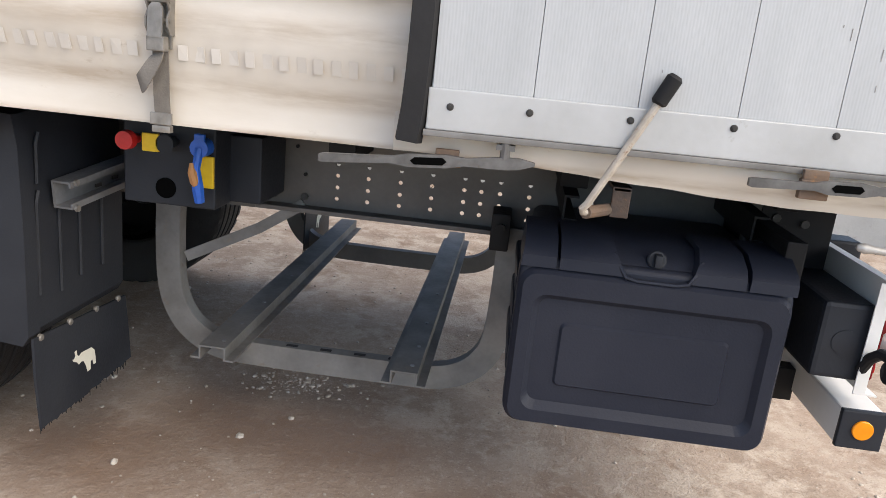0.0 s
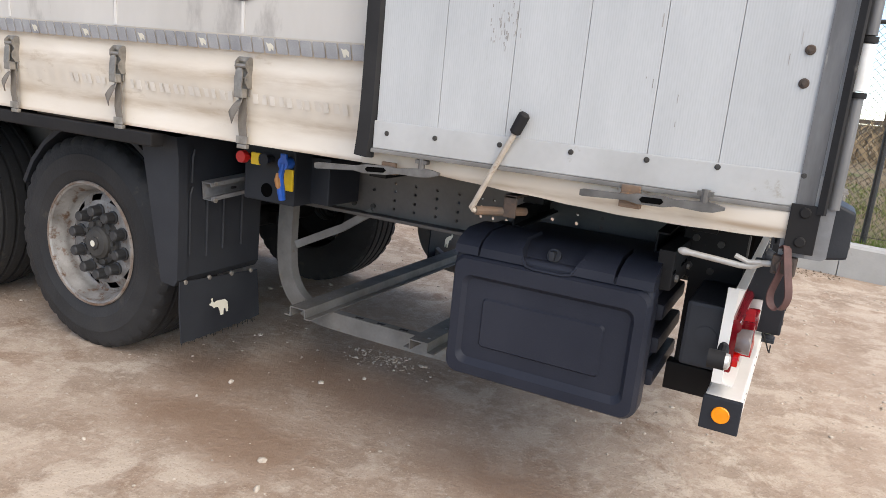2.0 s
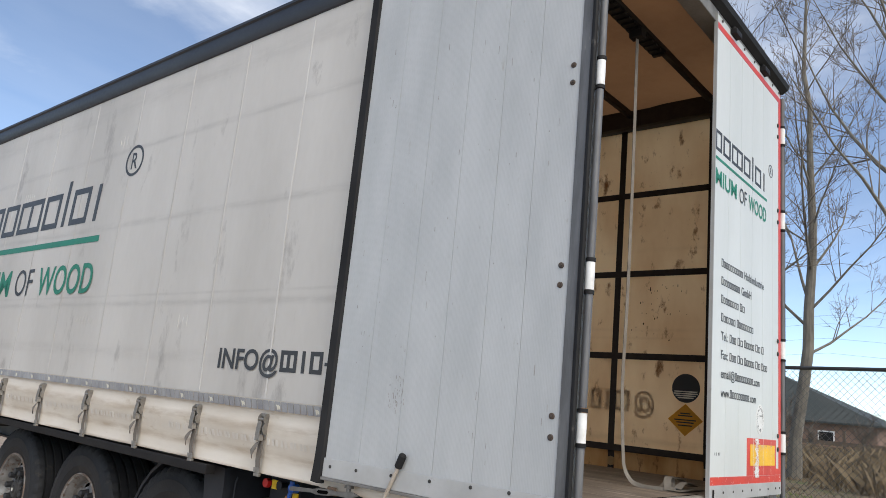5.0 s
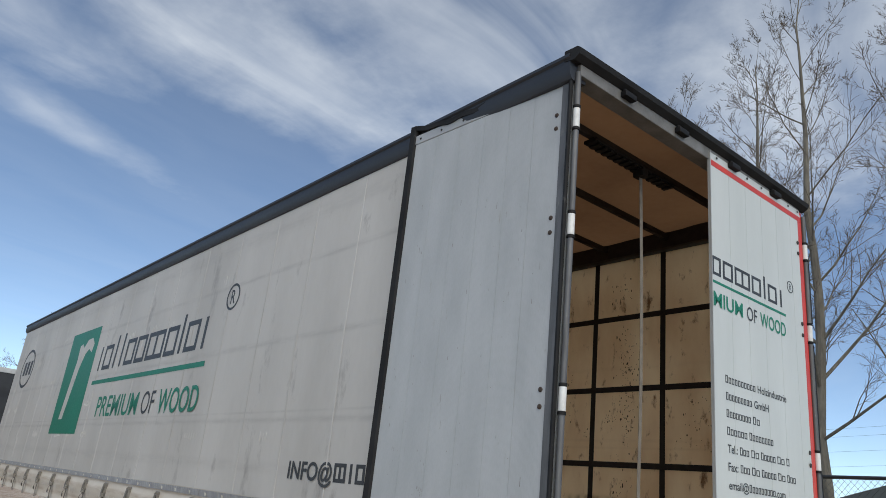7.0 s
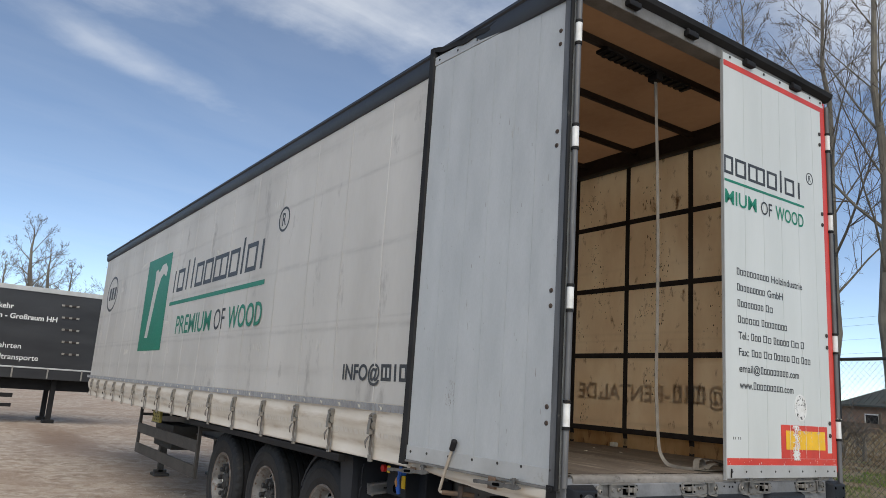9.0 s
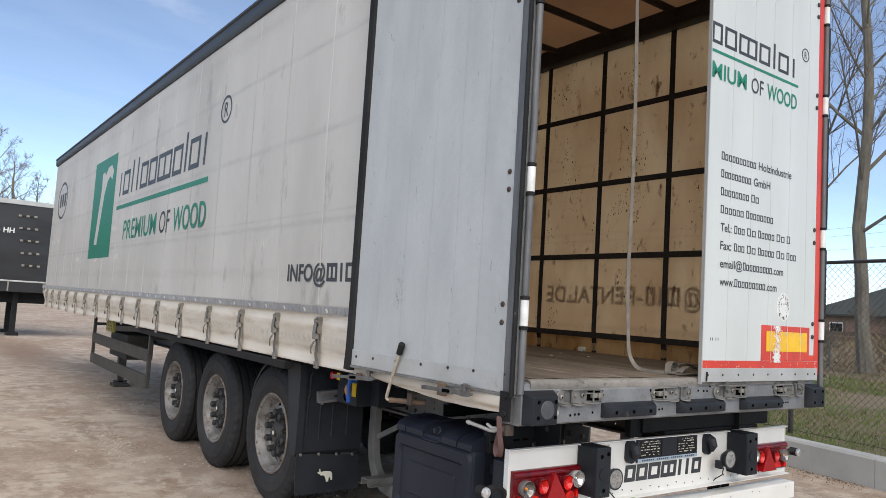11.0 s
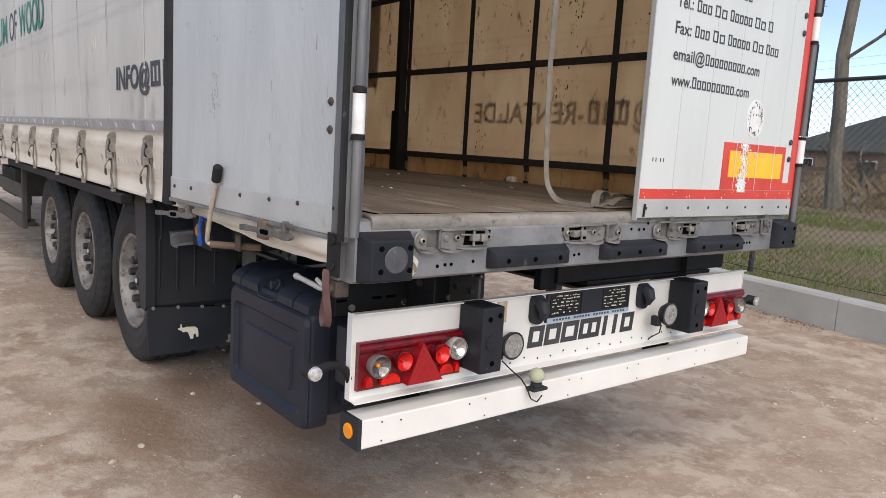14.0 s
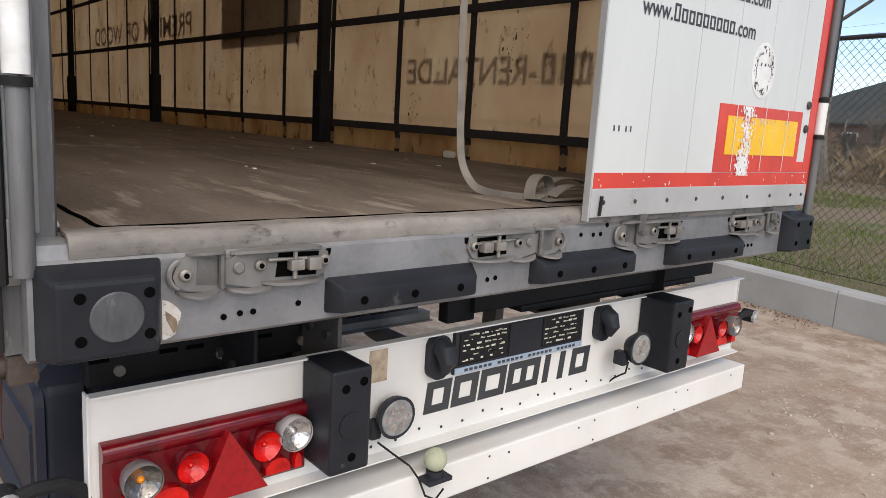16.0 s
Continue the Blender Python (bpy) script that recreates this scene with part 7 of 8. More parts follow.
def work_lamp(y, z, x):
    g = part("work_lamp", Mesh().tube([(x - 0.045, y, z), (x - 0.02, y, z), (x, y, z)], 0.05, 22, radii=[0.030, 0.050, 0.054]), PLASTIC, panel, "round black work lamp")
    part("lens", Mesh().disc((x - 0.001, y, z), (1, 0, 0), 0.046, 0.004, 22, 0.002), mat("lamp_glass", (0.30, 0.31, 0.30), (0.17, 0.175, 0.17), 0.12, scale=40, fine=120, bump=0.1), g, "clear round glass")
    for k in range(7):
        a = k * math.pi / 3
        r = 0.024 if k < 6 else 0
        part("reflector", Mesh().disc((x + 0.0025, y + r * math.cos(a), z + r * math.sin(a)), (1, 0, 0), 0.010, 0.0015, 10), BOWL_W, g)
    part("foot", Mesh().box(x - 0.06, x - 0.02, y - 0.06, y - 0.03, z - 0.055, z - 0.01, 0.006), PLASTIC, g)


work_lamp(0.835, 0.785, -0.150)
work_lamp(1.745, 0.828, -0.095)
part("cable", Mesh().tube([(-0.14, 1.75, 0.77), (-0.15, 1.755, 0.73), (-0.19, 1.75, 0.70), (-0.22, 1.74, 0.66)], 0.003, 6), BLACK, panel, "black cable")
for y, s in ((0.985, 1), (1.658, 1)):
    m = Mesh().prism(rounded(y - 0.034, y + 0.034, 0.845, 0.962, 0.03, 5), lambda u, v, d: (-0.199 + d, u, v), 0.022)
    m.tube([(-0.177, y, 0.93), (-0.160, y, 0.925), (-0.150, y, 0.90), (-0.160, y, 0.87)], 0.026, 12, radii=[0.030, 0.028, 0.024, 0.012])
    part("plate_lamp", m, PLASTIC, panel, "black number plate lamp")
hold = part("plate_holder", Mesh().box(-0.199, -0.186, 1.040, 1.560, 0.842, 0.965, 0.003), PLASTIC, panel, "empty black number plate holder with a pale strip")
for a, b in ((1.055, 1.235), (1.375, 1.545)):
    part("recess", Mesh().box(-0.1865, -0.1845, a, b, 0.868, 0.955, 0.003), BLACK, hold)
    # pale flecks stand in for light showing through the holder
    m = Mesh()
    for k in range(60):
        y, z = rng.uniform(a + 0.008, b - 0.022), rng.choice([0.876, 0.890, 0.904, 0.918, 0.932, 0.944])
        m.box(-0.1846, -0.1838, y, y + rng.uniform(0.004, 0.016), z, z + rng.uniform(0.002, 0.006))
    part("moulded_slot", m, PALE, hold, "pale flecks painted as light in small slots", kind="stuff")
part("holder_middle", Mesh().box(-0.187, -0.183, 1.24, 1.37, 0.862, 0.958, 0.003), PLASTIC, hold)
part("holder_strip", Mesh().box(-0.1865, -0.183, 1.042, 1.558, 0.843, 0.861, 0.002), mat("blue_grey_strip", (0.34, 0.42, 0.52), (0.30, 0.38, 0.47), 0.4, scale=10, fine=60, bump=0.02), hold, "blue-grey printed strip")
m = Mesh()
for k in range(26):
    if k % 7 != 6:
        m.box(-0.1832, -0.1826, 1.075 + k * 0.0175, 1.087 + k * 0.0175, 0.848, 0.856)
part("strip_bar", m, INK, hold, "tiny dark plain bars", kind="stuff", smooth=0)
# the maker's name as seven plain leaning blocks
for m in block_word(0.955, 1.612, 0.747, 0.832, (0.9, 0.95, 1.05, 1.4, 0.5, 0.74, 0.9), 0.023, 0.12, (), 0.1, 1.0, lambda u, v, d: (-0.1995 + d, u, v), 0.002):
    part("name_block", m, INK, panel, "", smooth=0)
part("paper_sticker", Mesh().box(-0.1995, -0.1982, 0.780, 0.833, 0.866, 0.948), mat("brown_sticker", (0.50, 0.42, 0.30), (0.34, 0.26, 0.18), 0.6, scale=40, fine=120, bump=0.02, c3=(0.16, 0.10, 0.07), spots=0.58), panel, "small brown worn sticker", smooth=0)
# bumper
bumper = thing("rear_bumper", (-0.18, 1.33, 0.535), "white square underrun bumper beam", "bumper")
part("beam", Mesh().box(-0.235, -0.130, 0.160, 2.520, 0.532, 0.630, 0.006), PANELW, bumper)
part("end_cap", Mesh().box(-0.238, -0.127, 0.146, 0.163, 0.529, 0.633, 0.004), PLASTIC, bumper, "black plastic end cap")
part("end_cap", Mesh().box(-0.233, -0.132, 2.518, 2.524, 0.534, 0.628, 0.002), PLASTIC, bumper, "black plastic end cap")
part("reflector", Mesh().disc((-0.182, 0.146, 0.583), (0, -1, 0), 0.026, 0.006, 22, 0.002), AMBER, bumper, "round amber reflector")
for k in range(30):
    y = 0.24 + 0.075 * k
    for z in ((0.612, 0.548) if k % 6 == 0 else (0.605,) if k % 4 == 1 else ()):
        part("rivet", Mesh().disc((-0.130, y, z), (1, 0, 0), 0.0035, 0.0015, 6), HUB, bumper)
for y in (0.49, WID - 0.50):
    part("mount", Mesh().box(-0.40, -0.23, y - 0.03, y + 0.03, 0.50, 0.60, 0.005), BLACK, bumper)
# small marker lamp on a bracket: a pale green ball, with its cable
g = part("lamp_bracket", Mesh().box(-0.142, -0.085, 0.895, 0.970, 0.612, 0.624, 0.003).disc((-0.112, 0.932, 0.624), (0, 0, 1), 0.022, 0.016, 14), PLASTIC, bumper, "black bracket with a bent cable")
part("cable", Mesh().tube([(-0.15, 0.78, 0.735), (-0.145, 0.825, 0.695), (-0.13, 0.865, 0.660), (-0.115, 0.885, 0.625), (-0.100, 0.895, 0.585), (-0.095, 0.925, 0.568), (-0.095, 0.95, 0.590)], 0.0028, 6), BLACK, g)
ball = single("ball", Mesh().lathe([(0.030 * math.sin(math.pi * k / 16) + 1e-4, 0.030 * math.cos(math.pi * k / 16)) for k in range(17)], 24).move(Matrix.Translation((-0.112, 0.932, 0.667)) @ Matrix.Rotation(radians(90), 4, "X")), BALLM, "pale green worn ball stuck on the bumper bracket", "ball")
# marker lamps on rubber arms at both sides
for y, s in ((0.165, -1), (2.515, 1)):
    g = part("marker_lamp", Mesh().tube([(-0.215, y, 0.735), (-0.21, y + s * 0.02, 0.775), (-0.205, y + s * 0.055, 0.802), (-0.20, y + s * 0.10, 0.806), (-0.20, y + s * 0.14, 0.797)], 0.014, 10), RUBBER, panel, "marker lamp on a bent black rubber arm")
    part("arm_plate", Mesh().box(-0.222, -0.205, y - 0.004 + s * 0.004, y + 0.004 + s * 0.004, 0.690, 0.815, 0.003), RUBBER, g)
    part("lamp_body", Mesh().tube([(-0.235, y + s * 0.145, 0.790), (-0.190, y + s * 0.145, 0.790)], 0.026, 14), RUBBER, g)
    part("lens", Mesh().tube([(-0.190, y + s * 0.145, 0.790), (-0.180, y + s * 0.145, 0.790), (-0.176, y + s * 0.145, 0.790)], 0.022, 14, radii=[0.024, 0.022, 0.012]), LENS_W, g, "clear lens")
# brackets seen under the sill
for y in (1.13, 1.47):
    part("sill_bracket", Mesh().box(-0.31, -0.27, y - 0.05, y + 0.05, 0.955, 1.11, 0.004), BLACK, trailer, "bracket under the sill")
part("cable_trough", Mesh().box(-0.33, -0.26, 1.36, 2.3, 0.955, 0.975, 0.003), BLACK, trailer, "black cable trough")

# ---- side guard and landing legs ----
GUARDM = mat("grimy_guard_paint", (0.060, 0.055, 0.051), (0.035, 0.033, 0.031), 0.6, spec=0.3, scale=5, fine=60, bump=0.06, c3=(0.09, 0.08, 0.07), spots=0.64)
guard = thing("side_guard", (-7.9, 0.15, 0.5), "dark painted side guard frame ahead of the wheels", "side guard")
for z in (0.84, 0.55):
    part("rail", Mesh().box(-9.42, -6.32, 0.14, 0.165, z - 0.07, z + 0.07, 0.004), GUARDM, guard)
for x in (-9.40, -6.33):
    part("post", Mesh().box(x - 0.025, x + 0.025, 0.145, 0.185, 0.475, 1.16, 0.004), GUARDM, guard)
    part("bracket", Mesh().box(x - 0.02, x + 0.02, 0.185, 0.74, 1.02, 1.06, 0.003), GUARDM, guard)
for y in (0.80, WID - 0.80):
    g = part("landing_leg", Mesh().box(-10.42, -10.30, y - 0.06, y + 0.06, 0.30, 1.10, 0.006).box(-10.40, -10.32, y - 0.045, y + 0.045, 0.06, 0.32, 0.004), GUARDM, trailer, "dark landing leg on a foot")
    part("foot", Mesh().box(-10.50, -10.22, y - 0.12, y + 0.12, 0.004, 0.05, 0.008).box(-10.40, -10.32, y - 0.10, y + 0.10, 0.045, 0.10, 0.006), GUARDM, g)
    part("brace", Mesh().tube([(-10.3, y, 0.55), (-9.6, y + 0.1 if y < 1 else y - 0.1, 1.02)], 0.02, 8), GUARDM, g)
m = Mesh().box(-8.85, -8.45, 0.20, 0.24, 0.97, 1.15, 0.004)
pk = part("perforated_plate", m, mat("yellow_tinted_zinc", (0.42, 0.36, 0.10), (0.34, 0.29, 0.09), 0.5, metal=0.5, scale=8, fine=60, bump=0.05), trailer, "yellow perforated bracket plate")
for k in range(12):
    part("hole", Mesh().disc((-8.80 + 0.10 * (k % 4), 0.199, 1.01 + 0.045 * (k // 4)), (0, -1, 0), 0.014, 0.002, 10), BLACK, pk)
part("frame_box", Mesh().box(-9.2, -8.2, 0.35, 0.70, 0.62, 0.95, 0.01), GUARDM, guard, "dark box behind the guard")

# ---- straps lying and hanging in the load space ----
WEBL = mat("pale_webbing", (0.235, 0.212, 0.182), (0.17, 0.152, 0.13), 0.8, scale=20, fine=220, bump=0.2)
hang = thing("load_strap", (-0.45, 1.3, 3.86), "grey webbing strap hanging from the roof onto the floor", "strap")
SP = [(-0.024, -0.0015), (0.024, -0.0015), (0.024, 0.0015), (-0.024, 0.0015)]
pts = [(-0.40, 1.13, 3.90), (-0.42, 1.19, 3.0), (-0.43, 1.21, 2.3), (-0.44, 1.215, 1.85), (-0.43, 1.215, 1.62), (-0.42, 1.215, 1.47), (-0.41, 1.22, 1.385), (-0.38, 1.235, 1.328), (-0.34, 1.25, 1.309), (-0.28, 1.27, 1.304), (-0.22, 1.30, 1.304), (-0.18, 1.34, 1.304)]
part("webbing", Mesh().sweep([(a * 0.46, b) for a, b in SP], spline(pts, 4), up=(-0.9, 0.3, 0.2)), WEBL, hang)
part("hook", Mesh().box(-0.44, -0.36, 1.10, 1.16, 3.81, 3.87, 0.006), BLACK, hang, "black roof hook")
bun = thing("strap_bundle", (-0.24, 1.42, 1.30), "folded heap of grey webbing strap on the load floor", "strap")
FLAT = [(-0.0016, -0.019), (0.0016, -0.019), (0.0016, 0.019), (-0.0016, 0.019)]
for pts in (
    [(-0.20, 1.29, 1.302), (-0.205, 1.295, 1.325), (-0.215, 1.315, 1.352), (-0.22, 1.345, 1.366), (-0.225, 1.38, 1.360), (-0.23, 1.40, 1.335), (-0.225, 1.385, 1.318), (-0.21, 1.35, 1.312), (-0.19, 1.31, 1.309), (-0.18, 1.285, 1.306)],
    [(-0.16, 1.30, 1.303), (-0.15, 1.36, 1.306), (-0.145, 1.44, 1.308), (-0.15, 1.55, 1.306), (-0.16, 1.66, 1.304)],
    [(-0.17, 1.345, 1.312), (-0.165, 1.38, 1.335), (-0.165, 1.43, 1.343), (-0.17, 1.50, 1.332), (-0.18, 1.60, 1.318)],
    [(-0.25, 1.33, 1.306), (-0.255, 1.40, 1.330), (-0.26, 1.47, 1.352), (-0.25, 1.54, 1.350), (-0.24, 1.62, 1.325)],
    [(-0.21, 1.37, 1.310), (-0.215, 1.43, 1.322), (-0.22, 1.52, 1.322), (-0.22, 1.64, 1.310)],
):
    part("fold", Mesh().sweep(FLAT, spline(pts, 4), up=(1, 0, 0)), WEBL, bun)
deb = Mesh()
for k in range(16):
    x, y, s = -rng.uniform(1.0, 6.0), rng.uniform(0.9, 2.35), rng.uniform(0.003, 0.009)
    deb.box(x, x + s * rng.uniform(1, 3), y, y + s * 2, 1.2965, 1.2975 + s * 0.5)
single("debris", deb, PALE, "pale crumbs and splinters on the load floor", "debris", kind="stuff")
single("paper_lump", Mesh().box(-1.915, -1.855, 2.40, 2.45, 1.297, 1.335, 0.012), PALE, "small crumpled white lump on the load floor", "litter")

# ---- kerb, verge and fence beyond the trailer ----
KX, KY, KD = 0.3, 5.80, Vector((1.0, -0.20, 0)).normalized()
KN = Vector((-KD.y, KD.x, 0))


def off(s, n, z=0.0):
    """A place s along the kerb and n behind its front."""
    p = Vector((KX, KY, 0)) + KD * s + KN * n
    return (p.x, p.y, z)


kerb = thing("kerb", off(0, 0.1), "long grey concrete kerb beside the yard", "kerb", kind="structure")
for k in range(-16, 14):
    s0, s1 = k * 1.5 + 0.004, k * 1.5 + 1.496
    m = Mesh()
    prof = [(0.0, -0.05), (0.0, 0.29), (0.02, 0.315), (0.20, 0.315), (0.20, -0.05)]
    a, b = [off(s0, n, z) for n, z in prof], [off(s1, n, z) for n, z in prof]
    m.add(a + b, [(0, 1, 2, 3, 4), (9, 8, 7, 6, 5)] + [(i, (i + 1) % 5, 5 + (i + 1) % 5, 5 + i) for i in range(5)])
    part("kerb_stone", m, CONCRETE, kerb, smooth=0)


def verge_h(s, n):
    return 0.28 + 0.016 * min(n, 30) + 0.05 * noise.noise(Vector((s * 0.5, n * 0.5, 0)))


m = Mesh()
S = [-90 + 3 * k for k in range(60)]
N = [0.2, 0.5, 1, 1.6, 2.4, 3.5, 5, 7, 10, 14, 20, 28, 40, 60, 90, 150, 300]
v = [off(s, n, verge_h(s, n)) for s in S for n in N]
m.add(v, [(i * len(N) + k, i * len(N) + k + 1, (i + 1) * len(N) + k + 1, (i + 1) * len(N) + k) for i in range(len(S) - 1) for k in range(len(N) - 1)])
single("verge", m, SOIL, "grassy verge with worn brown patches behind the kerb", "grass", kind="structure")
v, f = [], []
for k in range(60000):
    n = 0.25 + 9 * rng.random() ** 1.5
    s = rng.uniform(-9 - n * 0.5, 4.5)
    if noise.noise(Vector((s * 0.6, n * 0.6, 4))) < -0.30 + 0.05 * max(0.0, n - 4):
        continue
    h, w, a = rng.uniform(0.02, 0.06) * (1.0 + 0.05 * n), rng.uniform(0.003, 0.007) * (1 + 0.12 * n), rng.uniform(0, 6.28)
    p = Vector(off(s, n, verge_h(s, n) - 0.01))
    d, lean = Vector((math.cos(a), math.sin(a), 0)) * w, Vector((rng.uniform(-1, 1), rng.uniform(-1, 1), 0)) * h * 0.6
    i = len(v)
    v += [p - d, p + d, p + lean + Vector((0, 0, h))]
    f.append((i, i + 1, i + 2))
me = bpy.data.meshes.new("grass")
me.from_pydata([tuple(q) for q in v], [], f)
single("grass", me, GRASS, "short patchy green and straw-coloured grass", "grass", kind="stuff")
v, f = [], []
for k in range(42000):
    n = 0.3 + 16 * rng.random() ** 1.3
    s = rng.uniform(-9 - n * 0.55, 4.5)
    if noise.noise(Vector((s * 0.8, n * 0.8, 14))) + 0.4 * noise.noise(Vector((s * 3, n * 3, 2))) < 0.18 - 0.08 * min(n, 6):
        continue
    h, w, a = rng.uniform(0.015, 0.06) * (1.0 + 0.08 * n), rng.uniform(0.003, 0.008) * (1 + 0.14 * n), rng.uniform(0, 6.28)
    p = Vector(off(s, n, verge_h(s, n) - 0.008))
    d, lean = Vector((math.cos(a), math.sin(a), 0)) * w, Vector((rng.uniform(-1, 1), rng.uniform(-1, 1), 0)) * h * 1.3
    i = len(v)
    v += [p - d, p + d, p + lean + Vector((0, 0, h * 0.8))]
    f.append((i, i + 1, i + 2))
me = bpy.data.meshes.new("dry_grass")
me.from_pydata([tuple(q) for q in v], [], f)
single("dry_grass", me, STRAW, "matted straw-coloured grass and dead leaves on the verge", "grass", kind="stuff")
# weeds and crumbs along the kerb foot
v, f = [], []
for k in range(2600):
    s, n = rng.uniform(-8, 5), -abs(rng.gauss(0, 0.10))
    if noise.noise(Vector((s * 1.3, 0, 8))) < -0.05:
        continue
    h, w, a = rng.uniform(0.004, 0.020), rng.uniform(0.004, 0.011), rng.uniform(0, 6.28)
    p = Vector(off(s, n * 1.8, 0.002))
    d = Vector((math.cos(a), math.sin(a), 0)) * w
    i = len(v)
    v += [p - d, p + d, p + Vector((rng.uniform(-2, 2) * h, rng.uniform(-2, 2) * h, h))]
    f.append((i, i + 1, i + 2))
me = bpy.data.meshes.new("weeds")
me.from_pydata([tuple(q) for q in v], [], f)
single("leaf_litter", me, LITTER, "dead leaves and low weeds along the kerb foot", "leaf litter", kind="stuff")

FN, FTOP = 0.42, 2.40
fence = thing("fence", off(0, FN), "black chain-link fence with round posts on the verge", "fence")
wire = Mesh()
P, Z0 = 0.078, 0.36
H = FTOP - Z0
k = -22.0
while k < 10:
    for s0, s1 in ((k, k + H), (k + H, k)):
        a, b = Vector(off(s0, FN, Z0)), Vector(off(s1, FN, FTOP))
        wire.tube([a, b], 0.0024, 3, caps=False)
    k += P
part("mesh", wire, FENCE, fence, "black chain-link wire mesh", smooth=0)
for s in [-20.9 + 3.0 * q for q in range(11)]:
    g = part("post", Mesh().tube([off(s, FN + 0.04, 0.2), off(s, FN + 0.04, FTOP + 0.03)], 0.030, 10), FENCE, fence)
    part("post_cap", Mesh().disc(off(s, FN + 0.04, FTOP + 0.03), (0, 0, 1), 0.033, 0.012, 10, 0.004), FENCE, g)
part("top_rail", Mesh().tube([off(-22, FN, FTOP), off(10, FN, FTOP)], 0.021, 8), FENCE, fence)
part("bottom_wire", Mesh().tube([off(-22, FN, Z0), off(10, FN, Z0)], 0.004, 5), FENCE, fence)

# ---- bare trees ----
def bare_tree(name, h, r, seed, levels=5, fork=0.35, spread=0.42, upright=0.7, label="", category="tree", dense=4):
    """A leafless tree: trunk and limbs that fork and taper, and a crown of fine twigs."""
    q = random.Random(seed)
    wood, twigs = Mesh(), Mesh()

    def grow(p, d, length, rad, lv):
        n = 5 if lv < 2 else 3
        pts, radii = [p], [rad]
        dd = d.copy()
        for k in range(n):
            dd = (dd + Vector((q.gauss(0, 1), q.gauss(0, 1), q.gauss(0, 0.6))) * (0.025 + 0.055 * lv) + Vector((0, 0, 0.05 * upright))).normalized()
            p = p + dd * length / n
            pts.append(p)
            radii.append(rad * (1 - 0.42 * (k + 1) / n))
        (wood if lv <= 2 else twigs).tube(pts, rad, 9 if lv == 0 else 6 if lv < 2 else 4 if lv < 3 else 3, caps=False, radii=radii)
        if lv >= levels:
            return
        m = q.randint(3, 4) if lv == 0 else dense if lv < levels - 1 else dense + 1
        for k in range(m):
            t = 1.0 if k == 0 else q.uniform(0.30 if lv else fork + 0.2, 0.98)
            i = min(int(t * n), n)
            side_ = dd.orthogonal().normalized()
            side_.rotate(Matrix.Rotation(q.uniform(0, 6.28), 3, dd))
            sp = spread * (0.45 if k == 0 else 1.0) * q.uniform(0.7, 1.35)
            nd = (dd * math.cos(sp) + side_ * math.sin(sp) + Vector((0, 0, 0.16 * upright))).normalized()
            grow(pts[i], nd, length * (0.82 if k == 0 else q.uniform(0.5, 0.78)) * (1.0 if lv else 0.95), radii[i] * (0.86 if k == 0 else q.uniform(0.42, 0.62)), lv + 1)

    grow(Vector((0, 0, -0.1)), Vector((q.uniform(-0.04, 0.04), q.uniform(-0.04, 0.04), 1)).normalized(), h * fork, r, 0)
    root = thing(name, (0, 0, 0), label, category)
    part("trunk", wood, BARK, root, "grey bark trunk and limbs")
    part("crown", twigs, TWIG, root, "fine bare twigs", smooth=0)
    return root


def put_tree(t, x, y, z, turn, size=1.0, group=""):
    c = copy_thing(t, Matrix.Translation((x, y, z)) @ Matrix.Rotation(radians(turn), 4, "Z"))
    c.scale = (size, size, size)
    return tagged(c, group=group)


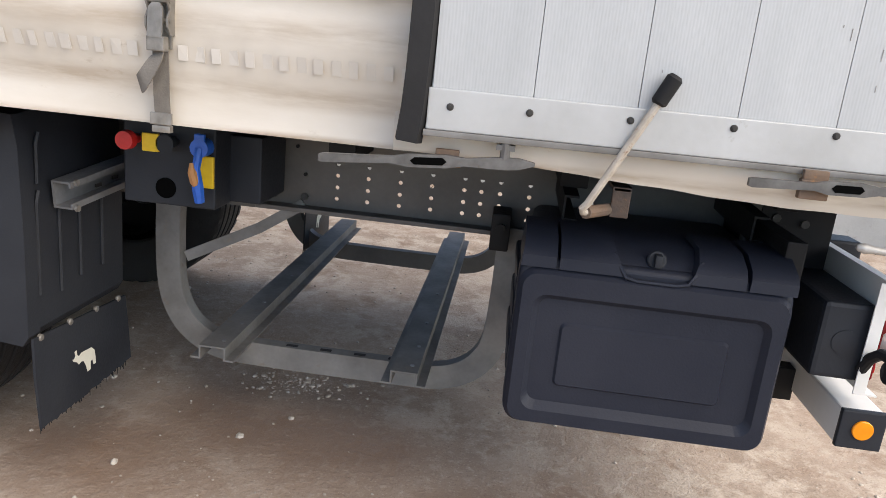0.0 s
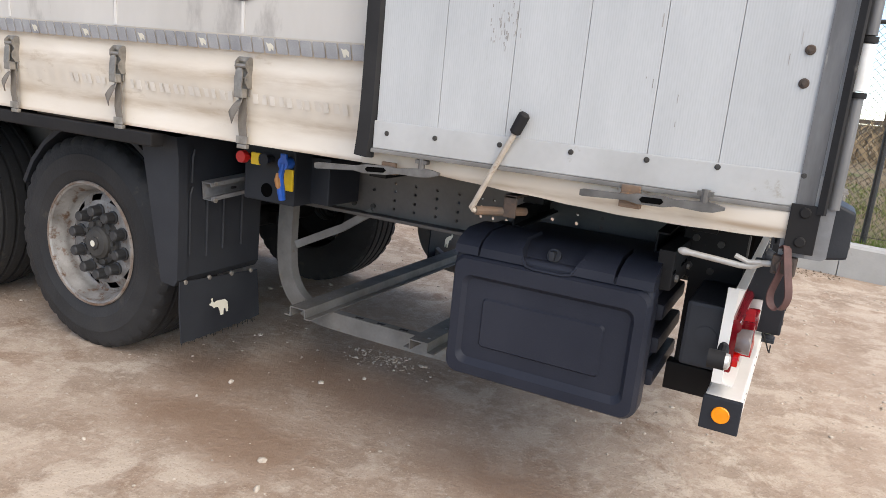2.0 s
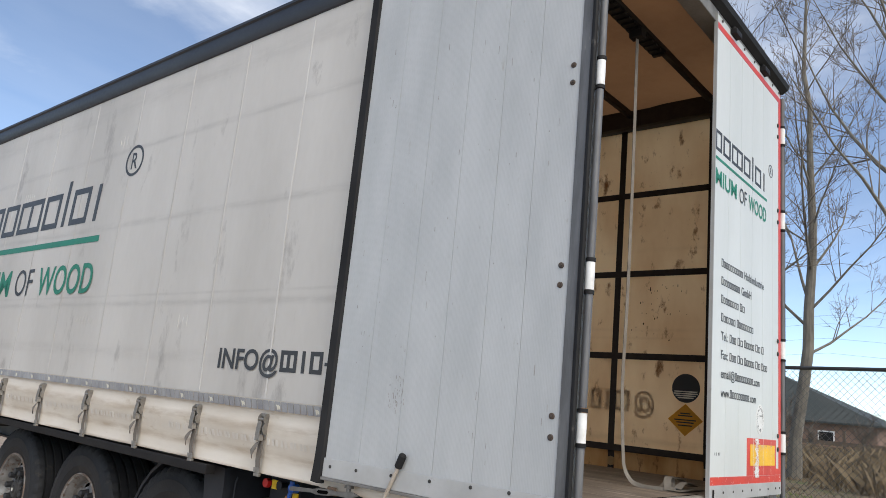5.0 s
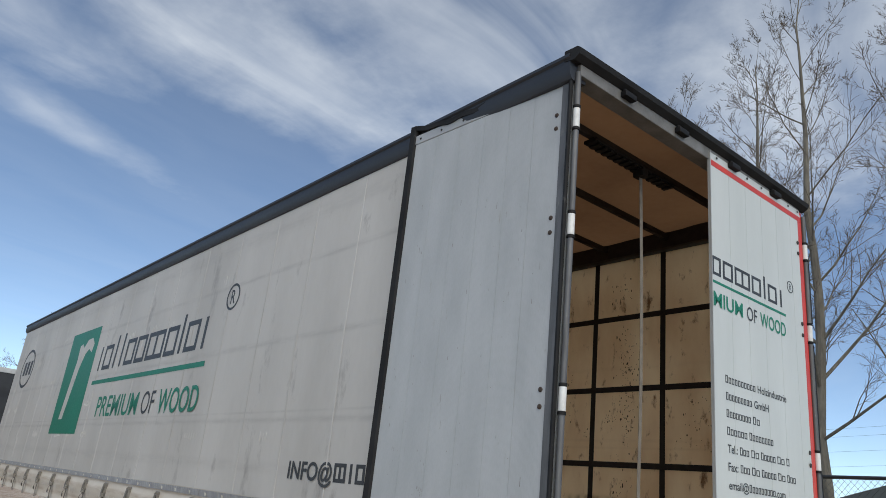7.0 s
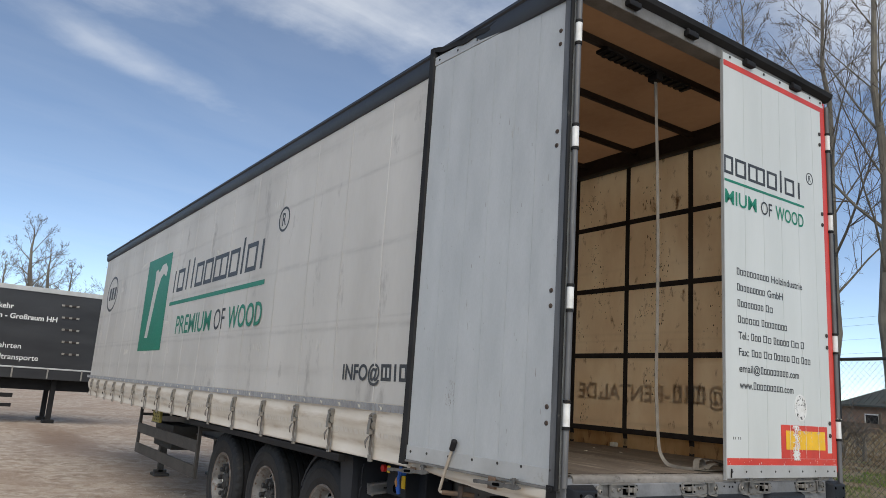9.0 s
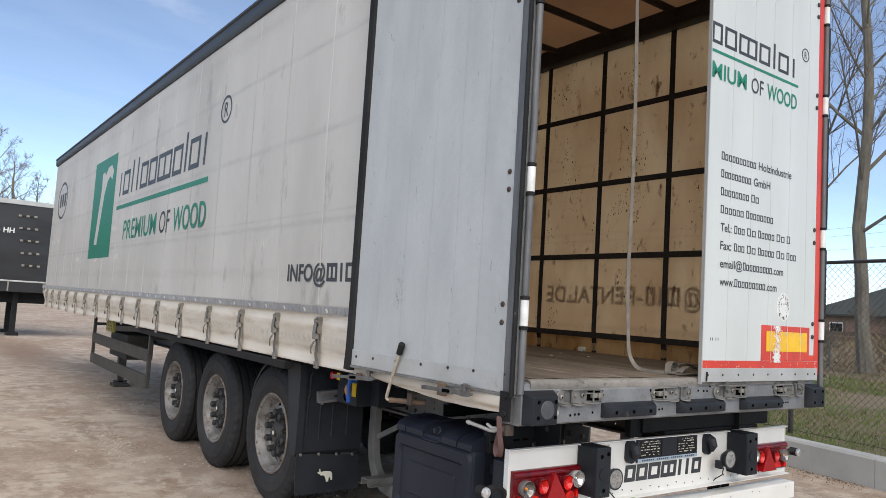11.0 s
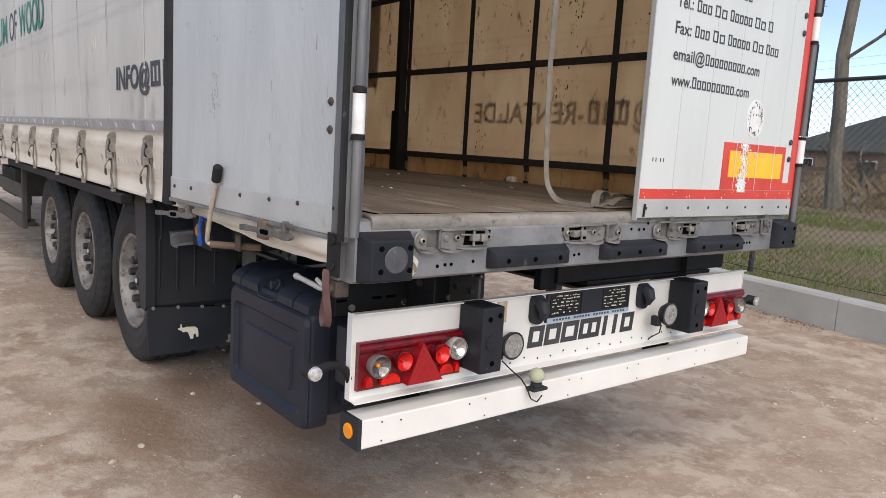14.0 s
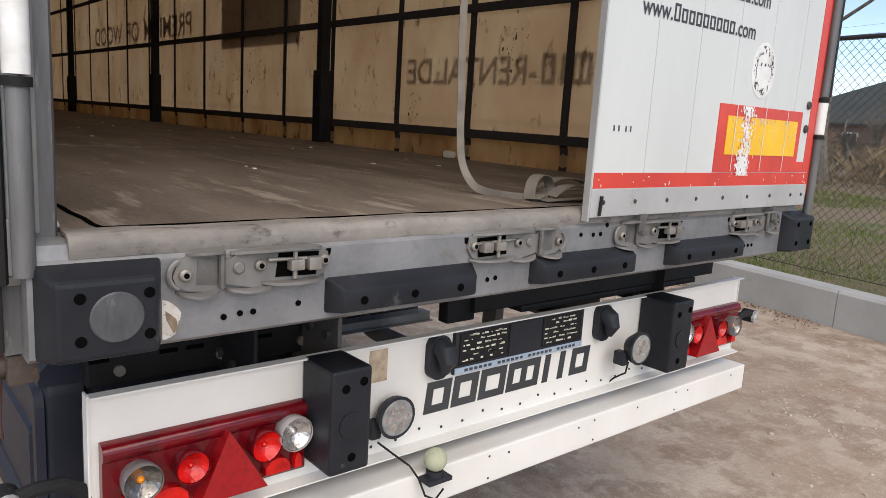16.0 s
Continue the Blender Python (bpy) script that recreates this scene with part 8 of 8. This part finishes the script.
def leader_tree(name, h, r, seed, start, angle, reach, limbs, label, lift=0.10):
    """A leafless tree with one leader: limbs all round it that fork three times into fine twigs."""
    q = random.Random(seed)
    wood, twigs = Mesh(), Mesh()
    n = 14
    line = [Vector((0, 0, -0.1))]
    for k in range(n):
        line.append(line[-1] + Vector((q.gauss(0, 0.09), q.gauss(0, 0.09), h / n)))
    taper = [r * (1.25 if k == 0 else 1.0 - 0.93 * (k / n) ** 1.15) for k in range(n + 1)]
    wood.tube(line, r, 10, caps=False, radii=taper)

    def arm(p, d, length, rad, lv):
        m = (5, 3, 2, 2)[lv]
        pts, dd = [p], d.copy()
        for k in range(m):
            dd = (dd + Vector((q.gauss(0, 1), q.gauss(0, 1), q.gauss(0, 1))) * (0.07 + 0.05 * lv) + Vector((0, 0, lift))).normalized()
            pts.append(pts[-1] + dd * length / m)
        (wood if lv == 0 else twigs).tube(pts, rad, (6, 4, 3, 3)[lv], caps=False, radii=[rad * (1 - 0.78 * k / m) for k in range(m + 1)])
        if lv == 3:
            return
        for k in range((8, 6, 4)[lv]):
            s = q.uniform(0.22, 0.97)
            i = min(int(s * m), m - 1)
            at = pts[i].lerp(pts[i + 1], s * m - i)
            ax = (pts[i + 1] - pts[i]).normalized()
            away = ax.orthogonal().normalized()
            away.rotate(Matrix.Rotation(q.uniform(0, 6.28), 3, ax))
            sp = q.uniform(0.45, 0.85)
            arm(at, (ax * math.cos(sp) + away * math.sin(sp)).normalized(), length * (1.0 - 0.45 * s) * q.uniform(0.36, 0.60), max(rad * (1 - 0.7 * s) * 0.46, 0.0070), lv + 1)

    for k in range(limbs):
        s = start + (0.985 - start) * ((k + q.random()) / limbs)
        i = min(int(s * n), n - 1)
        at = line[i].lerp(line[i + 1], s * n - i)
        az, up = 2.4 * k + q.uniform(-0.5, 0.5), angle * q.uniform(0.75, 1.2) * (1.1 - 0.5 * s)
        rel = (s - start) / (1 - start)
        arm(at, Vector((math.sin(up) * math.cos(az), math.sin(up) * math.sin(az), math.cos(up))), h * reach * (1.0 - 0.72 * rel) * (0.75 + 0.25 * min(1.0, rel * 5)) * q.uniform(0.75, 1.15), (0.30 * r * (1.0 - 0.80 * rel)) * q.uniform(0.7, 1.1), 0)
    root = thing(name, (0, 0, 0), label, "tree")
    part("trunk", wood, BARK, root, "grey bark trunk and limbs")
    part("crown", twigs, TWIG, root, "fine bare twigs", smooth=0)
    return root


poplar = leader_tree("tree", 19.5, 0.20, 5, 0.20, 0.95, 0.33, 26, "tall bare poplar with grey bark behind the fence")
poplar.matrix_basis = Matrix.Translation((-7.25, 19.9, 0.45))
tagged(poplar, group="trees behind the fence")
for x, y, turn, size in ((-4.5, 20.2, 75, 0.88), (-0.6, 16.0, 310, 1.0), (-10.2, 21.3, 130, 0.97), (-13.3, 22.6, 250, 0.96), (-16.6, 24.2, 40, 0.97), (-24.5, 33.0, 190, 1.0)):
    put_tree(poplar, x, y, 0.5, turn, size, "trees behind the fence")
oak = leader_tree("tree", 11, 0.34, 21, 0.16, 1.15, 0.46, 22, "bare spreading tree beyond the yard", 0.05)
oak.matrix_basis = Matrix.Translation((-78, -14, 0))
tagged(oak, group="trees beyond the yard")
for k in range(19):
    x, y = -74 - 5 * (k % 4) + rng.uniform(-1.5, 1.5), -30 + 2.6 * k + rng.uniform(-0.8, 0.8)
    put_tree(oak, x, y, 0, 47 * k, 1.02 + 0.12 * ((k * 7) % 4), "trees beyond the yard")
bush = bare_tree("shrub", 7.5, 0.12, 33, 4, 0.13, 0.70, 0.3, "bare brown shrub behind the fence", "shrub", 6)
bush.matrix_basis = Matrix.Translation((-6, 38, 0.8))
tagged(bush, group="shrubs behind the fence")
for k in range(9):
    put_tree(bush, -32 + 3.4 * k + rng.uniform(-1, 1), rng.uniform(38, 56), 0.85, 61 * k, rng.uniform(0.8, 1.5), "shrubs behind the fence")
for x, y, s in ((-8.9, 21.2, 0.62), (-11.0, 24.0, 0.8), (-5.6, 23.5, 0.55), (-9.6, 27.5, 0.9)):
    put_tree(bush, x, y, 0.5, 97 * x, s, "shrubs behind the fence")
# dry brushwood in front of the barn
v, f = [], []
for k in range(9000):
    n = rng.uniform(11, 34)
    s = -0.42 * n + rng.gauss(-1.0, 0.20 * n)
    if noise.noise(Vector((s * 0.35, n * 0.35, 6))) < -0.12:
        continue
    p = Vector(off(s, n, verge_h(s, n) - 0.02))
    h, w, a = rng.uniform(0.15, 0.75) * (1 + 0.8 * max(0.0, noise.noise(Vector((s * 0.3, n * 0.3, 1))))), rng.uniform(0.004, 0.010), rng.uniform(0, 6.28)
    d, lean = Vector((math.cos(a), math.sin(a), 0)) * w, Vector((rng.gauss(0, 0.5), rng.gauss(0, 0.5), 0)) * h
    i = len(v)
    v += [p - d, p + d, p + lean * 0.4 + Vector((0, 0, h * 0.6)) + d * 0.6, p + lean + Vector((0, 0, h))]
    f += [(i, i + 1, i + 2), (i, i + 2, i + 3)]
me = bpy.data.meshes.new("brushwood")
me.from_pydata([tuple(q) for q in v], [], f)
single("brushwood", me, STRAW, "dry brushwood and dead stalks behind the fence", "brushwood", kind="stuff")

# ---- barn, board fence and wood edge far off ----
def barn(x0, x1, y0, y1, eave, ridge, hip, label):
    """A brick building whose roof slopes up from all four eaves."""
    b = thing("barn", ((x0 + x1) / 2, y0, 0), label, "barn")
    part("wall", Mesh().box(x0, x1, y0, y1, 0, eave), BRICK, b, smooth=0)
    ym, o = (y0 + y1) / 2, 0.5
    v = [(x0 - o, y0 - o, eave - 0.15), (x1 + o, y0 - o, eave - 0.15), (x1 + o, y1 + o, eave - 0.15), (x0 - o, y1 + o, eave - 0.15), (x0 + hip, ym, ridge), (x1 - hip, ym, ridge)]
    v += [(x, y, z + 0.14) for x, y, z in v]
    m = Mesh().add(v, [(0, 4, 5, 1), (1, 5, 2), (2, 5, 4, 3), (3, 4, 0), (6, 7, 11, 10), (7, 8, 11), (8, 9, 10, 11), (9, 6, 10), (0, 1, 7, 6), (1, 2, 8, 7), (2, 3, 9, 8), (3, 0, 6, 9)])
    part("roof", m, ROOFING, b, "dark green sheet roof", smooth=0)
    for k in range(int((x1 - x0) / 5)):
        x = x0 + 2.5 + 5 * k
        w = part("window", Mesh().box(x - 0.6, x + 0.6, y0 - 0.06, y0 + 0.05, 1.5, 2.4), WHITEP, b, "white window frame")
        part("pane", Mesh().box(x - 0.5, x + 0.5, y0 - 0.08, y0 - 0.05, 1.6, 2.3), BLACK, w)


barn(-30.5, -9.5, 62, 74, 3.1, 7.4, 9.5, "long brick barn with a dark green hipped roof")
bf = thing("board_fence", (-10, 48, 0.8), "weathered brown board fence far behind the verge", "fence")
for z in (1.15, 1.50):
    part("board", Mesh().box(-60, 30, 48, 48.06, z - 0.13, z + 0.13), WOOD, bf)
for k in range(31):
    part("post", Mesh().box(-60 + 3 * k, -59.84 + 3 * k, 48.06, 48.2, 0.6, 2.3), WOOD, bf)

# power lines
pl = thing("power_line", (-20, 95, 0), "thin far power lines on poles", "power line")
for x in (-120, 80):
    part("pole", Mesh().tube([(x, 95, 0), (x, 95, 17)], 0.15, 8), WOOD, pl)
for z in (12.0, 13.8, 15.6, 16.6):
    part("wire", Mesh().tube([(-120 + 10 * k, 95, z - 2.2 * (1 - ((k % 10 - 5) / 5.0) ** 2)) for k in range(21)], 0.014, 4), FENCE, pl)

# ---- black trailer parked across the yard ----
bt = thing("semi_trailer", (-23.2, -5, 0), "black curtain-sided semi-trailer parked across the yard", "trailer")
BX = -22.0
m = curtain(0, 14.0, 1.62, 3.82, 60, 14, lambda x, z: 0.02 * noise.noise(Vector((x * 0.7, z * 2.0, 7))), 0.0, 0.01)
side_m = Matrix.Translation((BX, -12.1, 0)) @ Matrix.Rotation(radians(90), 4, "Z")
part("side_curtain", m, TARP_B, bt, "black creased tarpaulin", at=side_m)
part("body", Mesh().box(BX - 2.5, BX - 0.05, -12.1, 1.9, 1.35, 3.86), TARP_B, bt, "black trailer body")
part("top_rail", Mesh().box(BX - 0.03, BX + 0.03, -12.15, 1.95, 3.82, 3.96, 0.01), ALU_RAIL, bt, "pale aluminium top rail")
part("bottom_rail", Mesh().box(BX - 0.02, BX + 0.025, -12.1, 1.9, 1.575, 1.62, 0.006), ALU_RAIL, bt, "pale aluminium rail")
part("skirt", Mesh().box(BX - 0.04, BX + 0.005, -12.1, 1.9, 1.28, 1.575, 0.01), TARP_B, bt, "black skirt")
for k in range(15):
    part("skirt_buckle", Mesh().box(BX + 0.005, BX + 0.03, -11.8 + 0.92 * k, -11.76 + 0.92 * k, 1.30, 1.60, 0.004), BUCKLE, bt)
for k in range(5):
    z = 3.50 - 0.36 * k
    y = 0.50 + 0.05 * k
    g = part("lashing", Mesh().box(BX + 0.012, BX + 0.03, y - 0.24, y + 0.24, z - 0.02, z + 0.02, 0.004), STRAPD, bt, "black lashing strap")
    for dy in (-0.2, 0.0, 0.2):
        part("buckle", Mesh().box(BX + 0.03, BX + 0.05, y + dy - 0.04, y + dy + 0.04, z - 0.03, z + 0.03, 0.006), BUCKLE, g)
for text, y1, z, hh, heavy in (("nverkehr", -0.98, 3.26, 0.15, 0.02), ("n - Großraum HH", 0.20, 2.98, 0.15, 0.02), ("rfahrten", -0.62, 1.99 + 0.13, 0.16, 0.005), ("ltransporte", -0.13, 1.80, 0.16, 0.005)):
    me = words(text, hh, None, 0.0, 0.0, heavy)
    w = max(q.co.x for q in me.vertices)
    letters("letter", me, WHITEP, bt, "white printed letters", frame_at((BX + 0.035, y1 - w, z), (0, 1, 0), (0, 0, 1)))
for y in (0.45,):
    for x in (BX - 0.5, BX - 2.0):
        g = part("landing_leg", Mesh().box(x - 0.07, x + 0.07, y - 0.07, y + 0.07, 0.10, 1.3, 0.005), BLACK, bt, "black landing leg")
        part("foot", Mesh().box(x - 0.16, x + 0.16, y - 0.16, y + 0.16, 0.004, 0.10, 0.01), BLACK, g)
part("chassis", Mesh().box(BX - 1.9, BX - 0.7, -12, 1.5, 0.95, 1.32, 0.01), BLACK, bt, "black chassis")
part("side_guard", Mesh().box(BX - 0.25, BX - 0.2, -7.5, -0.6, 0.72, 0.84, 0.005).box(BX - 0.25, BX - 0.2, -7.5, -0.6, 0.45, 0.55, 0.005), BLACK, bt, "black side guard rails")
for y in (-7.9, -9.2, -10.5):
    for x, turn in ((BX - 0.22, 90), (BX - 2.28, -90)):
        at = pose(x, y, 0.524, 0, 0, turn)
        w = group_part("wheel", bt, at, "wide truck wheel")
        for nm in ("tyre", "rim", "wheel_disc", "hub"):
            me, mt = wheel_parts[nm]
            part(nm, me, mt, w, "", at)

# ---- stones strewn on the dirt ----
ico = bmesh.new()
bmesh.ops.create_icosphere(ico, subdivisions=1, radius=1)
ICO_V, ICO_F = [q.co.copy() for q in ico.verts], [tuple(q.index for q in f.verts) for f in ico.faces]
ico.free()
v, f = [], []


def stone(x, y, s):
    i = len(v)
    a, b, c, t = s * rng.uniform(0.7, 1.3), s * rng.uniform(0.7, 1.3), s * rng.uniform(0.4, 0.8), rng.uniform(0, 6.28)
    for q in ICO_V:
        u, w = q.x * a * rng.uniform(0.8, 1.2), q.y * b * rng.uniform(0.8, 1.2)
        v.append((x + u * math.cos(t) - w * math.sin(t), y + u * math.sin(t) + w * math.cos(t), c * 0.3 + q.z * c))
    f.extend(tuple(i + k for k in q) for q in ICO_F)


for k in range(9500):
    x, y = rng.uniform(-9, 4), rng.uniform(-3.4, 6)
    if noise.noise(Vector((x * 0.9, y * 0.9, 2))) + rng.uniform(-0.25, 0.25) > 0.02:
        stone(x, y, min(0.0025 + rng.expovariate(1) * 0.0031, 0.019))
for cx, cy, rx, ry, n in ((-1.905, 1.11, 0.20, 0.12, 220), (-5.72, -0.27, 0.75, 0.22, 420), (0.45, 0.75, 0.35, 0.22, 200), (0.55, 2.2, 0.5, 0.4, 220), (-0.6, 4.0, 0.9, 0.5, 260), (0.6, 5.0, 0.8, 0.4, 240)):
    for k in range(n):
        stone(rng.gauss(cx, rx * 0.5), rng.gauss(cy, ry * 0.5), min(0.002 + rng.expovariate(1) * 0.0026, 0.012))
me = bpy.data.meshes.new("gravel")
me.from_pydata(v, [], f)
single("gravel", me, STONE, "loose pale pebbles and gravel on the dirt", "gravel", kind="stuff")
